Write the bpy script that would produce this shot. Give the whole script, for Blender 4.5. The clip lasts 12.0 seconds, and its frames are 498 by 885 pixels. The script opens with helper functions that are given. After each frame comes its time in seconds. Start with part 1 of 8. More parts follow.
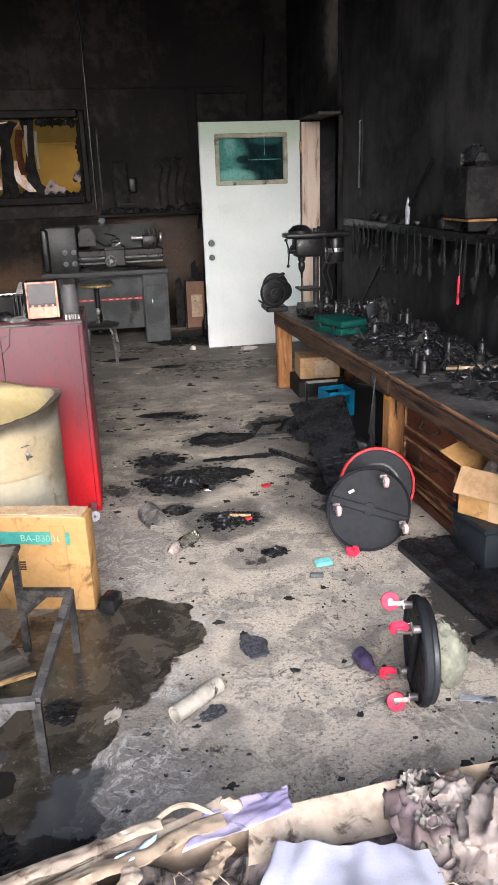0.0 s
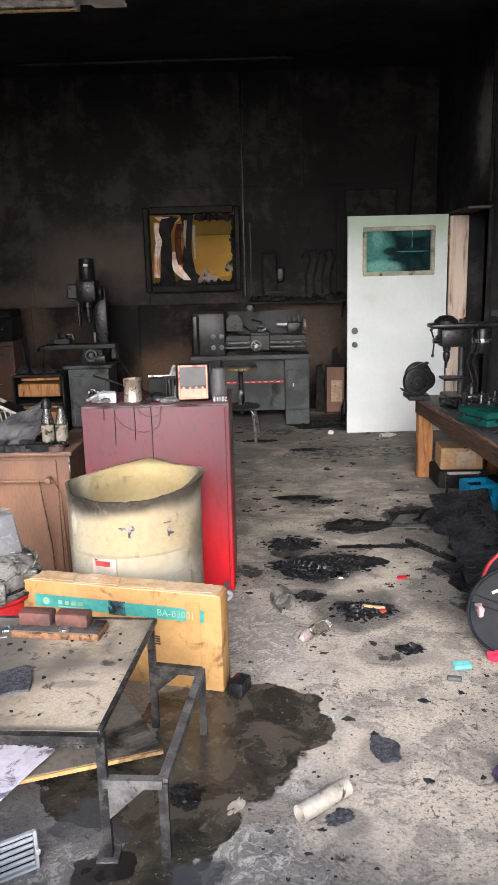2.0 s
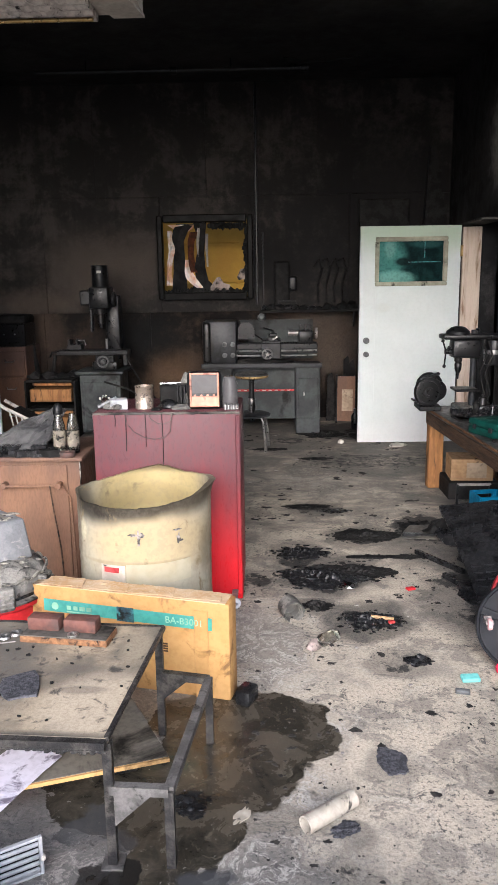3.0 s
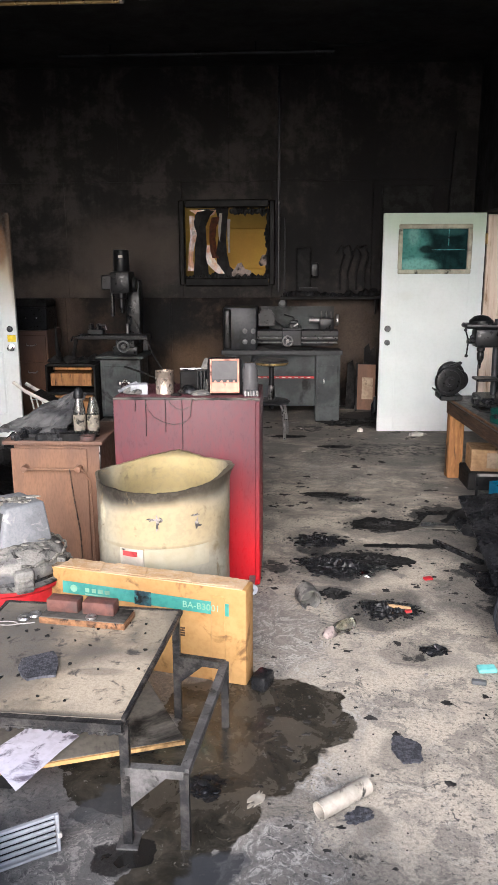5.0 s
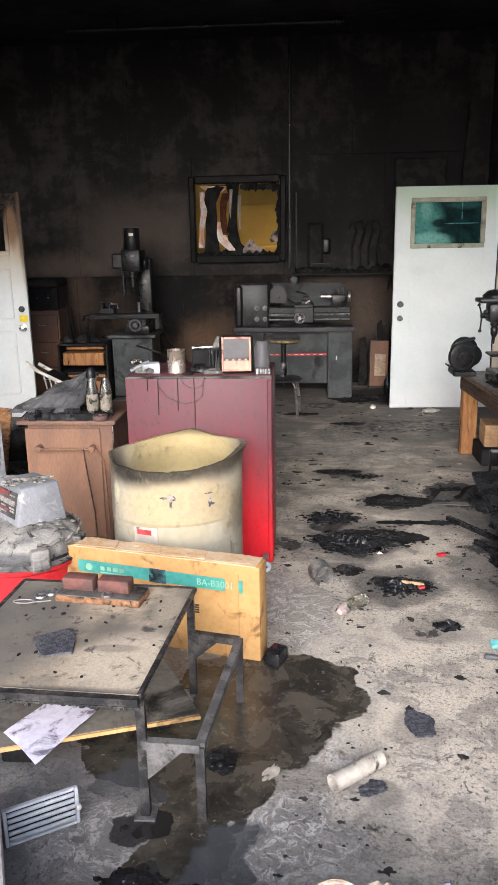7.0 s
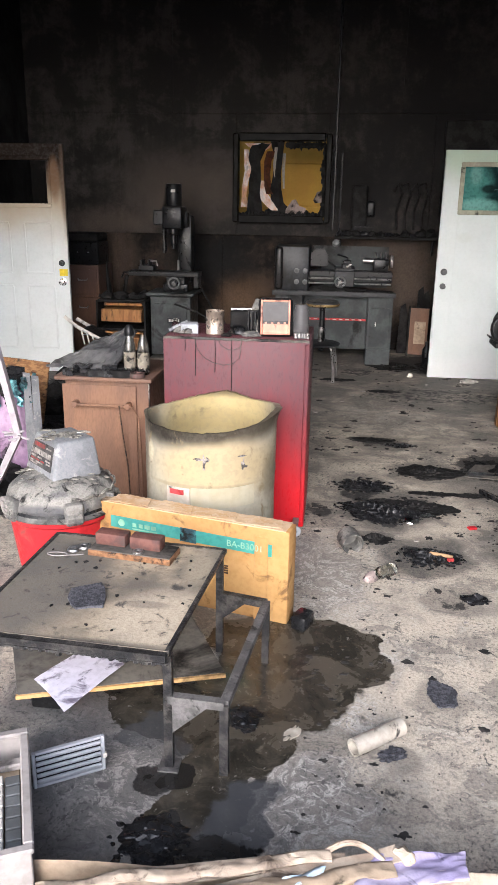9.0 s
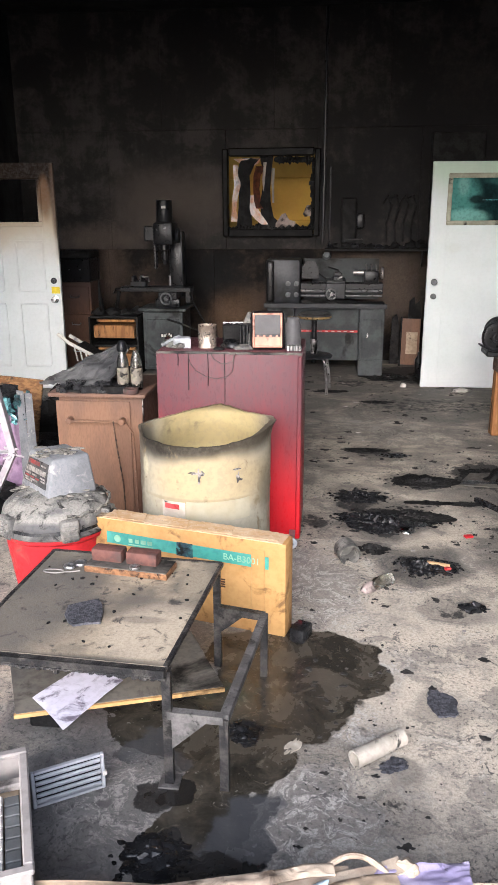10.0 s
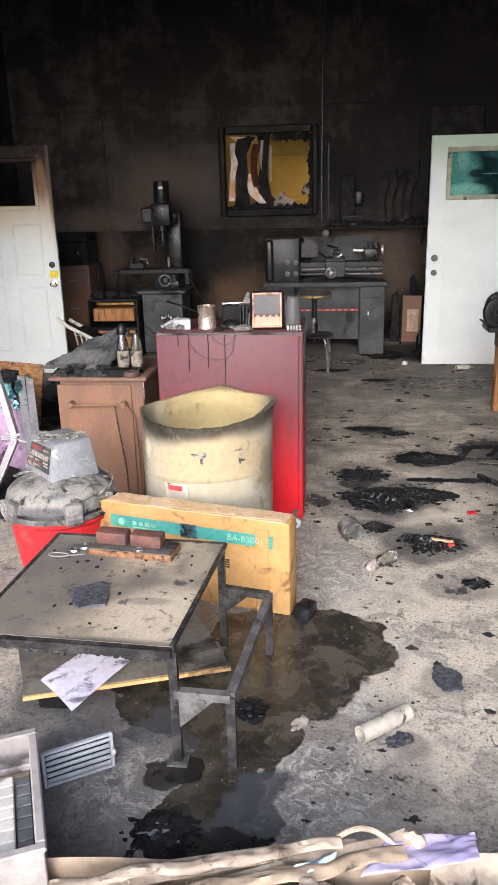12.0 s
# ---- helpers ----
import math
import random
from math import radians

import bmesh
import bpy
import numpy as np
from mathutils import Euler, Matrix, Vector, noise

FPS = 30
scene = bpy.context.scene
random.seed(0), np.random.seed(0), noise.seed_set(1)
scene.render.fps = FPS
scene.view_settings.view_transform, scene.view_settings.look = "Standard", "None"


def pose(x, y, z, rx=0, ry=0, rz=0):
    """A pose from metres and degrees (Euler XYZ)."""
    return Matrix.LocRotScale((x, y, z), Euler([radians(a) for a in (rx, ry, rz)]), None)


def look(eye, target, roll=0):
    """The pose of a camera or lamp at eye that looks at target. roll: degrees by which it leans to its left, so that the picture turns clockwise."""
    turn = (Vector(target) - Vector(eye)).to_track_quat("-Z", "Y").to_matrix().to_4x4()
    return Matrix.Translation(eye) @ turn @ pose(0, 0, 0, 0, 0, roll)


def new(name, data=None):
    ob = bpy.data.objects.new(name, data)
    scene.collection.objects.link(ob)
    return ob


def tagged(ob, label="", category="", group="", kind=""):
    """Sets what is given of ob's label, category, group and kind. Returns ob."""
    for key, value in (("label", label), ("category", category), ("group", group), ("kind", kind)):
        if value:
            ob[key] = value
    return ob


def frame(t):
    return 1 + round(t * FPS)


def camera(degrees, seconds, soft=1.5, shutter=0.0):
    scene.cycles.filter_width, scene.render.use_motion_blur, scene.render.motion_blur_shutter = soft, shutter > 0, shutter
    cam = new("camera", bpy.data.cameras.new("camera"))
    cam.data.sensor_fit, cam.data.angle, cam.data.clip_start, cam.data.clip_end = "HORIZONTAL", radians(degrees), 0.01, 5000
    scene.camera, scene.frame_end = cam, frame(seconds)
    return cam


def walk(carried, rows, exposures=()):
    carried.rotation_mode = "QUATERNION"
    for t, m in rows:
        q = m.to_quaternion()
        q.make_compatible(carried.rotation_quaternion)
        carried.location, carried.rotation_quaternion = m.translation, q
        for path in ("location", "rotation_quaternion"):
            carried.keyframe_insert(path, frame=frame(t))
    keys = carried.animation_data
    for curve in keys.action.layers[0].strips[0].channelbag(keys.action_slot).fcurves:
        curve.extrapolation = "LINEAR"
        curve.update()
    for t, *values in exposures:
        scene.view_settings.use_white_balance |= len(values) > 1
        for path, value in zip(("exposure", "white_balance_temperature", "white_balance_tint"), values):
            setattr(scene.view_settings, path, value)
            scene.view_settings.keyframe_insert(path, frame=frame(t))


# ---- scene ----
cam = camera(36.6, 12.0, 0.8)
PATH = [
    (0, (0.17, -0.378, 1.524), (0.477, 1.487, 0.871), -2.0),
    (0.5, (0.152, -0.382, 1.536), (0.374, 1.546, 1.051), -1.9),
    (1, (0.138, -0.374, 1.537), (0.225, 1.578, 1.108), -1.6),
    (1.5, (0.131, -0.371, 1.538), (0.127, 1.581, 1.104), -1.4),
    (2, (0.133, -0.376, 1.54), (0.107, 1.576, 1.106), -1.5),
    (2.5, (0.129, -0.378, 1.542), (0.087, 1.578, 1.129), -1.1),
    (4.5, (0.128, -0.381, 1.545), (0.064, 1.571, 1.115), -0.3),
    (5, (0.123, -0.377, 1.542), (0.024, 1.57, 1.095), -0.2),
    (5.5, (0.121, -0.376, 1.542), (-0.012, 1.566, 1.082), -0.3),
    (6, (0.121, -0.375, 1.542), (-0.033, 1.563, 1.072), -0.5),
    (6.5, (0.123, -0.376, 1.543), (-0.042, 1.559, 1.063), -0.9),
    (6.7, (0.128, -0.382, 1.544), (-0.017, 1.553, 1.06), -1.3),
    (8.3, (0.116, -0.377, 1.554), (-0.002, 1.516, 0.921), 1.6),
    (8.5, (0.115, -0.38, 1.554), (-0.038, 1.51, 0.919), 1.8),
    (9, (0.114, -0.378, 1.553), (-0.101, 1.517, 0.952), 0.9),
    (9.5, (0.116, -0.38, 1.552), (-0.097, 1.523, 0.975), 0.1),
    (10, (0.118, -0.382, 1.552), (-0.086, 1.525, 0.985), -0.2),
    (10.5, (0.119, -0.381, 1.552), (-0.091, 1.522, 0.972), -0.4),
    (11, (0.12, -0.378, 1.55), (-0.092, 1.519, 0.955), -0.8),
    (11.5, (0.123, -0.381, 1.551), (-0.087, 1.512, 0.943), -1.0),
    (12, (0.123, -0.383, 1.55), (-0.088, 1.509, 0.935), -1.4),
]
walk(cam, [(t, look(eye, target, roll)) for t, eye, target, roll in PATH], [(0.0, 1.47, 5400, 12), (12.0, 1.47, 5400, 12)])

# ---- world, sun, exposure ----
world = bpy.data.worlds.new("world")
scene.world = world
world.use_nodes = True
wt = world.node_tree
sky = wt.nodes.new("ShaderNodeTexSky")
sky.sky_type = "NISHITA"
sky.sun_disc = False
sky.sun_elevation, sky.sun_rotation = radians(23), radians(184)
sky.air_density, sky.dust_density, sky.ozone_density = 0.6, 5.0, 0.3
wt.nodes["Background"].inputs[1].default_value = 0.15
wt.links.new(sky.outputs[0], wt.nodes["Background"].inputs[0])

sun = new("sun", bpy.data.lights.new("sun", "SUN"))
sun.data.energy, sun.data.angle, sun.data.color = 1.4, radians(75), (1.0, 0.985, 0.965)
sun.matrix_world = look((-0.5, -9.0, 3.8), (0, 0, 0))


# ---- materials ----
def nodes_of(name):
    m = bpy.data.materials.new(name)
    m.use_nodes = True
    t = m.node_tree
    return m, t, t.nodes["Principled BSDF"]


def rgb(c):
    return (c[0], c[1], c[2], 1.0)


def noise_node(t, vec, scale, detail=5.0, rough=0.55, distort=0.0):
    n = t.nodes.new("ShaderNodeTexNoise")
    n.inputs["Scale"].default_value = scale
    n.inputs["Detail"].default_value = detail
    n.inputs["Roughness"].default_value = rough
    n.inputs["Distortion"].default_value = distort
    t.links.new(vec, n.inputs["Vector"])
    return n.outputs["Fac"]


def span(t, val, a, b, lo=0.0, hi=1.0):
    n = t.nodes.new("ShaderNodeMapRange")
    n.interpolation_type = "SMOOTHSTEP"
    t.links.new(val, n.inputs[0])
    for i, v in zip((1, 2, 3, 4), (a, b, lo, hi)):
        n.inputs[i].default_value = v
    return n.outputs[0]


def calc(t, op, a, b=None):
    n = t.nodes.new("ShaderNodeMath")
    n.operation = op
    for i, v in enumerate((a, b)):
        if v is None:
            continue
        if isinstance(v, (int, float)):
            n.inputs[i].default_value = v
        else:
            t.links.new(v, n.inputs[i])
    return n.outputs[0]


def blend(t, fac, a, b):
    n = t.nodes.new("ShaderNodeMix")
    n.data_type = "RGBA"
    for sock, v in ((n.inputs[0], fac), (n.inputs[6], a), (n.inputs[7], b)):
        if isinstance(v, (int, float)):
            sock.default_value = v
        elif isinstance(v, tuple):
            sock.default_value = rgb(v)
        else:
            t.links.new(v, sock)
    return n.outputs[2]


def bump(t, bsdf, height, strength, dist=0.01):
    n = t.nodes.new("ShaderNodeBump")
    n.inputs["Strength"].default_value = strength
    n.inputs["Distance"].default_value = dist
    t.links.new(height, n.inputs["Height"])
    t.links.new(n.outputs[0], bsdf.inputs["Normal"])


SOOT = (0.012, 0.011, 0.010)


def mat(name, c1, c2=None, scale=5.0, rough=0.6, metal=0.0, soot=0.0, soot_scale=4.0, grain=40.0, relief=0.25, zfade=None, stretch=None, soot_colour=SOOT, spec=0.14, patches=(), grain_mix=0.25):
    """Two colours mixed at one scale, fine grain, soot patches; zfade=(z0, z1, colour): heat discolouring with height."""
    m, t, p = nodes_of(name)
    geo = t.nodes.new("ShaderNodeNewGeometry").outputs["Position"]
    if stretch:
        mp = t.nodes.new("ShaderNodeMapping")
        mp.inputs["Scale"].default_value = stretch
        t.links.new(geo, mp.inputs[0])
        geo = mp.outputs[0]
    big = noise_node(t, geo, scale, 6)
    fine = noise_node(t, geo, grain, 4, 0.6)
    col = blend(t, span(t, big, 0.41, 0.59), c1, c2 or tuple(v * 0.7 for v in c1))
    if zfade:
        sep = t.nodes.new("ShaderNodeSeparateXYZ")
        t.links.new(t.nodes.new("ShaderNodeNewGeometry").outputs["Position"], sep.inputs[0])
        h = calc(t, "ADD", sep.outputs[2], calc(t, "MULTIPLY", calc(t, "SUBTRACT", big, 0.5), 0.35))
        col = blend(t, span(t, h, zfade[0], zfade[1]), col, zfade[2])
    for loc, size, colour, amount in patches:
        mq = t.nodes.new("ShaderNodeMapping")
        mq.vector_type = "TEXTURE"
        mq.inputs["Location"].default_value, mq.inputs["Scale"].default_value = loc, size
        t.links.new(t.nodes.new("ShaderNodeNewGeometry").outputs["Position"], mq.inputs[0])
        ln = t.nodes.new("ShaderNodeVectorMath")
        ln.operation = "LENGTH"
        t.links.new(mq.outputs[0], ln.inputs[0])
        reach = calc(t, "ADD", ln.outputs["Value"], calc(t, "MULTIPLY", calc(t, "SUBTRACT", big, 0.5), 0.5))
        col = blend(t, span(t, reach, 0.45, 1.0, amount, 0.0), col, colour)
    col = blend(t, span(t, fine, 0.42, 0.66, 0.0, grain_mix), col, tuple(v * 0.45 for v in c1))
    rough_out = span(t, fine, 0.3, 0.7, max(rough - 0.12, 0.03), min(rough + 0.12, 1.0))
    if soot > 0:
        s = span(t, noise_node(t, geo, soot_scale, 7, 0.62, 0.6), 0.60 - soot * 0.3, 0.74 - soot * 0.3)
        col = blend(t, s, col, soot_colour)
    t.links.new(col, p.inputs["Base Color"])
    t.links.new(rough_out, p.inputs["Roughness"])
    p.inputs["Metallic"].default_value = metal
    p.inputs["Specular IOR Level"].default_value = spec
    if relief:
        bump(t, p, fine, relief, 0.004)
    return m


def glass_mat(name, colour, rough=0.05):
    m, t, p = nodes_of(name)
    p.inputs["Base Color"].default_value = rgb(colour)
    p.inputs["Transmission Weight"].default_value = 1.0
    p.inputs["Roughness"].default_value = rough
    return m


def concrete_floor():
    """Worn slab: char rings, wet film where the water stood, trodden soot and pale scuffs, shade painted under the
    bench.
    """
    m, t, p = nodes_of("sooty_concrete")
    geo = t.nodes.new("ShaderNodeNewGeometry").outputs["Position"]
    warp = t.nodes.new("ShaderNodeTexNoise")
    warp.inputs["Scale"].default_value, warp.inputs["Detail"].default_value = 5.0, 6.0
    t.links.new(geo, warp.inputs["Vector"])
    off = t.nodes.new("ShaderNodeVectorMath")
    off.operation = "MULTIPLY_ADD"
    t.links.new(warp.outputs["Color"], off.inputs[0])
    off.inputs[1].default_value, off.inputs[2].default_value = (0.34, 0.34, 0), (-0.17, -0.17, 0)
    moved = t.nodes.new("ShaderNodeVectorMath")
    moved.operation = "ADD"
    t.links.new(geo, moved.inputs[0])
    t.links.new(off.outputs[0], moved.inputs[1])

    def mask(stains, inner):
        out = None
        for x, y, rx, ry, turn, amount in stains:
            if abs(rx - ry) < 0.3 * max(rx, ry):
                ln = t.nodes.new("ShaderNodeVectorMath")
                ln.operation = "DISTANCE"
                ln.inputs[1].default_value = (x, y, 0)
                t.links.new(moved.outputs[0], ln.inputs[0])
                size = (rx + ry) / 2
            else:
                mp = t.nodes.new("ShaderNodeMapping")
                mp.vector_type = "TEXTURE"
                mp.inputs["Location"].default_value = (x, y, 0)
                mp.inputs["Rotation"].default_value = (0, 0, radians(turn))
                mp.inputs["Scale"].default_value = (rx, ry, 1000)
                t.links.new(moved.outputs[0], mp.inputs[0])
                ln = t.nodes.new("ShaderNodeVectorMath")
                ln.operation = "LENGTH"
                t.links.new(mp.outputs[0], ln.inputs[0])
                size = 1.0
            s = span(t, ln.outputs["Value"], inner * size, 1.12 * size, amount, 0.0)
            out = s if out is None else calc(t, "MAXIMUM", out, s)
        return out

    # burnt covers the char and the shade painted under the bench
    burnt = mask(BURNS_AND_SHADE, 0.55)
    halo = mask(HALOS, 0.66)
    wet = mask(PUDDLES, 1.04)
    film = mask(FILMS, 0.85)
    damp = mask(DAMP, 0.5)
    big = noise_node(t, geo, 1.1, 7, 0.6, 0.8)
    mid = noise_node(t, geo, 6.0, 8, 0.66, 0.5)
    fine = noise_node(t, geo, 95.0, 5, 0.7)
    col = blend(t, span(t, big, 0.38, 0.64), (0.545, 0.475, 0.370), (0.435, 0.382, 0.305))
    # trodden soot: soft clouds, ragged islands, then short scrapes
    col = blend(t, span(t, mid, 0.45, 0.68, 0.0, 0.68), col, (0.23, 0.208, 0.175))
    isle = noise_node(t, moved.outputs[0], 4.2, 10, 0.74, 0.5)
    col = blend(t, span(t, isle, 0.515, 0.555, 0.0, 0.54), col, (0.135, 0.125, 0.112))
    pale = noise_node(t, moved.outputs[0], 9.0, 9, 0.72, 1.2)
    col = blend(t, span(t, pale, 0.56, 0.61, 0.0, 0.6), col, (0.52, 0.475, 0.395))
    # soot walked into the slab, deeper in the room
    sep = t.nodes.new("ShaderNodeSeparateXYZ")
    t.links.new(geo, sep.inputs[0])
    mp = t.nodes.new("ShaderNodeMapping")
    mp.inputs["Scale"].default_value = (0.9, 1.5, 1)
    mp.inputs["Rotation"].default_value = (0, 0, radians(14))
    t.links.new(geo, mp.inputs[0])
    streak = noise_node(t, mp.outputs[0], 1.8, 9, 0.7, 0.9)
    deep = calc(t, "ADD", span(t, sep.outputs[1], 1.8, 6.8, -0.15, 0.16), streak)
    col = blend(t, span(t, deep, 0.42, 0.70, 0.0, 0.88), col, (0.100, 0.093, 0.083))
    # wet slab beside the water, dark and bluish
    dampcol = blend(t, span(t, noise_node(t, moved.outputs[0], 11.0, 8, 0.72, 0.9), 0.44, 0.64), (0.078, 0.078, 0.079), (0.165, 0.160, 0.152))
    col = blend(t, damp, col, dampcol)
    # flaked paint and curled pale scuffs
    scuffed = mask(SCUFFS, 0.3)
    swirl = noise_node(t, moved.outputs[0], 24.0, 11, 0.80, 0.7)
    flakes = calc(t, "MULTIPLY", span(t, swirl, 0.505, 0.545), scuffed)
    col = blend(t, calc(t, "MULTIPLY", scuffed, 0.28), col, (0.17, 0.162, 0.150))
    col = blend(t, flakes, col, (0.49, 0.46, 0.41))
    # crumbs of char too small to pick apart, in drifts
    drift = span(t, noise_node(t, geo, 2.0, 5, 0.6), 0.40, 0.60, 0.12, 1.0)
    dots = calc(t, "MULTIPLY", span(t, noise_node(t, geo, 62.0, 5, 0.72), 0.55, 0.60, 0.0, 0.75), drift)
    col = blend(t, dots, col, (0.035, 0.033, 0.031))
    spots = calc(t, "MULTIPLY", span(t, noise_node(t, moved.outputs[0], 24.0, 8, 0.74), 0.575, 0.60, 0.0, 0.9), drift)
    col = blend(t, spots, col, (0.055, 0.052, 0.049))
    col = blend(t, span(t, fine, 0.42, 0.64, 0.0, 0.42), col, (0.12, 0.113, 0.104))
    # soot halo round each burn, then the char itself and the painted bench shade
    haze = calc(t, "MULTIPLY", halo, span(t, mid, 0.25, 0.75, 1.0, 0.62))
    col = blend(t, haze, col, (0.038, 0.036, 0.034))
    wetcol = blend(t, span(t, mid, 0.40, 0.64), (0.026, 0.023, 0.018), (0.073, 0.062, 0.046))
    wetcol = blend(t, span(t, noise_node(t, moved.outputs[0], 15.0, 8, 0.72, 1.0), 0.56, 0.70, 0.0, 0.75), wetcol, (0.120, 0.104, 0.078))
    wetcol = blend(t, span(t, noise_node(t, geo, 40.0, 6, 0.7), 0.62, 0.66, 0.0, 0.6), wetcol, (0.22, 0.205, 0.18))
    col = blend(t, wet, col, wetcol)
    col = blend(t, calc(t, "MULTIPLY", film, 0.9), col, blend(t, mid, (0.050, 0.051, 0.054), (0.068, 0.069, 0.071)))
    edge = calc(t, "MULTIPLY", calc(t, "SUBTRACT", noise_node(t, geo, 15.0, 9, 0.74, 0.4), 0.5), 2.2)
    ragged = span(t, calc(t, "ADD", burnt, edge), 0.40, 0.70, 0.0, 0.93)
    ragged = calc(t, "MULTIPLY", ragged, span(t, burnt, 0.02, 0.22))
    col = blend(t, ragged, col, (0.012, 0.0115, 0.011))
    t.links.new(col, p.inputs["Base Color"])
    dry = span(t, fine, 0.3, 0.7, 0.62, 0.9)
    soaked = calc(t, "MAXIMUM", wet, film)
    r = calc(t, "ADD", calc(t, "MULTIPLY", dry, calc(t, "SUBTRACT", 1.0, soaked)), calc(t, "MULTIPLY", soaked, span(t, mid, 0.40, 0.64, 0.12, 0.42)))
    r = calc(t, "SUBTRACT", r, calc(t, "MULTIPLY", damp, 0.22))
    t.links.new(r, p.inputs["Roughness"])
    ripple = calc(t, "MULTIPLY", noise_node(t, geo, 30.0, 4, 0.6), calc(t, "MULTIPLY", wet, 0.5))
    h = calc(t, "ADD", calc(t, "MULTIPLY", fine, calc(t, "SUBTRACT", 1.0, calc(t, "MULTIPLY", soaked, 0.9))), calc(t, "ADD", ripple, calc(t, "MULTIPLY", mid, 0.6)))
    bump(t, p, h, 0.45, 0.006)
    return m


def soot_wall_mat(name, dark, light, scale=2.2, lift=0.0, bare=(), gloss=0.07):
    """Smoke-blackened board: mottled clean-burn patches, vertical runs where the hoses washed it; bare: placed patches,
    paler or darker than the board.
    """
    m, t, p = nodes_of(name)
    geo = t.nodes.new("ShaderNodeNewGeometry").outputs["Position"]
    a = noise_node(t, geo, scale, 8, 0.68, 0.4)
    b = noise_node(t, geo, scale * 6, 6, 0.7)
    mp = t.nodes.new("ShaderNodeMapping")
    mp.inputs["Scale"].default_value = (6, 6, 0.35)
    t.links.new(geo, mp.inputs[0])
    runs = noise_node(t, mp.outputs[0], 2.0, 5, 0.6)
    f = calc(t, "ADD", calc(t, "MULTIPLY", a, 0.6), calc(t, "ADD", calc(t, "MULTIPLY", b, 0.28), calc(t, "MULTIPLY", runs, 0.12)))
    col = blend(t, span(t, f, 0.45 - lift, 0.59 - lift), dark, light)
    for loc, size, colour, amount in bare:
        mq = t.nodes.new("ShaderNodeMapping")
        mq.vector_type = "TEXTURE"
        mq.inputs["Location"].default_value, mq.inputs["Scale"].default_value = loc, size
        t.links.new(geo, mq.inputs[0])
        ln = t.nodes.new("ShaderNodeVectorMath")
        ln.operation = "LENGTH"
        t.links.new(mq.outputs[0], ln.inputs[0])
        reach = calc(t, "ADD", ln.outputs["Value"], calc(t, "MULTIPLY", calc(t, "SUBTRACT", b, 0.5), 0.9))
        col = blend(t, span(t, reach, 0.2, 1.0, amount, 0.0), col, colour)
    grit = noise_node(t, geo, 90.0, 4, 0.7)
    col = blend(t, span(t, grit, 0.35, 0.7, 0.0, 0.4), col, tuple(v * 0.4 for v in dark))
    t.links.new(col, p.inputs["Base Color"])
    t.links.new(span(t, b, 0.3, 0.7, 0.55, 0.85), p.inputs["Roughness"])
    bump(t, p, calc(t, "ADD", grit, b), 0.3, 0.004)
    p.inputs["Specular IOR Level"].default_value = gloss
    return m


# stains: x, y, half sizes, turn, strength
BURNS_AND_SHADE = [(0.42, 3.46, 0.22, 0.20, 10, 0.9), (0.30, 3.72, 0.17, 0.14, 0, 0.7), (0.45, 4.68, 0.18, 0.10, -10, 0.85), (0.70, 4.10, 0.17, 0.14, -20, 0.85),
         (1.12, 4.25, 0.26, 0.30, 0, 0.9), (0.60, 2.90, 0.12, 0.11, 15, 0.85), (1.22, 3.35, 0.26, 0.26, 10, 0.9), (1.26, 2.95, 0.24, 0.24, 10, 0.9), (0.69, 2.48, 0.13, 0.05, 25, 0.6),
         (1.42, 2.0, 0.24, 0.62, -8, 0.9), (-2.1, 5.2, 1.2, 1.2, 0, 0.97), (-1.75, 3.6, 0.7, 0.7, 0, 0.95), (1.1, 7.5, 0.55, 0.6, 0, 0.9),
         (0.35, 7.0, 0.25, 0.2, 0, 0.6), (0.32, 1.34, 0.07, 0.06, 30, 0.55), (-0.29, 1.11, 0.10, 0.09, 0, 0.97), (-0.12, 1.10, 0.09, 0.09, 0, 0.9), (0.95, 6.1, 0.9, 0.35, 5, 0.5),
         # (1.85, 4.0): shade under the bench, put into the slab colour
         (-0.30, 1.33, 0.08, 0.07, 0, 0.9), (1.85, 4.0, 0.45, 1.9, 3, 0.95), (0.06, 3.35, 0.12, 0.14, 0, 0.7)]
HALOS = [(0.575, 2.91, 0.24, 0.24, 0, 0.88), (0.43, 3.48, 0.36, 0.36, 0, 0.88), (0.33, 3.80, 0.24, 0.24, 0, 0.6), (0.45, 4.68, 0.22, 0.22, 0, 0.6), (0.70, 4.10, 0.25, 0.25, 0, 0.65), (0.34, 3.06, 0.14, 0.14, 0, 0.75),
         (0.66, 2.47, 0.15, 0.15, 0, 0.45), (0.52, 1.82, 0.11, 0.11, 0, 0.5), (0.34, 1.49, 0.09, 0.09, 0, 0.6), (0.16, 1.55, 0.10, 0.10, 0, 0.6), (1.2, 3.9, 0.48, 0.48, 0, 0.75), (1.2, 3.1, 0.42, 0.42, 0, 0.65), (0.05, 3.35, 0.22, 0.22, 0, 0.5), (0.33, 1.34, 0.12, 0.12, 0, 0.4)]
PUDDLES = [(0.10, 2.06, 0.20, 0.20, 0, 1.0), (0.02, 1.84, 0.24, 0.24, 0, 1.0), (-0.07, 1.58, 0.17, 0.17, 0, 1.0), (-0.17, 1.37, 0.15, 0.15, 0, 1.0), (-0.24, 1.14, 0.13, 0.13, 0, 1.0), (-0.30, 1.68, 0.22, 0.22, 0, 1.0), (-0.10, 2.12, 0.18, 0.18, 0, 1.0), (-0.45, 1.66, 0.14, 0.07, 0, 1.0), (0.22, 1.96, 0.12, 0.12, 0, 1.0)]
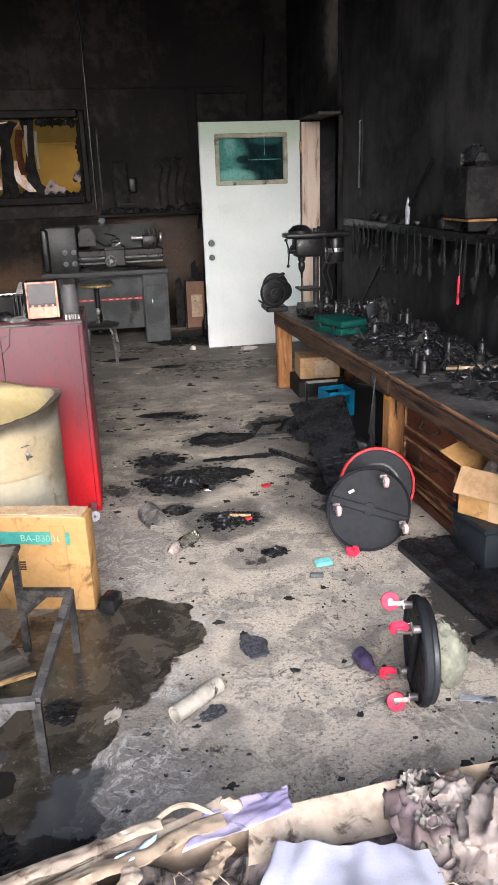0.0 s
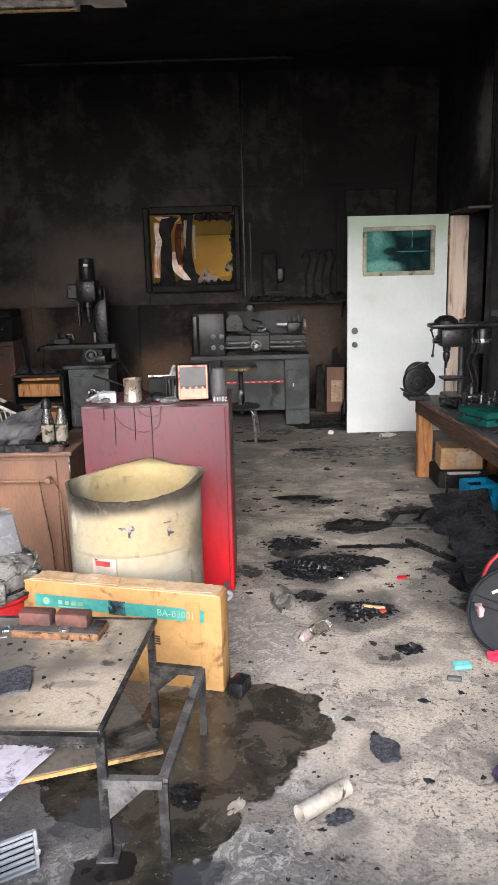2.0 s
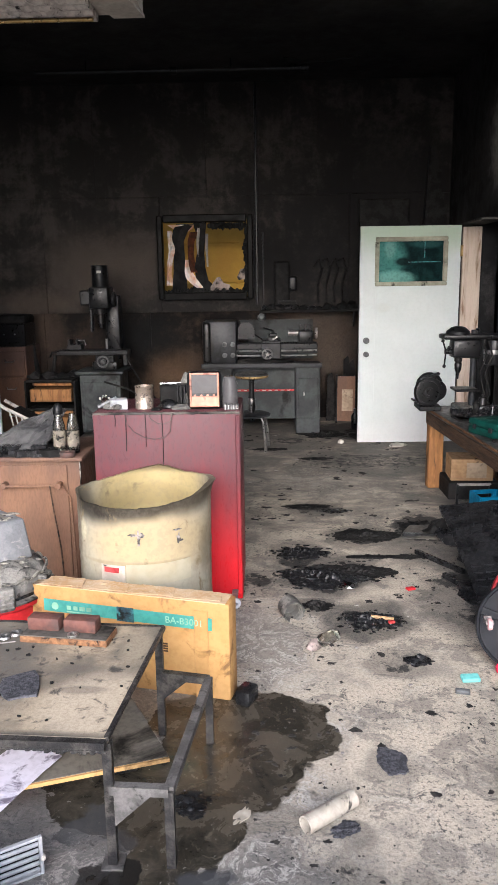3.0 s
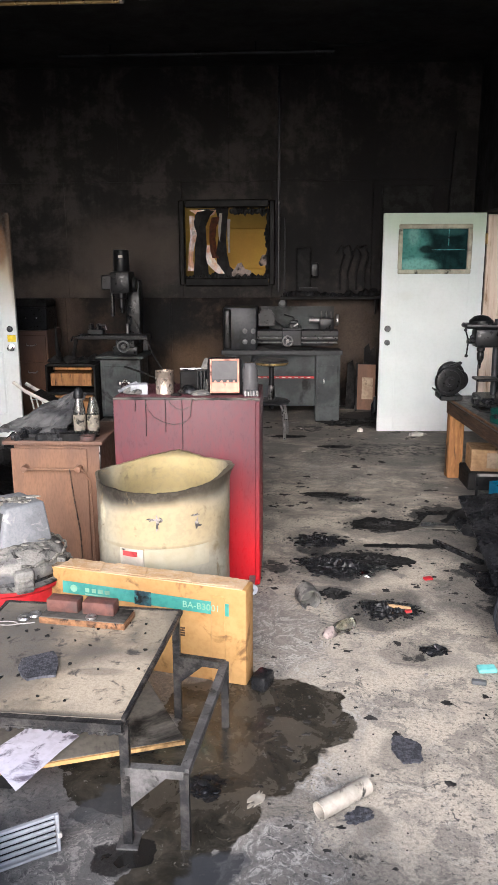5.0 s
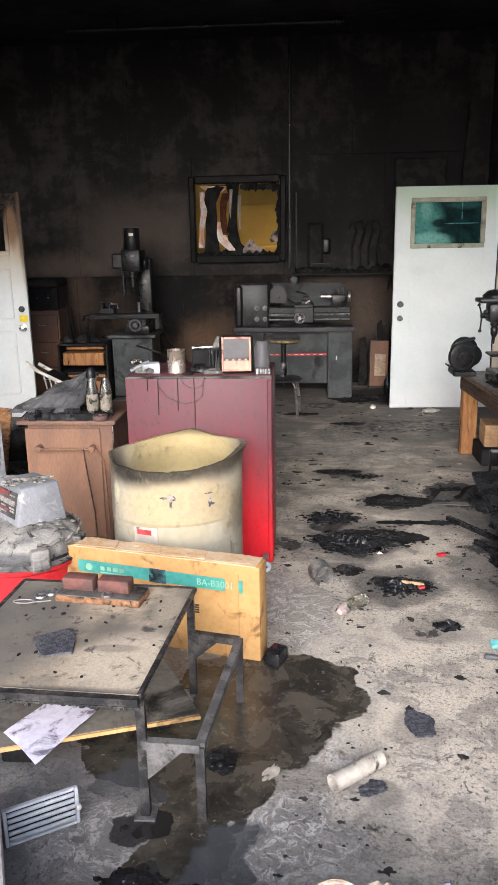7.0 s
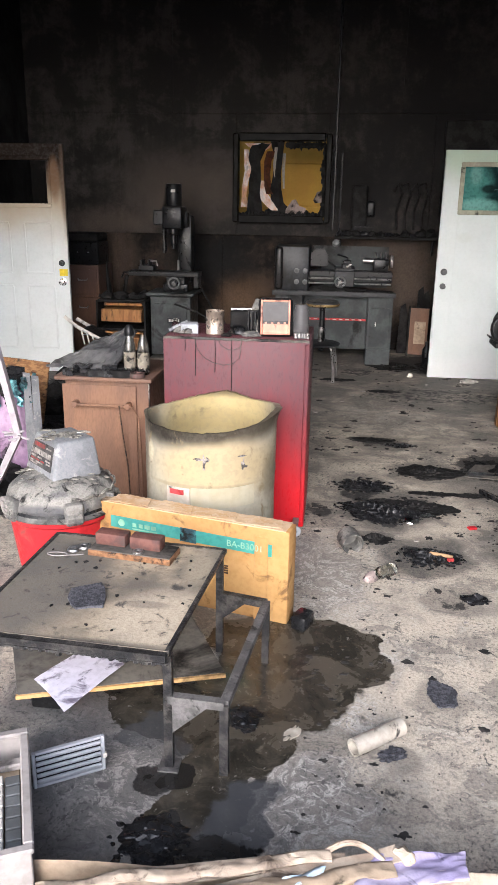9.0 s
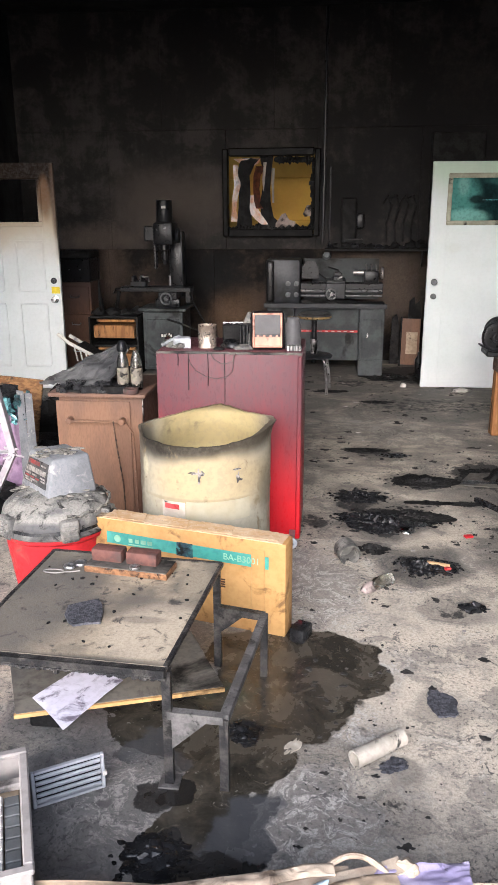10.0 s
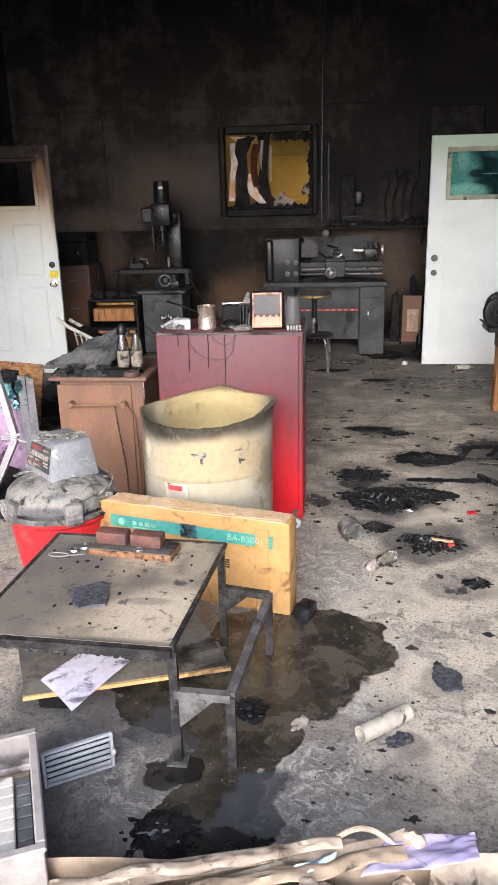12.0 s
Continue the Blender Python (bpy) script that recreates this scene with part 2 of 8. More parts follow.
FILMS = [(-0.075, 1.215, 0.085, 0.17, -30, 1.0), (-0.40, 1.50, 0.10, 0.10, 0, 0.8)]
SCUFFS = [(0.09, 1.28, 0.27, 0.27, 0, 1.0), (0.24, 1.68, 0.16, 0.16, 0, 0.9), (0.36, 2.05, 0.14, 0.14, 0, 0.7), (0.10, 2.62, 0.25, 0.52, 12, 1.0), (0.30, 3.0, 0.3, 0.3, 0, 0.5), (0.5, 5.4, 0.6, 0.6, 0, 0.45), (-0.42, 1.30, 0.25, 0.25, 0, 0.5)]
DAMP = [(-0.60, 1.75, 0.45, 0.40, 0, 0.85), (0.03, 1.28, 0.27, 0.27, 0, 0.6), (-0.52, 1.25, 0.42, 0.38, 0, 0.9), (-0.35, 1.95, 0.35, 0.35, 0, 0.6), (0.08, 2.7, 0.18, 0.5, 10, 0.4)]

M_FLOOR = concrete_floor()
# bare here: paler patches on the left, near-black ones right of the window
M_WALL = soot_wall_mat("sooted_wallboard", (0.021, 0.0192, 0.0182), (0.058, 0.051, 0.045), 2.2, 0.0, [((-1.7, 8.3, 1.75), (1.1, 9, 0.55), (0.085, 0.070, 0.058), 0.75), ((-2.5, 8.3, 1.35), (0.7, 9, 0.25), (0.12, 0.095, 0.075), 0.6), ((0.2, 8.3, 1.75), (0.9, 9, 0.6), (0.008, 0.008, 0.008), 0.85), ((1.35, 8.3, 2.3), (1.5, 9, 1.5), (0.0105, 0.010, 0.0105), 0.9)])
M_WALL_LOW = soot_wall_mat("sooted_plywood", (0.007, 0.0063, 0.006), (0.050, 0.036, 0.027), 1.5, 0.0, [((-1.3, 8.3, 0.95), (0.9, 9, 0.35), (0.008, 0.008, 0.008), 0.95), ((0.7, 8.3, 0.8), (0.6, 9, 0.6), (0.11, 0.088, 0.07), 0.7), ((-0.95, 8.3, 0.45), (0.5, 9, 0.45), (0.10, 0.062, 0.036), 0.7), ((-2.45, 8.3, 1.0), (0.35, 9, 0.5), (0.11, 0.08, 0.06), 0.6)])
# bare here: two paler patches, beside the doorway head and lower down
M_WALL_SIDE = soot_wall_mat("blackened_side_wall", (0.012, 0.0117, 0.0118), (0.052, 0.05, 0.049), 1.6, 0.0, [((2.15, 6.55, 2.75), (9, 0.38, 0.55), (0.34, 0.32, 0.29), 0.8), ((2.15, 5.72, 1.75), (9, 0.06, 0.4), (0.22, 0.21, 0.19), 0.7)], gloss=0.2)
M_CEIL = soot_wall_mat("burnt_ceiling", (0.034, 0.034, 0.035), (0.066, 0.064, 0.062), 1.4)
M_CHAR = mat("char", (0.010, 0.0097, 0.0095), (0.022, 0.021, 0.020), 9, 0.7, relief=0.8, grain=60, spec=0.08)
M_CHAR_GLOSS = mat("melted_black_plastic", (0.009, 0.009, 0.0095), (0.018, 0.018, 0.019), 12, 0.26, relief=0.6, grain=45, spec=0.25)
M_WETBLACK = mat("wet_soot_on_metal", (0.010, 0.010, 0.0105), (0.022, 0.022, 0.023), 16, 0.22, relief=0.5, grain=60, spec=0.45)
M_FLAKE = mat("grey_char_flake", (0.050, 0.046, 0.042), (0.025, 0.024, 0.023), 20, 0.8, relief=0.3, spec=0.08)
M_DARKMETAL = mat("sooted_cast_iron", (0.0105, 0.0108, 0.0115), (0.0065, 0.0065, 0.0068), 7, 0.36, 0.2, soot=0.2, spec=0.28)
M_GREYGREEN = mat("grey_green_machine_paint", (0.060, 0.066, 0.066), (0.038, 0.042, 0.042), 4, 0.5, 0.0, soot=0.3, soot_scale=3, spec=0.12)
M_GREYMETAL = mat("smoked_grey_machine_paint", (0.024, 0.0255, 0.028), (0.013, 0.0135, 0.015), 5, 0.40, 0.1, soot=0.4, soot_scale=5, spec=0.25)
M_STEEL = mat("bare_steel", (0.42, 0.41, 0.40), (0.25, 0.24, 0.23), 9, 0.36, 0.9, soot=0.15)
M_CHROME = mat("dulled_chrome", (0.55, 0.54, 0.53), (0.42, 0.41, 0.40), 9, 0.25, 1.0)
M_WHITEDOOR = mat("white_door_paint", (0.56, 0.60, 0.595), (0.525, 0.57, 0.565), 1.6, 0.45, relief=0.04, grain_mix=0.06, spec=0.07, patches=[((1.5, 7.1, 2.15), (1.2, 9, 0.5), (0.36, 0.44, 0.34), 0.9), ((1.22, 7.1, 1.3), (0.10, 9, 0.06), (0.50, 0.54, 0.52), 0.8), ((1.5, 7.1, 0.0), (0.9, 9, 0.30), (0.58, 0.60, 0.60), 0.8)])
M_OLDDOOR = mat("scorched_white_door_paint", (0.55, 0.575, 0.565), (0.515, 0.54, 0.525), 2.2, 0.5, relief=0.05, grain_mix=0.08, spec=0.07, patches=[((-2.85, 6.4, 1.95), (4.0, 9, 0.85), (0.36, 0.285, 0.185), 0.9), ((-2.8, 6.4, 2.25), (4.0, 9, 0.80), (0.012, 0.006, 0.003), 1.0), ((-2.44, 6.4, 1.75), (0.07, 9, 0.25), (0.16, 0.09, 0.045), 0.8), ((-2.34, 6.4, 1.75), (0.06, 9, 0.6), (0.09, 0.06, 0.04), 0.8)])
M_PALEWOOD = mat("pale_pine", (0.56, 0.47, 0.39), (0.48, 0.39, 0.31), 4, 0.6, soot=0.12, soot_colour=(0.20, 0.13, 0.08), stretch=(6, 6, 0.6), grain_mix=0.15)
M_BENCHWOOD = mat("orange_bench_wood", (0.33, 0.165, 0.062), (0.22, 0.105, 0.040), 5, 0.55, soot=0.22, stretch=(5, 5, 0.7))
M_BENCHTOP = mat("scorched_bench_top", (0.042, 0.041, 0.041), (0.075, 0.072, 0.070), 5, 0.42, soot=0.25, soot_scale=6, relief=0.5, spec=0.45)
M_BENCHEDGE = mat("scorched_bench_apron", (0.092, 0.055, 0.034), (0.050, 0.031, 0.021), 6, 0.55, soot=0.3, stretch=(3, 0.6, 6), spec=0.2)
M_DRAWERWOOD = mat("dark_cherry_wood", (0.10, 0.036, 0.018), (0.055, 0.021, 0.012), 5, 0.38, soot=0.18, stretch=(4, 0.8, 4))
M_REDCAB = mat("red_cabinet_paint", (0.43, 0.013, 0.018), (0.35, 0.011, 0.015), 3, 0.36, relief=0.05, grain_mix=0.12, zfade=(0.08, 0.74, (0.085, 0.036, 0.041)), stretch=(2.5, 2.5, 0.8), spec=0.12)
M_BROWNCAB = mat("heat_browned_cabinet", (0.180, 0.102, 0.064), (0.148, 0.086, 0.057), 3, 0.42, relief=0.08, zfade=(0.50, 0.80, (0.105, 0.068, 0.055)), stretch=(3, 3, 0.8), spec=0.07)
# scorch at the rim; patches also darken both outer sides and the inner back
M_DRUM = mat("scorched_cream_plastic", (0.300, 0.277, 0.215), (0.270, 0.238, 0.168), 4.0, 0.5, soot=0.10, soot_scale=11, soot_colour=(0.17, 0.135, 0.08), relief=0.2, grain_mix=0.2, spec=0.1, patches=[((-0.36, 2.54, 0.50), (0.34, 0.6, 0.17), (0.325, 0.255, 0.140), 0.8), ((-0.42, 3.06, 0.60), (0.42, 0.26, 0.30), (0.34, 0.27, 0.125), 0.9), ((-0.45, 3.10, 0.56), (0.34, 0.2, 0.08), (0.18, 0.135, 0.06), 0.4), ((-0.62, 2.52, 0.675), (0.32, 0.5, 0.13), (0.020, 0.017, 0.014), 1.0), ((-0.40, 2.50, 0.685), (0.30, 0.5, 0.10), (0.030, 0.024, 0.017), 0.95), ((-0.16, 2.62, 0.71), (0.20, 0.4, 0.14), (0.045, 0.037, 0.026), 0.95), ((-0.42, 3.13, 0.72), (0.6, 0.3, 0.06), (0.05, 0.036, 0.02), 0.8), ((-0.71, 2.80, 0.50), (0.05, 0.4, 0.30), (0.09, 0.077, 0.055), 0.7), ((-0.14, 2.70, 0.42), (0.045, 0.3, 0.14), (0.11, 0.09, 0.06), 0.6), ((-0.66, 2.60, 0.53), (0.022, 0.3, 0.06), (0.46, 0.41, 0.28), 0.8), ((-0.42, 2.5, 0.415), (0.36, 0.5, 0.014), (0.22, 0.185, 0.11), 0.6)])
M_CARD = mat("cardboard", (0.40, 0.235, 0.088), (0.335, 0.185, 0.064), 4, 0.6, soot=0.16, soot_scale=9, soot_colour=(0.16, 0.09, 0.035), relief=0.15, grain_mix=0.2)
M_CARD_PALE = mat("pale_cardboard", (0.385, 0.30, 0.21), (0.29, 0.22, 0.15), 5, 0.75, soot=0.15, soot_scale=8, relief=0.2)
M_TEALBAND = mat("teal_print", (0.055, 0.235, 0.195), (0.075, 0.275, 0.23), 6, 0.6, soot=0.05, relief=0.05)
M_PRINT = mat("pale_print", (0.24, 0.42, 0.30), None, 6, 0.6, relief=0)
M_INK = mat("dark_print", (0.06, 0.035, 0.02), None, 8, 0.6, relief=0)
M_REDPLASTIC = mat("red_plastic", (0.46, 0.022, 0.026), (0.38, 0.02, 0.024), 5, 0.45, soot=0.12, soot_scale=12, soot_colour=(0.20, 0.06, 0.05), relief=0.1)
M_MELTGREY = mat("ash_covered_grey_plastic", (0.21, 0.20, 0.178), (0.095, 0.092, 0.086), 14, 0.6, soot=0.26, soot_scale=20, grain=100, relief=0.8, grain_mix=0.4)
M_ASH = mat("ash_film", (0.31, 0.29, 0.245), (0.17, 0.16, 0.137), 22, 0.85, soot=0.3, soot_scale=30, grain=110, relief=1.0, soot_colour=(0.05, 0.047, 0.043), grain_mix=0.4)
M_ASHLID = mat("ash_filmed_lid", (0.235, 0.222, 0.195), (0.115, 0.112, 0.106), 13, 0.6, soot=0.22, soot_scale=22, grain=120, relief=0.9, grain_mix=0.4, patches=[((-1.01, 2.28, 0.375), (0.16, 0.14, 0.035), (0.06, 0.06, 0.063), 0.85)])
M_MOTORGREY = mat("grey_motor_housing", (0.200, 0.203, 0.207), (0.150, 0.153, 0.158), 9, 0.5, soot=0.14, soot_scale=16, relief=0.3, grain=90, soot_colour=(0.32, 0.31, 0.29))
M_TABLETOP = mat("ash_covered_table_top", (0.37, 0.305, 0.215), (0.16, 0.138, 0.108), 4.5, 0.6, soot=0.17, soot_scale=20, grain=120, relief=0.35, soot_colour=(0.06, 0.054, 0.048), spec=0.15, grain_mix=0.3, patches=[((-0.80, 1.72, 0.39), (0.30, 0.5, 9), (0.105, 0.098, 0.088), 0.85), ((-0.36, 1.52, 0.39), (0.20, 0.26, 9), (0.46, 0.39, 0.29), 0.8), ((-0.30, 1.86, 0.39), (0.07, 0.16, 9), (0.33, 0.28, 0.20), 0.7), ((-0.5, 1.72, 0.39), (0.16, 0.05, 9), (0.10, 0.09, 0.08), 0.5), ((-0.42, 1.60, 0.39), (0.10, 0.03, 9), (0.10, 0.09, 0.08), 0.5), ((-0.60, 1.36, 0.39), (0.5, 0.045, 9), (0.06, 0.055, 0.05), 0.8)])
M_BOARDGREY = mat("grey_sooted_board", (0.10, 0.095, 0.086), (0.16, 0.145, 0.12), 4, 0.6, soot=0.22, spec=0.12)
M_FRAMESTEEL = mat("blistered_steel_tube", (0.019, 0.0185, 0.019), (0.060, 0.055, 0.050), 22, 0.42, 0.1, soot=0.2, soot_scale=26, grain=110, relief=0.6, spec=0.2, grain_mix=0.4)
M_FRAMEASH = mat("ash_dusted_steel_tube", (0.125, 0.118, 0.112), (0.070, 0.066, 0.063), 14, 0.55, 0.1, soot=0.18, soot_scale=24, grain=110, relief=0.5, spec=0.15, grain_mix=0.35)
M_BOARD = mat("sooted_board", (0.060, 0.057, 0.052), (0.10, 0.09, 0.077), 4, 0.6, soot=0.28, spec=0.12)
M_BOARDEDGE = mat("raw_board_edge", (0.58, 0.36, 0.15), (0.45, 0.26, 0.10), 8, 0.65, soot=0.15)
M_PAPER = mat("stained_paper", (0.66, 0.63, 0.70), (0.58, 0.55, 0.62), 6, 0.8, soot=0.33, soot_scale=14, relief=0.1, soot_colour=(0.14, 0.12, 0.15))
M_GREYPLASTIC = mat("light_grey_plastic", (0.36, 0.365, 0.38), (0.28, 0.285, 0.30), 6, 0.5, soot=0.12, relief=0.1)
M_TAN = mat("dusty_tan_plastic", (0.32, 0.29, 0.268), (0.23, 0.21, 0.195), 6, 0.55, soot=0.18, relief=0.2)
M_WHITE = mat("dusty_white_plastic", (0.56, 0.53, 0.47), (0.46, 0.43, 0.38), 6, 0.5, soot=0.08, relief=0.1)
M_TEAL = mat("teal_plastic", (0.18, 0.50, 0.47), (0.13, 0.38, 0.36), 8, 0.4, soot=0.1, relief=0.1)
M_BLUE = mat("blue_plastic", (0.02, 0.21, 0.36), (0.015, 0.15, 0.27), 6, 0.4, soot=0.15, relief=0.1)
M_DARKGREEN = mat("dark_green_case", (0.008, 0.058, 0.046), (0.005, 0.036, 0.029), 6, 0.4, soot=0.25, relief=0.15)
M_BLACKPLASTIC = mat("black_plastic", (0.011, 0.0115, 0.013), (0.018, 0.0185, 0.021), 6, 0.38, relief=0.2, spec=0.3)
M_DISC = mat("charcoal_disc_plastic", (0.020, 0.021, 0.024), (0.014, 0.0145, 0.016), 5, 0.5, relief=0.1, spec=0.07)
M_CASTERPALE = mat("faded_pink_caster", (0.50, 0.27, 0.27), (0.42, 0.30, 0.29), 30, 0.35, relief=0.1)
M_CASTER = mat("red_caster_rubber", (0.72, 0.035, 0.075), (0.62, 0.03, 0.06), 10, 0.4, relief=0.05)
M_ZINC = mat("zinc_fork", (0.24, 0.215, 0.21), (0.15, 0.13, 0.125), 16, 0.4, 0.5, relief=0.05, spec=0.1)
M_OCHRE = mat("ochre_siding", (0.55, 0.33, 0.055), (0.48, 0.28, 0.05), 2, 0.7, relief=0.1, grain_mix=0.06)
M_VINYL = mat("melted_white_vinyl", (0.85, 0.76, 0.70), (0.74, 0.42, 0.24), 7, 0.45, soot=0.12, relief=0.2)
M_BRASS = mat("smoked_brass", (0.48, 0.34, 0.14), (0.34, 0.23, 0.09), 8, 0.35, 0.8, soot=0.1)
M_ORANGETAG = mat("orange_tag", (0.62, 0.26, 0.015), (0.50, 0.20, 0.012), 12, 0.5, relief=0.05)
M_YELLOW = mat("yellow_sticker", (0.80, 0.62, 0.03), None, 8, 0.5, relief=0)
M_OSB = mat("strand_board", (0.29, 0.16, 0.068), (0.15, 0.072, 0.03), 22, 0.7, soot=0.25, soot_scale=8, relief=0.4, stretch=(1, 1, 2.2))
M_BAG = mat("mauve_bag_film", (0.32, 0.22, 0.31), (0.24, 0.155, 0.24), 9, 0.4, soot=0.15, relief=0.3)
M_CLOTH = mat("lavender_white_cloth", (0.285, 0.285, 0.335), (0.245, 0.245, 0.29), 5, 0.85, relief=0.2, grain=200, grain_mix=0.1)
M_PURPLE = mat("purple_film", (0.30, 0.26, 0.40), (0.38, 0.34, 0.45), 9, 0.5, soot=0.12, soot_scale=14, relief=0.25)
M_RAG = mat("burnt_rag", (0.34, 0.275, 0.25), (0.16, 0.13, 0.115), 14, 0.8, soot=0.32, soot_scale=14, relief=0.7)
M_STRIP = mat("cream_cardboard_strip", (0.42, 0.345, 0.26), (0.30, 0.235, 0.175), 12, 0.75, soot=0.22, soot_scale=14, relief=0.4, soot_colour=(0.10, 0.075, 0.055))
M_RAGGREY = mat("ash_grey_rag", (0.30, 0.27, 0.235), (0.17, 0.15, 0.13), 16, 0.75, soot=0.25, soot_scale=22, relief=0.5)
M_TANFILM = mat("buff_plastic_film", (0.30, 0.25, 0.215), (0.235, 0.205, 0.185), 7, 0.45, soot=0.08, soot_scale=10, relief=0.2, soot_colour=(0.20, 0.12, 0.08))
M_COPPER = mat("copper_trim", (0.50, 0.25, 0.17), (0.36, 0.17, 0.12), 9, 0.45, 0.1, soot=0.2, soot_scale=12, spec=0.2)
M_RUST = mat("red_brown_block", (0.125, 0.058, 0.046), (0.075, 0.042, 0.036), 14, 0.6, soot=0.32, soot_scale=14, relief=0.3, soot_colour=(0.06, 0.05, 0.045))
M_STONE = mat("mottled_pale_stone", (0.25, 0.25, 0.19), (0.17, 0.17, 0.13), 16, 0.75, soot=0.2, soot_scale=14, relief=0.5)
M_GROUND = mat("yard_asphalt", (0.12, 0.118, 0.112), (0.09, 0.088, 0.085), 3, 0.85, relief=0.5)
M_OUTWALL = mat("outside_wall_paint", (0.5, 0.48, 0.44), (0.44, 0.42, 0.38), 2, 0.8)
M_CLEAR = glass_mat("dusty_clear_glass", (0.88, 0.88, 0.82), 0.18)
M_FRAMEBLACK = mat("charred_gloss_frame", (0.005, 0.005, 0.005), (0.010, 0.0095, 0.009), 9, 0.30, relief=0.6, grain=12, spec=0.025)
M_REDSTRIPE = mat("red_stripe", (0.50, 0.05, 0.05), None, 6, 0.5, soot=0.1, relief=0)
M_LENS = mat("prismatic_lens", (0.72, 0.68, 0.62), (0.50, 0.46, 0.42), 30, 0.25, soot=0.12, soot_scale=30, relief=0.8)

M_SMOKED_GREY = mat("smoked_instrument_glass", (0.075, 0.072, 0.072), (0.055, 0.053, 0.053), 4, 0.25, relief=0.03, spec=0.1, grain_mix=0.1)
M_TIN = mat("burnt_tinplate", (0.46, 0.38, 0.31), (0.27, 0.215, 0.17), 12, 0.34, 0.75, soot=0.12, relief=0.1)
M_GREYPLASTIC_DARK = mat("smoked_jar", (0.13, 0.135, 0.135), (0.09, 0.092, 0.092), 10, 0.3, soot=0.1, relief=0.1)
M_BURNTLABEL = mat("half_burnt_label", (0.24, 0.215, 0.16), (0.16, 0.14, 0.115), 30, 0.7, soot=0.45, soot_scale=25, relief=0.1)
M_DRUMLABEL = mat("cream_label", (0.325, 0.295, 0.215), (0.30, 0.265, 0.18), 8, 0.6, grain_mix=0.1, spec=0.07)
M_PIPE = mat("cream_pipe_plastic", (0.43, 0.39, 0.325), (0.33, 0.295, 0.24), 14, 0.45, soot=0.15, soot_scale=20, relief=0.1)
M_BURNMARK = mat("grey_burn_mark", (0.06, 0.055, 0.05), (0.30, 0.27, 0.25), 30, 0.6, relief=0.1)
M_TAPE = mat("brown_packing_tape", (0.46, 0.30, 0.16), (0.52, 0.38, 0.24), 8, 0.25, soot=0.08, relief=0.1)
M_CHARBLUE = mat("blue_black_char", (0.085, 0.084, 0.093), (0.042, 0.042, 0.047), 60, 0.5, relief=1.0, grain=120, spec=0.15)

M_PAPERTAN = mat("pale_print_tan", (0.27, 0.25, 0.225), (0.16, 0.15, 0.135), 40, 0.6, relief=0)
M_LABELDARK = mat("sooted_label", (0.045, 0.043, 0.042), (0.09, 0.086, 0.08), 20, 0.6, soot=0.2, soot_scale=24, relief=0.2)
M_DULLRED = mat("sooted_red_print", (0.24, 0.045, 0.04), (0.13, 0.045, 0.04), 24, 0.6, relief=0)
M_TEALDARK = mat("burnt_teal_film", (0.06, 0.20, 0.20), (0.03, 0.05, 0.06), 20, 0.4, soot=0.3, soot_scale=20, relief=0.3)
M_EDGEWORN = mat("worn_wood_edge", (0.23, 0.120, 0.058), (0.12, 0.062, 0.032), 8, 0.5, soot=0.3, soot_scale=6, stretch=(4, 0.8, 4))
M_BRASSDARK = mat("darkened_brass", (0.14, 0.11, 0.075), (0.07, 0.052, 0.035), 12, 0.4, 0.7, soot=0.15)
M_CARDBROWN = mat("browned_cardboard", (0.36, 0.23, 0.12), (0.26, 0.16, 0.08), 5, 0.7, soot=0.2, relief=0.15)
M_BINBLUE = mat("dark_slate_plastic", (0.018, 0.022, 0.026), (0.012, 0.015, 0.018), 5, 0.4, soot=0.1, relief=0.1)
M_PURPLEDARK = mat("dark_purple_plastic", (0.06, 0.045, 0.09), (0.03, 0.025, 0.045), 14, 0.3, soot=0.2, relief=0.3)
M_BLUEPALE = mat("pale_blue_print", (0.46, 0.60, 0.70), (0.55, 0.62, 0.66), 8, 0.6, relief=0.1)
M_PALEMAUVE = mat("smoke_dulled_white_plastic", (0.36, 0.33, 0.345), (0.27, 0.245, 0.255), 9, 0.5, soot=0.1, relief=0.1)
M_CHARSHEET = mat("grey_charred_sheet", (0.052, 0.052, 0.054), (0.098, 0.096, 0.094), 6, 0.5, soot=0.25, soot_scale=9, relief=0.5, spec=0.2)
M_TEALFOIL = mat("crinkled_teal_foil", (0.16, 0.34, 0.36), (0.05, 0.12, 0.14), 40, 0.3, 0.4, soot=0.2, soot_scale=40, relief=0.6)
M_BAGDARK = mat("brown_burnt_film", (0.14, 0.105, 0.10), (0.26, 0.20, 0.195), 14, 0.4, soot=0.25, soot_scale=10, relief=0.4)


# ---- shape helpers ----
def bm_new():
    return bmesh.new()


def place(bm, verts, c, r):
    m = Matrix.Translation(c)
    if r:
        m = m @ Euler([radians(a) for a in r]).to_matrix().to_4x4()
    bmesh.ops.transform(bm, matrix=m, verts=verts)


def box(bm, sx, sy, sz, c=(0, 0, 0), b=0.004, r=None, seg=1):
    """A bevelled block about c."""
    t = bmesh.new()
    bmesh.ops.create_cube(t, size=1.0)
    bmesh.ops.scale(t, vec=(sx, sy, sz), verts=t.verts)
    if b:
        bmesh.ops.bevel(t, geom=list(t.edges), offset=min(b, 0.45 * min(sx, sy, sz)), segments=seg, affect="EDGES", profile=0.5)
    place(t, t.verts, c, r)
    return merge(bm, t)


def merge(bm, t):
    index = {}
    for v in t.verts:
        index[v] = bm.verts.new(v.co)
    for f in t.faces:
        try:
            bm.faces.new([index[v] for v in f.verts])
        except ValueError:
            pass
    t.free()
    return bm


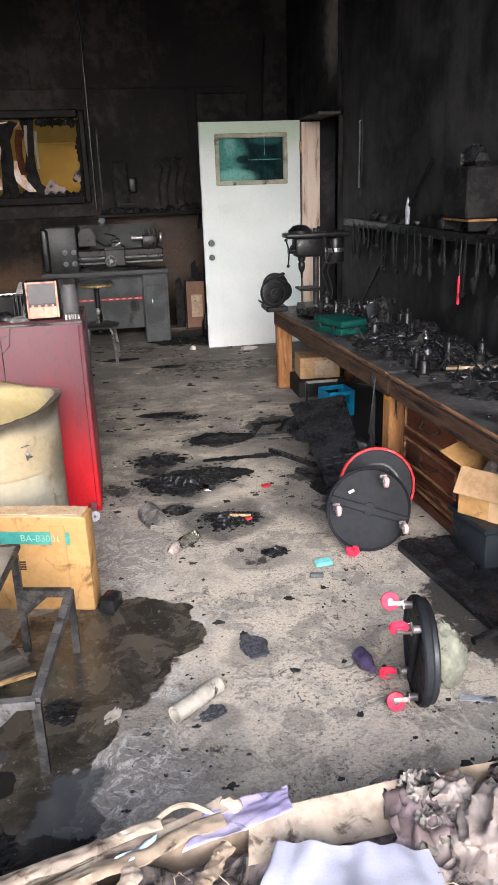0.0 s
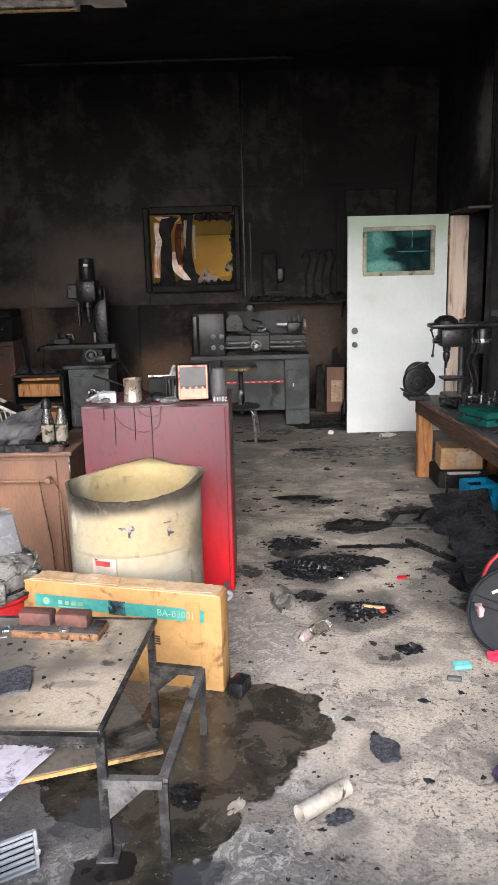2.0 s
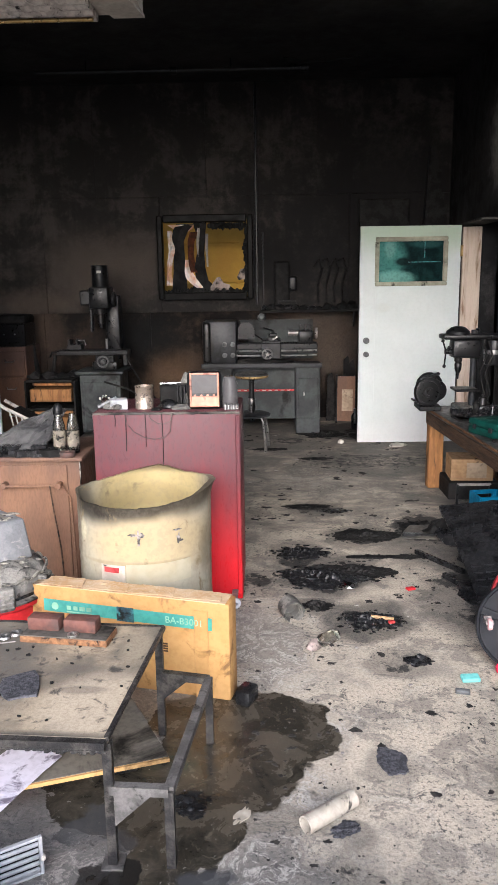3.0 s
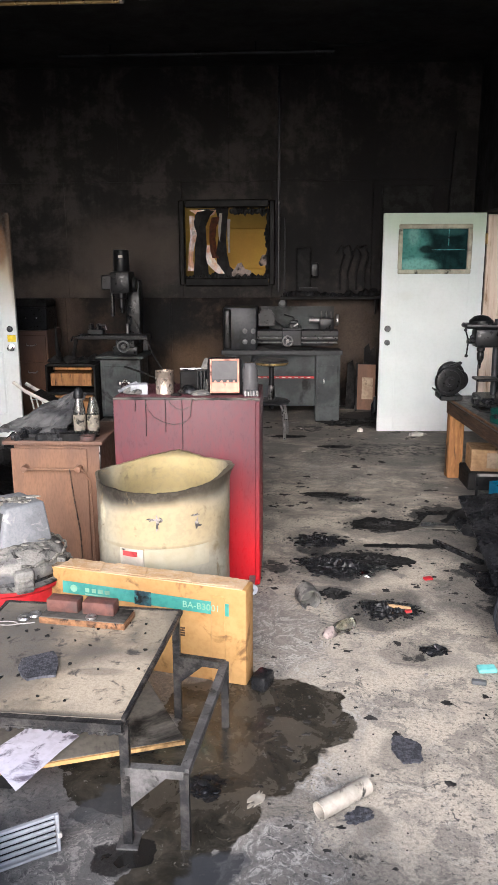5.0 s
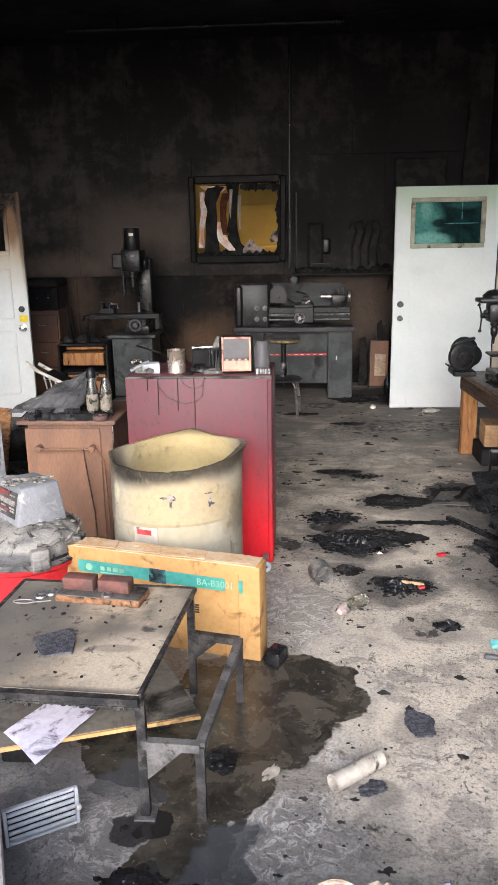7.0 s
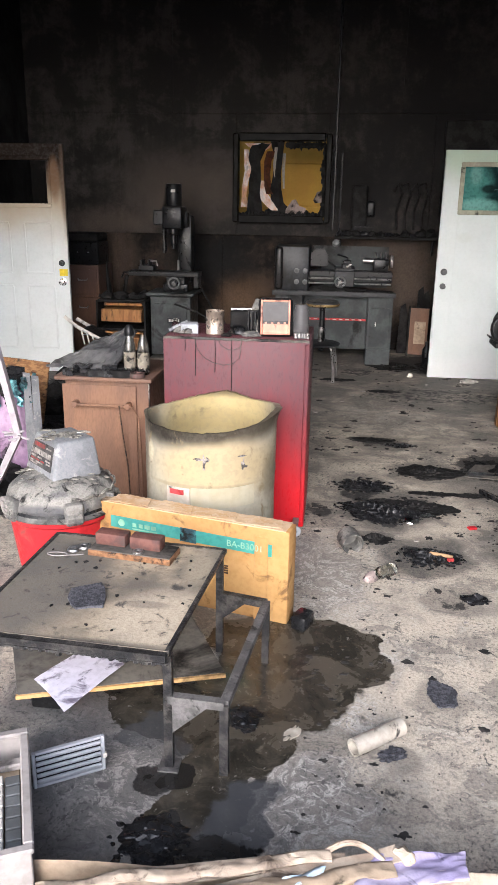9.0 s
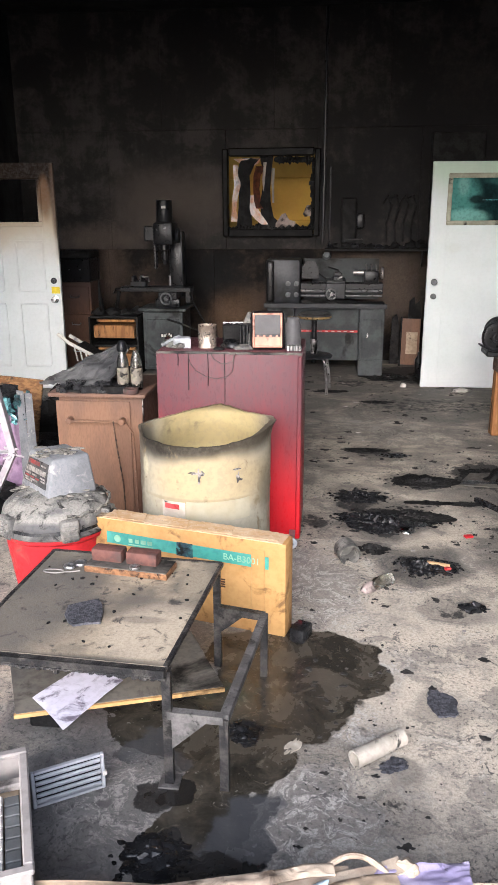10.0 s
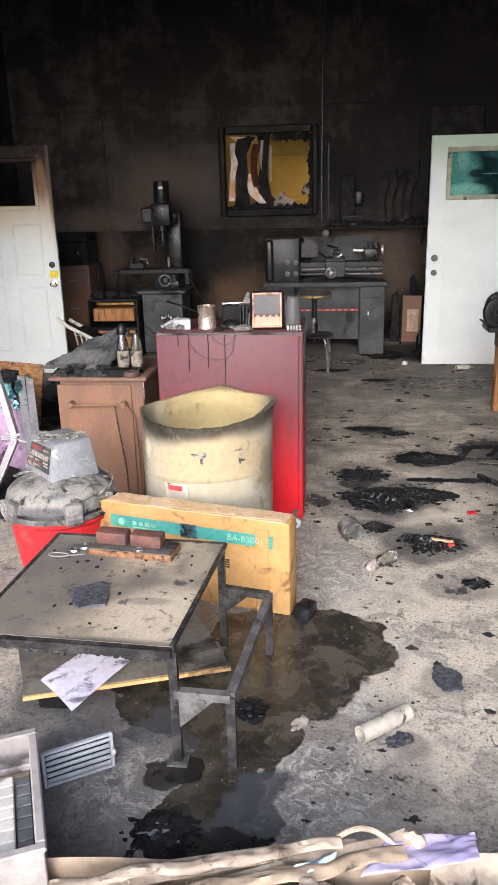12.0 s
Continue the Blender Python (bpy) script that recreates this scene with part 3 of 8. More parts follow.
def cyl(bm, r1, h, c=(0, 0, 0), r=None, r2=None, seg=24, b=0.0):
    """A cylinder or cone of height h about c, its axis along z before the turn r."""
    t = bmesh.new()
    bmesh.ops.create_cone(t, cap_ends=True, segments=seg, radius1=r1, radius2=r1 if r2 is None else r2, depth=h)
    if b:
        rim = [e for e in t.edges if abs(e.verts[0].co.z - e.verts[1].co.z) < 1e-6]
        bmesh.ops.bevel(t, geom=rim, offset=b, segments=2, affect="EDGES", profile=0.5)
    place(t, t.verts, c, r)
    return merge(bm, t)


def turned(bm, prof, c=(0, 0, 0), r=None, seg=32, wobble=0.0, seed=0, caps=True):
    """A turned body from (radius, height) pairs."""
    t = bmesh.new()
    rings = []
    for rad, z in prof:
        ring = []
        for i in range(seg):
            a = 2 * math.pi * i / seg
            k = 1 + wobble * noise.noise(Vector((math.cos(a) * 1.7 + seed, math.sin(a) * 1.7, z * 4)))
            ring.append(t.verts.new((max(rad, 1e-4) * k * math.cos(a), max(rad, 1e-4) * k * math.sin(a), z)))
        rings.append(ring)
    for p, q in zip(rings, rings[1:]):
        for i in range(seg):
            j = (i + 1) % seg
            t.faces.new((p[i], p[j], q[j], q[i]))
    caps = caps and prof[0] != prof[-1]
    if caps and prof[0][0] > 1e-3:
        t.faces.new(list(reversed(rings[0])))
    if caps and prof[-1][0] > 1e-3:
        t.faces.new(rings[-1])
    place(t, t.verts, c, r)
    return merge(bm, t)


def tube(bm, path, rad, seg=8, square=False):
    """A round or square bar along a path."""
    pts = [Vector(p) for p in path]
    rings = []
    n = 4 if square else seg
    for i, p in enumerate(pts):
        d = (pts[min(i + 1, len(pts) - 1)] - pts[max(i - 1, 0)]).normalized()
        up = Vector((0, 0, 1)) if abs(d.z) < 0.9 else Vector((0, 1, 0))
        s = d.cross(up).normalized()
        u = s.cross(d).normalized()
        k = rad * (1.414 if square else 1)
        rings.append([bm.verts.new(p + k * (math.cos(a) * s + math.sin(a) * u)) for a in [2 * math.pi * (j + (0.5 if square else 0)) / n for j in range(n)]])
    for p, q in zip(rings, rings[1:]):
        for i in range(n):
            bm.faces.new((p[i], q[i], q[(i + 1) % n], p[(i + 1) % n]))
    bm.faces.new(rings[0])
    bm.faces.new(list(reversed(rings[-1])))
    return bm


def sheet(bm, corners, nx, ny, th, fn):
    """A thin sheet over four corners (a, b, c, d in turn), raised by fn(u, v), with thickness th."""
    a, b, c, d = [Vector(p) for p in corners]
    top, low = [], []
    for j in range(ny + 1):
        for i in range(nx + 1):
            u, v = i / nx, j / ny
            p = (a * (1 - u) + b * u) * (1 - v) + (d * (1 - u) + c * u) * v + Vector(fn(u, v))
            top.append(bm.verts.new(p))
            low.append(bm.verts.new(p - Vector((0, 0, th))))
    w = nx + 1
    for j in range(ny):
        for i in range(nx):
            k = j * w + i
            bm.faces.new((top[k], top[k + 1], top[k + w + 1], top[k + w]))
            bm.faces.new((low[k], low[k + w], low[k + w + 1], low[k + 1]))
    for i in range(nx):
        bm.faces.new((top[i + 1], top[i], low[i], low[i + 1]))
        k = ny * w + i
        bm.faces.new((top[k], top[k + 1], low[k + 1], low[k]))
    for j in range(ny):
        k = j * w
        bm.faces.new((top[k], top[k + w], low[k + w], low[k]))
        k = j * w + nx
        bm.faces.new((top[k + w], top[k], low[k], low[k + w]))
    return bm


def lump(bm, c, size, seed=0, amp=0.4, sub=2, freq=1.6, flat=True):
    """A ragged lump of half sizes size, cut flat at its base."""
    t = bmesh.new()
    bmesh.ops.create_icosphere(t, subdivisions=sub, radius=1.0)
    for v in t.verts:
        k = 1 + amp * noise.noise(v.co * freq + Vector((seed * 7.3, seed * 3.1, seed))) + amp * 0.5 * noise.noise(v.co * freq * 3 + Vector((seed, 5, seed * 2)))
        v.co = Vector((v.co.x * size[0] * k, v.co.y * size[1] * k, v.co.z * size[2] * k))
        if flat and v.co.z < -0.25 * size[2]:
            v.co.z = -0.25 * size[2]
    bmesh.ops.translate(t, vec=Vector(c) + Vector((0, 0, 0.25 * size[2] if flat else 0)), verts=t.verts)
    return merge(bm, t)


def slab(bm, pts, th, c=(0, 0, 0), r=None):
    """A polygon in the xy plane, given thickness th upwards."""
    t = bmesh.new()
    lo = [t.verts.new((x, y, 0)) for x, y in pts]
    hi = [t.verts.new((x, y, th)) for x, y in pts]
    t.faces.new(list(reversed(lo)))
    t.faces.new(hi)
    n = len(pts)
    for i in range(n):
        t.faces.new((lo[i], lo[(i + 1) % n], hi[(i + 1) % n], hi[i]))
    place(t, t.verts, c, r)
    return merge(bm, t)


def blot(cx, cy, rx, ry, seed, n=28, rag=0.3):
    """A ragged outline."""
    out = []
    for i in range(n):
        a = 2 * math.pi * i / n
        k = 1 + rag * noise.noise(Vector((math.cos(a) * 1.5 + seed * 5, math.sin(a) * 1.5, seed))) + rag * 0.6 * noise.noise(Vector((math.cos(a) * 5 + seed, math.sin(a) * 5, seed * 2)))
        out.append((cx + rx * k * math.cos(a), cy + ry * k * math.sin(a)))
    return out


def part(name, bm, material, parent=None, label="", angle=35):
    me = bpy.data.meshes.new(name)
    bmesh.ops.recalc_face_normals(bm, faces=bm.faces)
    bm.to_mesh(me)
    bm.free()
    me.materials.append(material)
    me.polygons.foreach_set("use_smooth", [True] * len(me.polygons))
    me.set_sharp_from_angle(angle=radians(angle))
    ob = new(name, me)
    ob.parent = parent
    return tagged(ob, label) if label else ob


def thing(name, label, category, x=0.0, y=0.0, z=0.0, rz=0.0, group="", kind=""):
    ob = new(name)
    ob.empty_display_size = 0.1
    ob.matrix_basis = pose(x, y, z, 0, 0, rz)
    return tagged(ob, label, category, group, kind)


def single(name, bm, material, label, category, x=0.0, y=0.0, z=0.0, rz=0.0, group="", kind="", angle=35):
    ob = part(name, bm, material, None, "", angle)
    ob.matrix_basis = pose(x, y, z, 0, 0, rz)
    return tagged(ob, label, category, group, kind)


B = bm_new

# ---- the large structure ----
XL, XR, YB, YF, ZC = -3.40, 2.15, 8.30, 0.08, 3.66
tagged(part("floor", box(B(), XR - XL + 0.3, YB - YF + 0.4, 0.2, ((XL + XR) / 2, (YB + YF) / 2, -0.1), 0), M_FLOOR), "soot-stained concrete slab with puddles and char", "floor", kind="structure")
tagged(part("ground", box(B(), 400, 400, 0.2, (0, 0, -0.13), 0), M_GROUND), "grey asphalt yard outside", "ground", kind="structure")
tagged(part("ceiling", box(B(), XR - XL + 0.3, YB - YF + 0.3, 0.15, ((XL + XR) / 2, (YB + YF) / 2, ZC + 0.075), 0), M_CEIL), "fire-blackened ceiling", "ceiling", kind="structure")

WX0, WX1, WZ0, WZ1 = -1.055, -0.055, 1.405, 2.26      # window opening
wb = B()
box(wb, WX0 - XL, 0.14, ZC, ((WX0 + XL) / 2, YB + 0.09, ZC / 2), 0)
box(wb, XR - WX1, 0.14, ZC, ((XR + WX1) / 2, YB + 0.09, ZC / 2), 0)
box(wb, WX1 - WX0, 0.14, WZ0, ((WX0 + WX1) / 2, YB + 0.09, WZ0 / 2), 0)
box(wb, WX1 - WX0, 0.14, ZC - WZ1, ((WX0 + WX1) / 2, YB + 0.09, (ZC + WZ1) / 2), 0)
wall_back = tagged(part("wall_back", wb, M_WALL), "smoke-blackened back wall of boarding", "wall", kind="structure")


def panel(parent, x0, x1, z0, z1, m, proud=0.0):
    g = 0.0015
    part("panel", box(B(), x1 - x0 - g, 0.02, z1 - z0 - g, ((x0 + x1) / 2, YB + 0.01 - proud, (z0 + z1) / 2), 0.003), m, parent)


for x0, x1 in ((XL, -1.75), (-1.75, -0.526), (-0.526, 0.69), (0.69, XR)):
    panel(wall_back, x0, x1, 2.49, ZC, M_WALL)
for x0, x1, z0, z1 in ((XL, -2.37, 1.235, 2.49), (-2.37, WX0, 1.235, 2.49), (WX0, WX1, WZ1, 2.49), (WX0, WX1, 1.235, WZ0), (WX1, 1.05, 1.235, 2.49), (1.05, XR, 1.235, 2.49)):
    panel(wall_back, x0, x1, z0, z1, M_WALL)
for x0, x1 in ((XL, -2.42), (-2.42, -1.2), (-1.2, 0.02), (0.02, 1.24), (1.24, XR)):
    panel(wall_back, x0, x1, 0.0, 1.235, M_WALL_LOW, 0.006)

DY0, DY1, DZ = 6.22, 6.93, 2.07                        # doorway in the side wall
wr = B()
box(wr, 0.14, DY0 - YF, ZC, (XR + 0.07, (DY0 + YF) / 2, ZC / 2), 0)
box(wr, 0.14, YB + 0.16 - DY1, ZC, (XR + 0.07, (YB + 0.16 + DY1) / 2, ZC / 2), 0)
box(wr, 0.14, DY1 - DY0, ZC - DZ, (XR + 0.07, (DY1 + DY0) / 2, (ZC + DZ) / 2), 0)
tagged(part("wall_right", wr, M_WALL_SIDE), "fire-blackened side wall with a doorway", "wall", kind="structure")
tagged(part("wall_left", box(B(), 0.14, YB - YF + 0.2, ZC, (XL - 0.07, (YB + YF) / 2, ZC / 2), 0), M_WALL_SIDE), "fire-blackened side wall", "wall", kind="structure")
wf = B()
OX0, OX1, OZ = -3.2, 2.05, 3.60                        # vehicle opening behind the camera
box(wf, OX0 - XL + 0.14, 0.16, ZC, ((OX0 + XL - 0.14) / 2, YF - 0.08, ZC / 2), 0)
box(wf, XR + 0.14 - OX1, 0.16, ZC, ((OX1 + XR + 0.14) / 2, YF - 0.08, ZC / 2), 0)
box(wf, OX1 - OX0, 0.16, ZC - OZ, ((OX1 + OX0) / 2, YF - 0.08, (ZC + OZ) / 2), 0)
tagged(part("wall_front", wf, M_OUTWALL), "front wall with a wide vehicle opening", "wall", kind="structure")

# the dark room behind the doorway
an = B()
box(an, 2.4, 0.1, 2.6, (XR + 1.35, 5.2, 1.3), 0)
box(an, 2.4, 0.1, 2.6, (XR + 1.35, 8.45, 1.3), 0)
box(an, 0.1, 3.4, 2.6, (XR + 2.5, 6.8, 1.3), 0)
box(an, 2.5, 3.4, 0.1, (XR + 1.3, 6.8, 2.65), 0)
tagged(part("wall_annex", an, M_WALL_SIDE), "sooty walls of the next room", "wall", kind="structure")
tagged(part("floor_annex", box(B(), 2.4, 3.3, 0.1, (XR + 1.36, 6.8, -0.05), 0), M_FLOOR), "sooty concrete floor of the next room", "floor", kind="structure")

# ochre building outside the back window
ow = tagged(part("backdrop", box(B(), 8, 0.2, 4.5, (-0.5, 9.7, 2.25), 0), M_OCHRE), "ochre wall of the neighbouring building", "wall", kind="structure")
for k in range(9):
    part("board", box(B(), 8, 0.025, 0.49, (-0.5, 9.59, 0.30 + 0.5 * k), 0.008, (3, 0, 0)), M_OCHRE, ow)


# burnt-out window
win = thing("window_1", "burnt-out window with melted vinyl sashes", "window", (WX0 + WX1) / 2, YB, (WZ0 + WZ1) / 2, kind="structure")
w2, h2 = (WX1 - WX0) / 2, (WZ1 - WZ0) / 2
fr = B()
for s in (-1, 1):
    box(fr, 0.066, 0.10, 2 * h2 + 0.06, (s * (w2 + 0.002), -0.005, 0), 0.012)
box(fr, 2 * w2 - 0.07, 0.10, 0.085, (0, -0.005, h2 - 0.005), 0.012)
part("window_frame", fr, M_FRAMEBLACK, win)
part("window_sill", box(B(), 2 * w2 - 0.07, 0.13, 0.085, (0, -0.02, -h2 + 0.005), 0.01), M_FRAMEBLACK, win)


def ribbon(path, wid, m, th=0.012, nx=3, seed=1):
    """A melted strip along a path in the opening: centre x, z and width."""
    bm = B()
    rows = []
    for i, (x, z, w) in enumerate(path):
        yy = 0.03 + 0.025 * math.sin(i * 1.3 + seed)
        rows.append([bm.verts.new((x - w / 2, yy, z)), bm.verts.new((x, yy - 0.03, z)), bm.verts.new((x + w / 2, yy, z)), bm.verts.new((x, yy + th, z))])
    for p, q in zip(rows, rows[1:]):
        for i in range(4):
            bm.faces.new((p[i], p[(i + 1) % 4], q[(i + 1) % 4], q[i]))
    bm.faces.new(rows[0])
    bm.faces.new(rows[-1])
    return bm


part("mullion", ribbon([(-0.06, 0.40, 0.16), (-0.05, 0.25, 0.10), (-0.055, 0.05, 0.085), (-0.065, -0.1, 0.12), (-0.045, -0.25, 0.14), (0.0, -0.40, 0.40)], 0, M_CHAR), M_CHAR, win)
part("melted_sash", ribbon([(-0.40, 0.30, 0.05), (-0.385, 0.2, 0.075), (-0.375, 0.08, 0.07), (-0.405, -0.05, 0.06), (-0.42, -0.18, 0.05), (-0.41, -0.30, 0.09)], 0, M_VINYL, 0.015, 3, 2), M_VINYL, win)
part("melted_sash", ribbon([(-0.22, 0.37, 0.20), (-0.27, 0.30, 0.17), (-0.31, 0.18, 0.14), (-0.30, 0.02, 0.13), (-0.30, -0.15, 0.14), (-0.30, -0.38, 0.18)], 0, M_CHAR, 0.015, 3, 3), M_CHAR, win)
part("melted_sash", ribbon([(-0.12, 0.28, 0.10), (-0.16, 0.18, 0.08), (-0.17, 0.05, 0.07), (-0.16, -0.06, 0.08), (-0.12, -0.16, 0.10)], 0, M_CHAR, 0.015, 3, 5), M_DRAWERWOOD, win)
part("melted_sash", ribbon([(-0.215, -0.02, 0.04), (-0.215, -0.12, 0.07), (-0.17, -0.22, 0.12), (-0.11, -0.29, 0.10), (-0.07, -0.33, 0.08)], 0, M_VINYL, 0.015, 3, 7), M_VINYL, win)
part("melted_sash", ribbon([(-0.07, 0.32, 0.035), (-0.085, 0.15, 0.03), (-0.08, -0.02, 0.02)], 0, M_VINYL, 0.012, 3, 4), M_WHITE, win)
part("melted_sash", ribbon([(0.02, 0.26, 0.035), (0.015, 0.1, 0.03), (0.02, -0.10, 0.02)], 0, M_VINYL, 0.012, 3, 4), M_WHITE, win)
part("melted_sash", ribbon([(-0.27, 0.36, 0.30), (-0.25, 0.32, 0.22), (-0.25, 0.28, 0.08)], 0, M_VINYL, 0.012, 3, 6), M_VINYL, win)
rg = B()
for i in range(22):
    lump(rg, (0.05 + 0.40 * i / 21, 0.01, 0.345), (0.025, 0.02, 0.03 + 0.05 * abs(noise.noise(Vector((i * 0.7, 2, 0))))), i, 0.5, 1, flat=False)
for i in range(18):
    lump(rg, (0.455, 0.01, 0.34 - 0.68 * i / 17), (0.02 + 0.05 * abs(noise.noise(Vector((i * 0.9, 7, 0)))), 0.02, 0.035), i + 30, 0.5, 1, flat=False)
part("char_fringe", rg, M_CHAR, win)
rb = B()
for i in range(26):
    x = -0.46 + 0.92 * i / 25
    lump(rb, (x, 0.0, -0.39), (0.03, 0.03, 0.03 + 0.07 * abs(noise.noise(Vector((i * 0.53, 3, 1))))), i, 0.4, 1)
part("char_fringe", rb, M_CHAR, win)
part("melted_scrap", slab(B(), [(0.02, 0), (0.09, 0.10), (0.13, 0.11), (0.17, 0.04), (0.24, 0.02), (0.24, -0.06), (0.02, -0.06)], 0.012, (0.03, 0.0, -0.32), (90, 0, 0)), M_RAG, win)
part("melted_scrap", slab(B(), [(0, 0), (0.04, 0.09), (0.09, 0.10), (0.09, -0.02), (0.02, -0.03)], 0.012, (0.35, 0.0, -0.22), (90, 0, 0)), M_RAG, win)

# conduits
for x, z0, z1, r_ in ((0.02, 1.30, ZC - 0.02, 0.016), (0.09, 1.26, 2.1, 0.010)):
    single("conduit", tube(B(), [(x, YB - 0.03, z0), (x, YB - 0.03, z1)], r_, 10), M_DARKMETAL, "sooted steel conduit fixed upright on the wall", "conduit")
cp = thing("ceiling_pipe", "sooted steel pipe with couplings under the ceiling", "pipe", 0, 7.44, ZC - 0.10)
part("pipe", tube(B(), [(-2.1, 0, 0), (0.55, 0, 0)], 0.019, 12), M_GREYMETAL, cp)
for x in (-0.75, 0.40, 0.50):
    part("coupling", cyl(B(), 0.034, 0.06, (x, 0, 0), (0, 90, 0)), M_DARKMETAL, cp)
for x in (-1.6, -0.2):
    part("hanger", tube(B(), [(x, 0, 0), (x, 0, 0.10)], 0.008), M_DARKMETAL, cp)
single("ceiling_cable", tube(B(), [(0.3 + 0.09 * i, 7.25, ZC - 0.06 - 0.04 * math.sin(i * 0.4)) for i in range(9)], 0.010), M_CHAR, "burnt cable sagging under the ceiling", "cable")

# strip light
sl = thing("strip_light", "heat-damaged fluorescent ceiling light hanging level", "ceiling light", -1.0, 2.78, 2.60)
part("housing", slab(B(), [(-0.62, -0.15), (0.64, -0.15), (0.64, 0.16), (-0.62, 0.16)], 0.05, (0, 0, 0.012)), M_WHITE, sl)
part("end_cap", slab(B(), [(0.44, -0.17), (0.60, -0.17), (0.645, 0.165), (0.52, 0.165)], 0.012, (0, 0, 0.0)), M_WHITE, sl, "buff metal end cap")
ln = B()
for i in range(5):
    cyl(ln, 0.030, 1.1, (-0.09, -0.13 + 0.064 * i, 0.008), (0, 90, 0), seg=12)
part("lens", ln, M_LENS, sl, "blistered prismatic lens")
part("tube", cyl(B(), 0.008, 1.08, (-0.09, 0.10, -0.022), (0, 90, 0), seg=10), M_BRASS, sl)
for x in (-0.5, 0.5):
    part("hanger_rod", tube(B(), [(x, 0, 0.06), (x, 0, ZC - 2.6)], 0.006), M_DARKMETAL, sl)


# ---- doors ----
def door_leaf(name, label, x, y, rz, w, paint, far_glass, hinge_right):
    """A panelled leaf with a light near its top; its origin is the lower corner on the lock side, w runs along +x."""
    d = thing(name, label, "door", x, y, 0.012, rz, kind="structure")
    h, th = 2.03, 0.042
    lx0, lx1, lz0, lz1 = (0.15, w - 0.13, 1.50, 1.92)
    leaf = B()
    for cx, cz, sx, sz in ((lx0 / 2, h / 2, lx0, h), ((lx1 + w) / 2, h / 2, w - lx1, h), ((lx0 + lx1) / 2, lz0 / 2, lx1 - lx0, lz0), ((lx0 + lx1) / 2, (lz1 + h) / 2, lx1 - lx0, h - lz1)):
        box(leaf, sx, th, sz, (cx, 0, cz), 0.0015)
    part("leaf", leaf, paint, d)
    tr = B()
    f = 0.04
    box(tr, lx1 - lx0 + 0.02, 0.062, f, ((lx0 + lx1) / 2, 0, lz1 - 0.008), 0.008)
    box(tr, lx1 - lx0 + 0.02, 0.062, f, ((lx0 + lx1) / 2, 0, lz0 + 0.008), 0.008)
    for xx in (lx0 + 0.008, lx1 - 0.008):
        box(tr, f, 0.060, lz1 - lz0 - 0.05, (xx, 0, (lz0 + lz1) / 2), 0.008)
    part("light_frame", tr, M_TRIM if far_glass else paint, d)
    pw = (w - 0.42) / 2
    for k in range(2):
        for z0, z1 in () if far_glass else ((0.22, 0.80), (0.92, 1.36)):
            px = 0.14 + k * (pw + 0.14)
            bm = B()
            for cx, cz, sx, sz in ((px + pw / 2, z0, pw, 0.016), (px + pw / 2, z1, pw, 0.016), (px, (z0 + z1) / 2, 0.016, z1 - z0 - 0.016), (px + pw, (z0 + z1) / 2, 0.016, z1 - z0 - 0.016)):
                box(bm, sx, 0.010, sz, (cx, -th / 2 - 0.001, cz), 0.003)
            part("panel_moulding", bm, paint, d)
    return d, (lx0, lx1, lz0, lz1)


M_TRIM = mat("smoke_yellowed_trim", (0.34, 0.33, 0.25), (0.25, 0.24, 0.18), 6, 0.5, relief=0.05, soot=0.1)
d1, (gx0, gx1, gz0, gz1) = door_leaf("door_1", "white flush door standing open with a smoked glazed light", 0.998, 6.85, 1.0, 0.93, M_WHITEDOOR, True, True)
# near-black pane with teal patches on its left and along its top
M_SMOKED = mat("dark_teal_patched_glass", (0.004, 0.012, 0.0125), (0.008, 0.026, 0.026), 7, 0.6, relief=0.02, spec=0.03, patches=[((1.25, 7.1, 1.76), (0.22, 9, 0.26), (0.06, 0.18, 0.16), 0.95), ((1.33, 7.1, 1.57), (0.24, 9, 0.09), (0.15, 0.33, 0.29), 0.9), ((1.28, 7.1, 1.84), (0.07, 9, 0.12), (0.16, 0.30, 0.27), 0.6), ((1.62, 7.1, 1.88), (0.2, 9, 0.05), (0.03, 0.09, 0.085), 0.7), ((1.40, 7.1, 1.72), (0.10, 9, 0.05), (0.006, 0.012, 0.012), 0.9)])
part("pane", box(B(), gx1 - gx0 - 0.03, 0.008, gz1 - gz0 - 0.03, ((gx0 + gx1) / 2, 0.004, (gz0 + gz1) / 2), 0), M_SMOKED, d1)
part("glazing_bar", box(B(), 0.30, 0.004, 0.008, (gx1 - 0.20, -0.006, (gz0 + gz1) / 2 - 0.005), 0), M_TEALDARK, d1)
part("glazing_bar", box(B(), 0.008, 0.004, 0.16, (gx1 - 0.20, -0.007, gz1 - 0.10), 0), M_TEALDARK, d1)
for z, r_ in ((0.985, 0.030), (0.855, 0.027)):
    kb = turned(B(), [(r_, 0), (r_, 0.008), (r_ * 0.5, 0.012), (r_ * 0.5, 0.03), (r_ * 0.9, 0.036), (r_ * 0.8, 0.05), (0, 0.052)], (0.068, -0.021, z), (90, 0, 0), 20)
    part("door_handle", kb, M_GREYPLASTIC_DARK, d1)
part("hinge", box(B(), 0.02, 0.05, 0.10, (0.935, -0.02, 1.80), 0.003), M_BRASS, d1)
part("hinge", box(B(), 0.02, 0.05, 0.10, (0.935, -0.02, 0.25), 0.003), M_BRASS, d1)
for i in range(6):
    part("print_bar", box(B(), 0.012, 0.002, 0.008, (0.70 + 0.016 * i, -0.022, 0.325), 0), M_INK, d1)

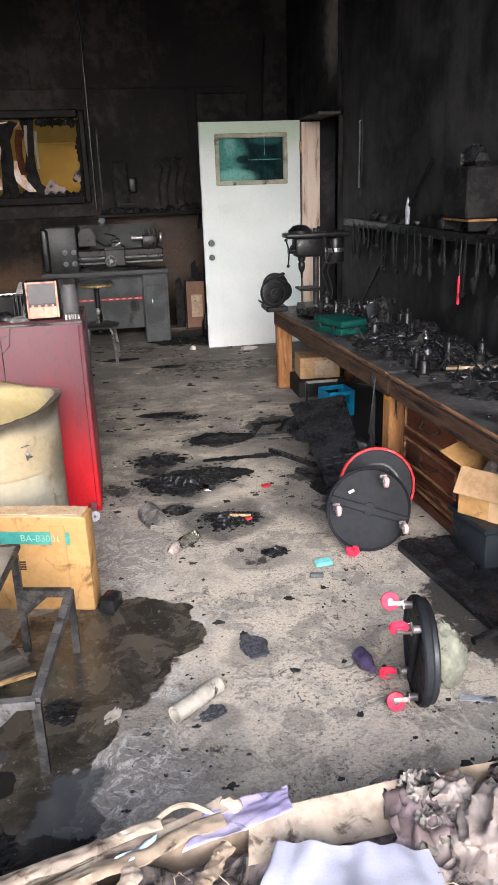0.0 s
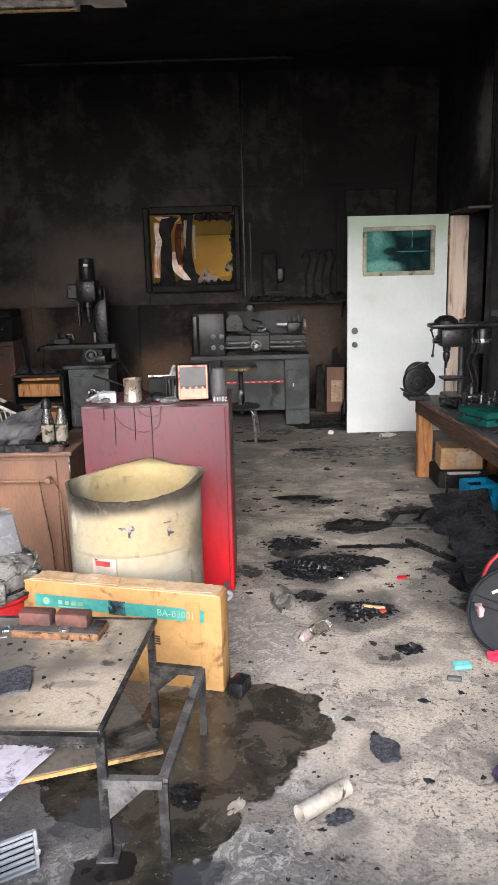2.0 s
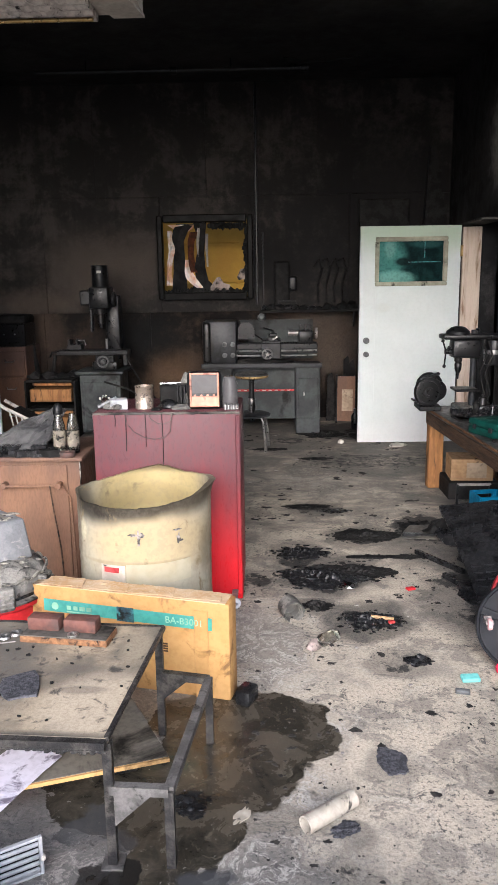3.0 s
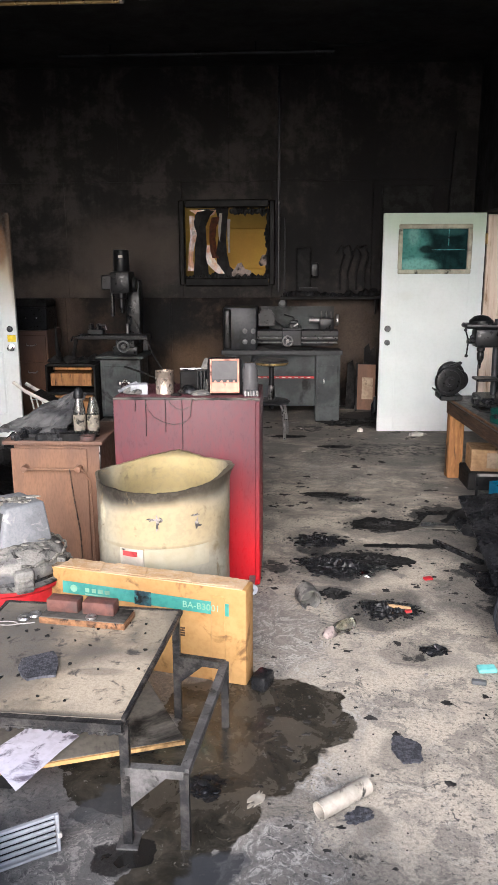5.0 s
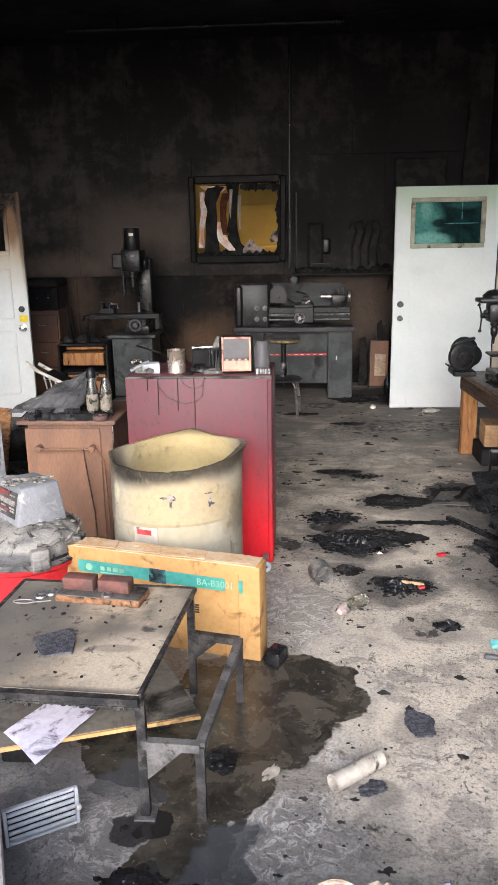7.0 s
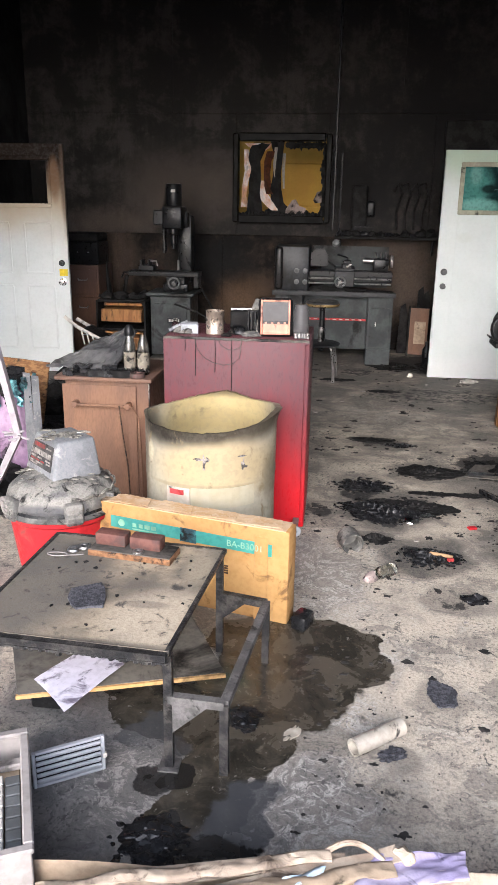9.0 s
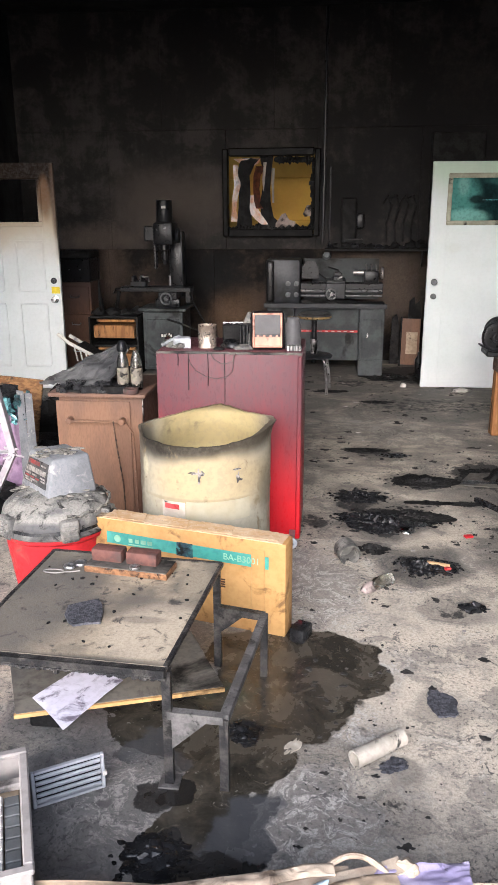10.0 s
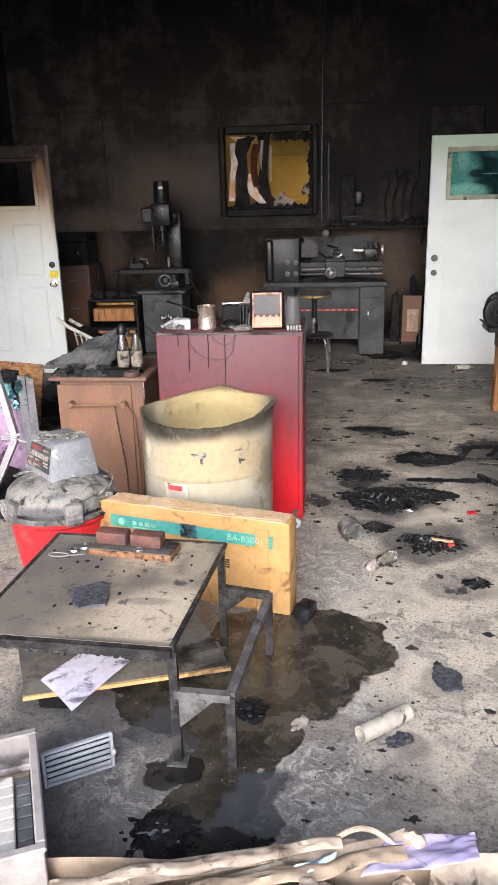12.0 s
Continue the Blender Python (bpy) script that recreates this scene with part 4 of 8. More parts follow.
jm = thing("door_frame", "bare pale timber lining of the doorway", "door frame", XR, 0, 0, kind="structure")
part("jamb", box(B(), 0.175, 0.035, DZ - 0.04, (-0.107, DY1 - 0.02, (DZ - 0.04) / 2), 0.004), M_PALEWOOD, jm)
part("jamb", box(B(), 0.19, 0.035, DZ - 0.04, (0.06, DY0 + 0.02, (DZ - 0.04) / 2), 0.004), M_CHAR, jm)
part("head", box(B(), 0.20, DY1 - DY0 - 0.01, 0.022, (-0.09, (DY0 + DY1) / 2 + 0.1, DZ - 0.012), 0.004), M_BOARD, jm)
part("casing", box(B(), 0.10, 0.016, DZ, (-0.05, DY1 + 0.012, DZ / 2), 0.004), M_CHAR, jm)

d2, (gx0, gx1, gz0, gz1) = door_leaf("door_2", "white panelled door standing open, scorched brown at its top, its pane gone", -3.262, 6.40, 4.5, 0.914, M_OLDDOOR, False, False)
kx = 0.914 - 0.06
part("deadbolt", turned(B(), [(0.028, 0), (0.028, 0.012), (0.014, 0.016), (0.012, 0.03), (0, 0.031)], (kx, -0.021, 1.01), (90, 0, 0), 20), M_BLACKPLASTIC, d2)
part("sticker", box(B(), 0.075, 0.003, 0.062, (kx + 0.01, -0.023, 0.925), 0), M_YELLOW, d2)
part("door_handle", turned(B(), [(0.034, 0), (0.034, 0.008), (0.018, 0.012), (0.018, 0.03), (0.030, 0.04), (0.026, 0.055), (0, 0.058)], (kx, -0.021, 0.84), (90, 0, 0), 20), M_CHROME, d2)
part("hinge_post", box(B(), 0.13, 0.09, 2.08, (-0.066, 0.0, 1.028), 0.004, (0, 0, -4.5)), M_CHAR, d2)

# ---- machines along the back wall ----
def lathe_machine():
    t = thing("metal_lathe", "smoke-dulled grey-green metal lathe on pedestal cabinets", "lathe", -0.53, 7.37, 0)
    W = 1.20
    part("pedestal", box(B(), 0.25, 0.42, 0.69, (W - 0.125, 0.21, 0.345), 0.006), M_GREYGREEN, t)
    part("pedestal", box(B(), 0.28, 0.42, 0.69, (0.15, 0.21, 0.345), 0.006), M_GREYGREEN, t)
    dr = part("cabinet_door", box(B(), 0.20, 0.012, 0.40, (W - 0.125, -0.004, 0.38), 0.004), M_GREYGREEN, t)
    part("handle", box(B(), 0.016, 0.016, 0.05, (W - 0.165, -0.016, 0.42), 0.004), M_CHROME, dr)
    part("kick_plate", box(B(), 0.246, 0.012, 0.16, (W - 0.125, -0.003, 0.082), 0.004), M_GREYGREEN, t)
    part("front_panel", box(B(), 0.66, 0.02, 0.55, (0.62, 0.14, 0.41), 0.004), M_GREYGREEN, t)
    part("stripe", box(B(), 0.64, 0.006, 0.022, (0.62, 0.128, 0.44), 0.001), M_REDSTRIPE, t)
    for k in range(9):
        part("letter_bar", box(B(), 0.036, 0.004, 0.007, (0.36 + 0.065 * k, 0.124, 0.44), 0.0), M_WHITE, t)
    tray = B()
    box(tray, W + 0.04, 0.52, 0.02, (W / 2, 0.22, 0.70), 0.004)
    box(tray, W + 0.04, 0.015, 0.04, (W / 2, -0.035, 0.72), 0.004)
    part("chip_tray", tray, M_GREYMETAL, t)
    part("burnt_swarf", lump(B(), (0.55, 0.12, 0.705), (0.33, 0.10, 0.055), 3, 0.4, 3), M_CHAR, t)
    hs = part("headstock", box(B(), 0.34, 0.34, 0.44, (0.17, 0.20, 0.95), 0.015, seg=2), M_GREYMETAL, t)
    part("side_cover", box(B(), 0.085, 0.37, 0.42, (0.038, 0.19, 0.95), 0.03, seg=3), M_DARKMETAL, hs)
    for i in range(2):
        for j in range(2):
            part("gear_lever", turned(B(), [(0.026, 0), (0.026, 0.01), (0.012, 0.012), (0.012, 0.035), (0.018, 0.04), (0, 0.045)], (0.22 + 0.085 * i, 0.03, 0.82 + 0.11 * j), (90, 0, 0), 16), M_GREYPLASTIC_DARK, hs)
    part("top_lamp", turned(B(), [(0.035, 0), (0.042, 0.02), (0.03, 0.06), (0, 0.065)], (0.60, 0.25, 1.19), (70, 0, 0), 18), M_GREYPLASTIC_DARK, t)
    part("chuck", cyl(B(), 0.075, 0.09, (0.40, 0.20, 1.04), (0, 90, 0), b=0.006), M_DARKMETAL, t)
    part("chuck_bright_ring", cyl(B(), 0.05, 0.10, (0.42, 0.20, 1.04), (0, 90, 0)), M_STEEL, t)
    bed = B()
    for y in (0.13, 0.27):
        box(bed, 0.84, 0.05, 0.06, (0.76, y, 0.90), 0.006)
    box(bed, 0.84, 0.19, 0.05, (0.76, 0.20, 0.85), 0.006)
    part("bed", bed, M_DARKMETAL, t)
    part("lead_screw", tube(B(), [(0.33, 0.07, 0.86), (1.17, 0.07, 0.86)], 0.010), M_STEEL, t)
    part("feed_rod", tube(B(), [(0.33, 0.07, 0.81), (1.17, 0.07, 0.81)], 0.009), M_STEEL, t)
    ca = part("carriage", box(B(), 0.20, 0.30, 0.05, (0.70, 0.18, 0.945), 0.008), M_DARKMETAL, t)
    part("apron", box(B(), 0.20, 0.05, 0.16, (0.70, 0.045, 0.86), 0.008), M_GREYMETAL, ca)
    wheel = B()
    tube(wheel, [(0.66 + 0.05 * math.cos(a), 0.0, 0.83 + 0.05 * math.sin(a)) for a in [math.pi * k / 12 for k in range(25)]], 0.009)
    cyl(wheel, 0.018, 0.03, (0.66, 0.005, 0.83), (90, 0, 0), seg=14)
    for k in range(3):
        tube(wheel, [(0.66, 0.0, 0.83), (0.66 + 0.05 * math.cos(k * 2.1), 0.0, 0.83 + 0.05 * math.sin(k * 2.1))], 0.006)
    part("handwheel", wheel, M_STEEL, ca)
    part("tool_post", box(B(), 0.08, 0.08, 0.07, (0.72, 0.17, 1.00), 0.008), M_DARKMETAL, ca)
    part("tool_lever", tube(B(), [(0.72, 0.17, 1.03), (0.72, 0.17, 1.06), (0.62, 0.12, 1.09)], 0.009), M_DARKMETAL, ca)
    ts = part("tailstock", box(B(), 0.15, 0.16, 0.13, (1.06, 0.20, 0.99), 0.015, seg=2), M_DARKMETAL, t)
    part("quill", cyl(B(), 0.026, 0.14, (0.95, 0.20, 1.03), (0, 90, 0)), M_STEEL, ts)
    part("tail_wheel", cyl(B(), 0.06, 0.025, (1.17, 0.20, 1.03), (0, 90, 0), b=0.005), M_STEEL, ts)
    for k in range(3):
        part("clamp_lever", tube(B(), [(1.01 + 0.05 * k, 0.14, 1.05), (1.0 + 0.05 * k, 0.10, 1.12)], 0.008), M_STEEL, ts)
    part("splash_guard", slab(B(), [(0.36, 0.0), (1.15, 0.0), (1.15, 0.42), (0.36, 0.42), (0.46, 0.2)], 0.012, (0, 0.46, 0.74), (90, 0, 0)), M_GREYGREEN, t)
    part("cable", tube(B(), [(0.42, 0.40, 1.12), (0.52, 0.25, 1.02), (0.62, 0.15, 0.96)], 0.007), M_CHAR, t)
    part("chuck_guard", slab(B(), [(0.0, 0.0), (0.17, 0.0), (0.17, 0.10), (0.12, 0.17), (0.04, 0.17), (0.0, 0.12)], 0.02, (0.36, 0.08, 0.98), (90, 0, 0)), M_DARKMETAL, hs)
    part("compound_slide", box(B(), 0.10, 0.24, 0.05, (0.72, 0.10, 0.985), 0.008), M_DARKMETAL, ca)
    part("slide_crank", tube(B(), [(0.72, -0.02, 0.985), (0.72, -0.07, 0.985), (0.755, -0.075, 1.01), (0.755, -0.11, 1.01)], 0.009), M_STEEL, ca)
    return t


def milling_machine():
    t = thing("milling_machine", "sooted bench milling machine on a grey-green cabinet stand", "milling machine", -1.60, 7.32, 0)
    st = part("stand", box(B(), 0.42, 0.44, 0.60, (0, 0.22, 0.34), 0.006), M_GREYGREEN, t)
    part("door_panel", box(B(), 0.345, 0.012, 0.50, (0, -0.004, 0.32), 0.004), M_GREYGREEN, st)
    pl = part("name_plate", box(B(), 0.15, 0.006, 0.055, (0.04, -0.014, 0.40), 0.003), M_BLACKPLASTIC, st)
    for k in range(4):
        part("letter_bar", box(B(), 0.022, 0.004, 0.028, (-0.005 + 0.030 * k, -0.019, 0.40), 0.002), M_WHITE, pl)
    part("drip_tray", box(B(), 0.50, 0.50, 0.03, (0, 0.22, 0.665), 0.006), M_GREYGREEN, t)
    part("base", box(B(), 0.26, 0.34, 0.09, (0.04, 0.24, 0.725), 0.015, seg=2), M_DARKMETAL, t)
    hw = B()
    tube(hw, [(0.045 + 0.055 * math.cos(a), -0.02, 0.78 + 0.055 * math.sin(a)) for a in [math.pi * k / 12 for k in range(25)]], 0.010)
    cyl(hw, 0.022, 0.06, (0.045, 0.0, 0.78), (90, 0, 0), seg=14)
    part("handwheel", hw, M_GREYPLASTIC_DARK, t)
    part("saddle", box(B(), 0.20, 0.22, 0.08, (0.05, 0.16, 0.80), 0.01), M_DARKMETAL, t)
    part("table", box(B(), 0.74, 0.17, 0.05, (-0.08, 0.14, 0.865), 0.006), M_DARKMETAL, t)
    part("table_edge", box(B(), 0.72, 0.01, 0.012, (-0.08, 0.052, 0.872), 0.002), M_GREYMETAL, t)
    part("table_crank", tube(B(), [(-0.45, 0.14, 0.865), (-0.52, 0.14, 0.865), (-0.53, 0.10, 0.82)], 0.012), M_DARKMETAL, t)
    vi = part("vise", box(B(), 0.16, 0.10, 0.06, (-0.27, 0.14, 0.92), 0.008), M_DARKMETAL, t)
    part("jaw", box(B(), 0.03, 0.11, 0.06, (-0.24, 0.14, 0.97), 0.006), M_DARKMETAL, vi)
    part("jaw", box(B(), 0.03, 0.11, 0.06, (-0.32, 0.14, 0.97), 0.006), M_DARKMETAL, vi)
    part("screw", tube(B(), [(-0.24, 0.10, 0.99), (-0.16, 0.10, 0.99), (-0.15, 0.10, 0.94)], 0.008), M_STEEL, vi)
    part("column", box(B(), 0.14, 0.16, 0.72, (0.09, 0.42, 1.08), 0.012, seg=2), M_DARKMETAL, t)
    part("head", box(B(), 0.20, 0.30, 0.22, (0.0, 0.27, 1.42), 0.02, seg=2), M_DARKMETAL, t)
    part("switch_box", box(B(), 0.11, 0.14, 0.15, (-0.14, 0.20, 1.42), 0.012), M_DARKMETAL, t)
    part("feed_wheel", cyl(B(), 0.075, 0.03, (0.14, 0.22, 1.40), (0, 90, 0), b=0.006), M_DARKMETAL, t)
    mo = part("motor", cyl(B(), 0.082, 0.24, (0.0, 0.25, 1.63), b=0.012), M_DARKMETAL, t)
    part("motor_label", box(B(), 0.045, 0.006, 0.026, (0.01, 0.165, 1.68), 0.002), M_WHITE, mo)
    part("spindle", turned(B(), [(0.05, 0), (0.05, 0.06), (0.032, 0.07), (0.032, 0.16), (0.02, 0.17), (0.018, 0.21)], (0.0, 0.2, 1.32), (180, 0, 0), 18), M_DARKMETAL, t)
    part("guard", box(B(), 0.03, 0.06, 0.26, (-0.09, 0.18, 1.20), 0.008), M_CHAR_GLOSS, t)
    part("lock_bolt", tube(B(), [(0.06, 0.14, 0.90), (0.06, 0.14, 1.0)], 0.012), M_STEEL, t)
    part("side_box", box(B(), 0.06, 0.12, 0.16, (0.25, 0.18, 0.80), 0.01), M_DARKMETAL, t)
    part("side_lever", tube(B(), [(0.22, 0.14, 0.86), (0.17, 0.10, 1.0)], 0.008), M_DARKMETAL, t)
    part("fallen_cable", tube(B(), [(0.25, 0.15, 0.85), (0.33, 0.02, 0.72), (0.45, -0.1, 0.56), (0.60, -0.2, 0.42), (0.75, -0.3, 0.30)], 0.009), M_CHAR, t)
    part("fallen_cable", tube(B(), [(0.05, -0.02, 0.57), (0.25, -0.08, 0.52), (0.55, -0.2, 0.42), (0.78, -0.3, 0.36)], 0.010), M_CHAR, t)
    return t


lathe_machine()
milling_machine()


def round_stool():
    t = thing("round_stool", "round stool with a scorched wooden seat and steel legs", "stool", -0.02, 6.62, 0)
    part("seat", turned(B(), [(0.14, 0.0), (0.155, 0.012), (0.155, 0.035), (0.14, 0.05), (0, 0.052)], (0, 0, 0.68), None, 28), M_BENCHTOP, t)
    part("seat_band", turned(B(), [(0.150, 0.0), (0.157, 0.006), (0.157, 0.02), (0.150, 0.026)], (0, 0, 0.685), None, 28, caps=False), M_BRASS, t)
    part("post", cyl(B(), 0.024, 0.42, (0, 0, 0.48)), M_DARKMETAL, t)
    part("post_sleeve", cyl(B(), 0.032, 0.14, (0, 0, 0.42)), M_STEEL, t)
    part("foot_ring", turned(B(), [(0.12, 0.0), (0.17, 0.004), (0.175, 0.02), (0.16, 0.03), (0.05, 0.035)], (0, 0, 0.32), None, 28), M_GREYMETAL, t)
    for k in range(4):
        a = radians(-50 + 90 * k)
        c, s = math.cos(a), math.sin(a)
        part("leg", tube(B(), [(0.13 * c, 0.13 * s, 0.33), (0.165 * c, 0.165 * s, 0.27), (0.19 * c, 0.19 * s, 0.14), (0.20 * c, 0.20 * s, 0.0)], 0.014), M_STEEL, t)


round_stool()

fc = thing("filing_cabinet", "heat-browned steel filing cabinet with a sooted box on top", "cabinet", -2.60, 7.55, 0)
part("body", box(B(), 0.34, 0.50, 0.92, (0, 0.27, 0.46), 0.006), M_BROWNCAB, fc)
for k in range(3):
    dr = part("drawer", box(B(), 0.31, 0.016, 0.27, (0, 0.012, 0.16 + 0.29 * k), 0.006), M_BROWNCAB, fc)
    part("handle", tube(B(), [(-0.05, 0, 0.20 + 0.29 * k), (-0.04, -0.02, 0.185 + 0.29 * k), (0.04, -0.02, 0.185 + 0.29 * k), (0.05, 0, 0.20 + 0.29 * k)], 0.006), M_STEEL, dr)
ob = thing("steel_box", "sooted grey steel box on the filing cabinet", "box", -2.60, 7.60, 0.92)
part("body", box(B(), 0.34, 0.36, 0.24, (0, 0.18, 0.12), 0.012), M_DARKMETAL, ob)
part("lid", box(B(), 0.36, 0.38, 0.09, (-0.01, 0.18, 0.285), 0.03, seg=3), M_CHAR, ob)
for k in (-0.06, 0.06):
    part("stud", cyl(B(), 0.008, 0.012, (k, -0.003, 0.13), (90, 0, 0), seg=10), M_STEEL, ob)

du = thing("drawer_unit", "blackened shelf unit with two raw wooden drawers", "drawer unit", -2.09, 7.18, 0)
cs = B()
for x in (-0.25, 0.25):
    box(cs, 0.02, 0.40, 0.60, (x, 0.2, 0.30), 0.004)
for z in (0.03, 0.31, 0.60):
    box(cs, 0.48, 0.40, 0.025, (0, 0.2, z), 0.004)
box(cs, 0.48, 0.015, 0.56, (0, 0.395, 0.31), 0)
part("carcass", cs, M_CHAR, du)
for z in (0.13, 0.42):
    part("drawer", box(B(), 0.43, 0.34, 0.13, (0, 0.19, z + 0.03), 0.006), M_BENCHWOOD, du)
    part("upper_rail", box(B(), 0.40, 0.02, 0.03, (0.0, 0.10, z + 0.135), 0.003), M_BENCHWOOD, du)
jk = B()
for i in range(14):
    lump(jk, (-0.22 + 0.44 * random.random(), 0.05 + 0.3 * random.random(), 0.612), (0.05 + 0.04 * random.random(), 0.05, 0.03 + 0.03 * random.random()), i, 0.5, 1)
tagged(part("charred_tools", jk, M_CHAR), "heap of charred tools on the drawer unit", "debris", kind="stuff").matrix_basis = pose(-2.09, 7.18, 0)
for x, h, tilt in ((-2.36, 1.05, -8), (-2.31, 0.9, -12), (-2.28, 0.8, 6)):
    single("charred_pole", tube(B(), [(0, 0, 0), (0.003 * tilt, 0.05, h * 0.5), (0.012 * tilt, 0.14, h)], 0.022), M_CHAR, "charred pole leaning against the wall", "pole", x, 7.75, 0, group="leaning poles")

# shelf with tools on the back wall
sh = thing("wall_shelf", "charred shelf fixed to the back wall", "shelf", 0.62, YB - 0.11, 1.235)
part("board", box(B(), 1.15, 0.20, 0.03, (0, 0, 0), 0.004), M_CHAR, sh)
for x in (-0.5, 0.5):
    part("bracket", slab(B(), [(0, 0), (0.17, 0), (0, -0.17)], 0.02, (x, 0.09, -0.015), (90, 0, -90)), M_DARKMETAL, sh)
for k in range(12):
    single("charred_tool", lump(B(), (0, 0, 0), (0.03 + 0.05 * random.random(), 0.05, 0.02 + 0.05 * random.random()), 20 + k, 0.5, 2), M_CHAR if k % 3 else M_DARKMETAL, "small charred tool lying on the wall shelf", "tool", 0.10 + 0.088 * k, YB - 0.11, 1.251, group="tools on the wall shelf")
pf = thing("photo_stand", "small dark photo stand standing on the shelf", "frame", 0.36, YB - 0.08, 1.252)
fb = B()
for s in (-1, 1):
    box(fb, 0.012, 0.014, 0.10, (s * 0.10, 0, 0.05), 0.002)
    box(fb, 0.188, 0.014, 0.012, (0, 0, 0.05 + s * 0.044), 0.002)
part("rim", fb, M_GREYMETAL, pf)
part("back", box(B(), 0.186, 0.006, 0.08, (0, 0.004, 0.05), 0), M_CHAR, pf)
for x, w, z0, z1, m in ((0.30, 0.17, 1.30, 1.78, M_CHAR), (0.42, 0.10, 1.45, 1.62, M_DARKMETAL)):
    single("hanging_cover", box(B(), w, 0.06, z1 - z0, (0, 0, 0), 0.05, seg=3), m, "sooted cover hanging on the wall", "cover", x, YB - 0.05, (z0 + z1) / 2, group="hanging covers")
hk = thing("hanging_harness", "charred straps hanging from wall hooks", "strap", 0.80, YB - 0.03, 1.30)
for k in range(4):
    x0 = -0.14 + 0.09 * k
    part("strap", tube(B(), [(x0, 0, 0.42 + 0.06 * (k % 2)), (x0 + 0.05, -0.02, 0.5), (x0 + 0.09, -0.02, 0.40), (x0 + 0.04, 0, 0.2), (x0 + 0.05, 0, 0.02)], 0.014), M_CHAR, hk)

# boards and panels leaning between lathe and door
lb = thing("framed_board", "framed brown board leaning on the wall", "board", 1.00, 7.95, 0.0, -8)
part("sheet", box(B(), 0.20, 0.02, 0.50, (0, 0, 0.27), 0.003, (-6, 0, 0)), M_BROWNCAB, lb)
part("paper", box(B(), 0.12, 0.004, 0.24, (0.015, -0.020, 0.26), 0, (-6, 0, 0)), M_CARD_PALE, lb, "pale paper label")
part("rim", box(B(), 0.02, 0.03, 0.54, (-0.105, 0, 0.27), 0.003, (-6, 0, 0)), M_CHAR, lb)
for k, (x, h) in enumerate(((0.62, 0.60), (0.84, 0.55), (1.02, 0.74), (1.08, 0.70))):
    single("charred_offcut", slab(B(), [(-0.05, 0), (0.05, 0), (0.045, h * 0.8), (0.02, h), (-0.03, h * 0.93)], 0.025, (0, 0, 0), (84, 0, 0)), M_CHAR, "charred upright offcut leaning on the wall", "offcut", x, 8.10, 0, group="leaning offcuts")
single("bottle", turned(B(), [(0.035, 0), (0.04, 0.01), (0.04, 0.14), (0.015, 0.18), (0.015, 0.22), (0, 0.22)], (0, 0, 0), None, 18), M_DARKMETAL, "sooted bottle standing on the floor", "bottle", 1.06, 7.6, 0.0)
# long stock leaning in the corner
for k in range(7):
    x0 = 1.72 + 0.052 * k
    single("leaning_board", tube(B(), [(0, 0, 0), (0.20 - 0.03 * k, 0.18, 2.95 - 0.12 * k)], 0.032 + 0.008 * (k % 3), 6, True), M_CHAR, "long charred board leaning in the corner", "board", x0, 8.0, 0.0, group="boards in the corner")
single("hung_sheet", box(B(), 0.55, 0.05, 0.95, (0, 0, 0), 0.012), M_CHAR, "blackened sheet hanging on the back wall behind the door", "sheet", 1.42, YB - 0.045, 1.95)

# folding frame by the left door
ff = thing("folding_chair", "white tubular folding chair lying collapsed on the floor", "folding chair", -2.25, 6.0, 0.0)
part("frame_tube", tube(B(), [(0.0, 0, 0.60), (0.10, 0, 0.52), (0.42, 0.05, 0.34), (0.60, 0.05, 0.02)], 0.016), M_WHITE, ff)
part("frame_tube", tube(B(), [(0.02, 0.25, 0.55), (0.42, 0.3, 0.30), (0.55, 0.3, 0.02)], 0.016), M_WHITE, ff)
for k in range(4):
    part("brace", tube(B(), [(0.14 + 0.05 * k, 0.01, 0.50 - 0.028 * k), (0.165 + 0.05 * k, 0.01, 0.36 - 0.03 * k)], 0.007), M_WHITE, ff)
part("seat", box(B(), 0.36, 0.26, 0.02, (0.30, 0.15, 0.40), 0.004, (0, 30, 0)), M_CHAR, ff)

# ---- workshop middle ----
rc = thing("red_cabinet", "red steel tool cabinet, its upper half browned by heat", "cabinet", -0.355, 3.135, 0)
part("body", box(B(), 0.705, 0.46, 0.948, (0, 0.23, 0.477), 0.008, seg=2), M_REDCAB, rc)
part("edge_fold", box(B(), 0.022, 0.010, 0.90, (0.34, -0.006, 0.485), 0.004), M_REDCAB, rc)
for x, l in ((-0.245, 0.06), (-0.195, 0.18), (-0.10, 0.16), (-0.02, 0.27)):
    part("tar_run", tube(B(), [(x, -0.002, 0.945), (x + 0.002, -0.003, 0.945 - l * 0.5), (x, -0.003, 0.945 - l)], 0.0018, 6), M_CHAR, rc)
part("soot_lip", tube(B(), [(-0.35 + 0.7 * i / 60, 0.004, 0.945 + 0.004 * noise.noise(Vector((i * 0.6, 2, 0)))) for i in range(61)], 0.007, 8), M_BOARD, rc, "flaking soot crust")
part("dangling_wire", tube(B(), [(-0.195, -0.012, 0.95), (-0.185, -0.014, 0.90), (-0.155, -0.014, 0.86), (-0.11, -0.014, 0.835), (-0.06, -0.014, 0.823), (-0.01, -0.014, 0.832), (0.02, -0.014, 0.86), (0.03, -0.012, 0.95)], 0.0015, 6), M_BOARD, rc)
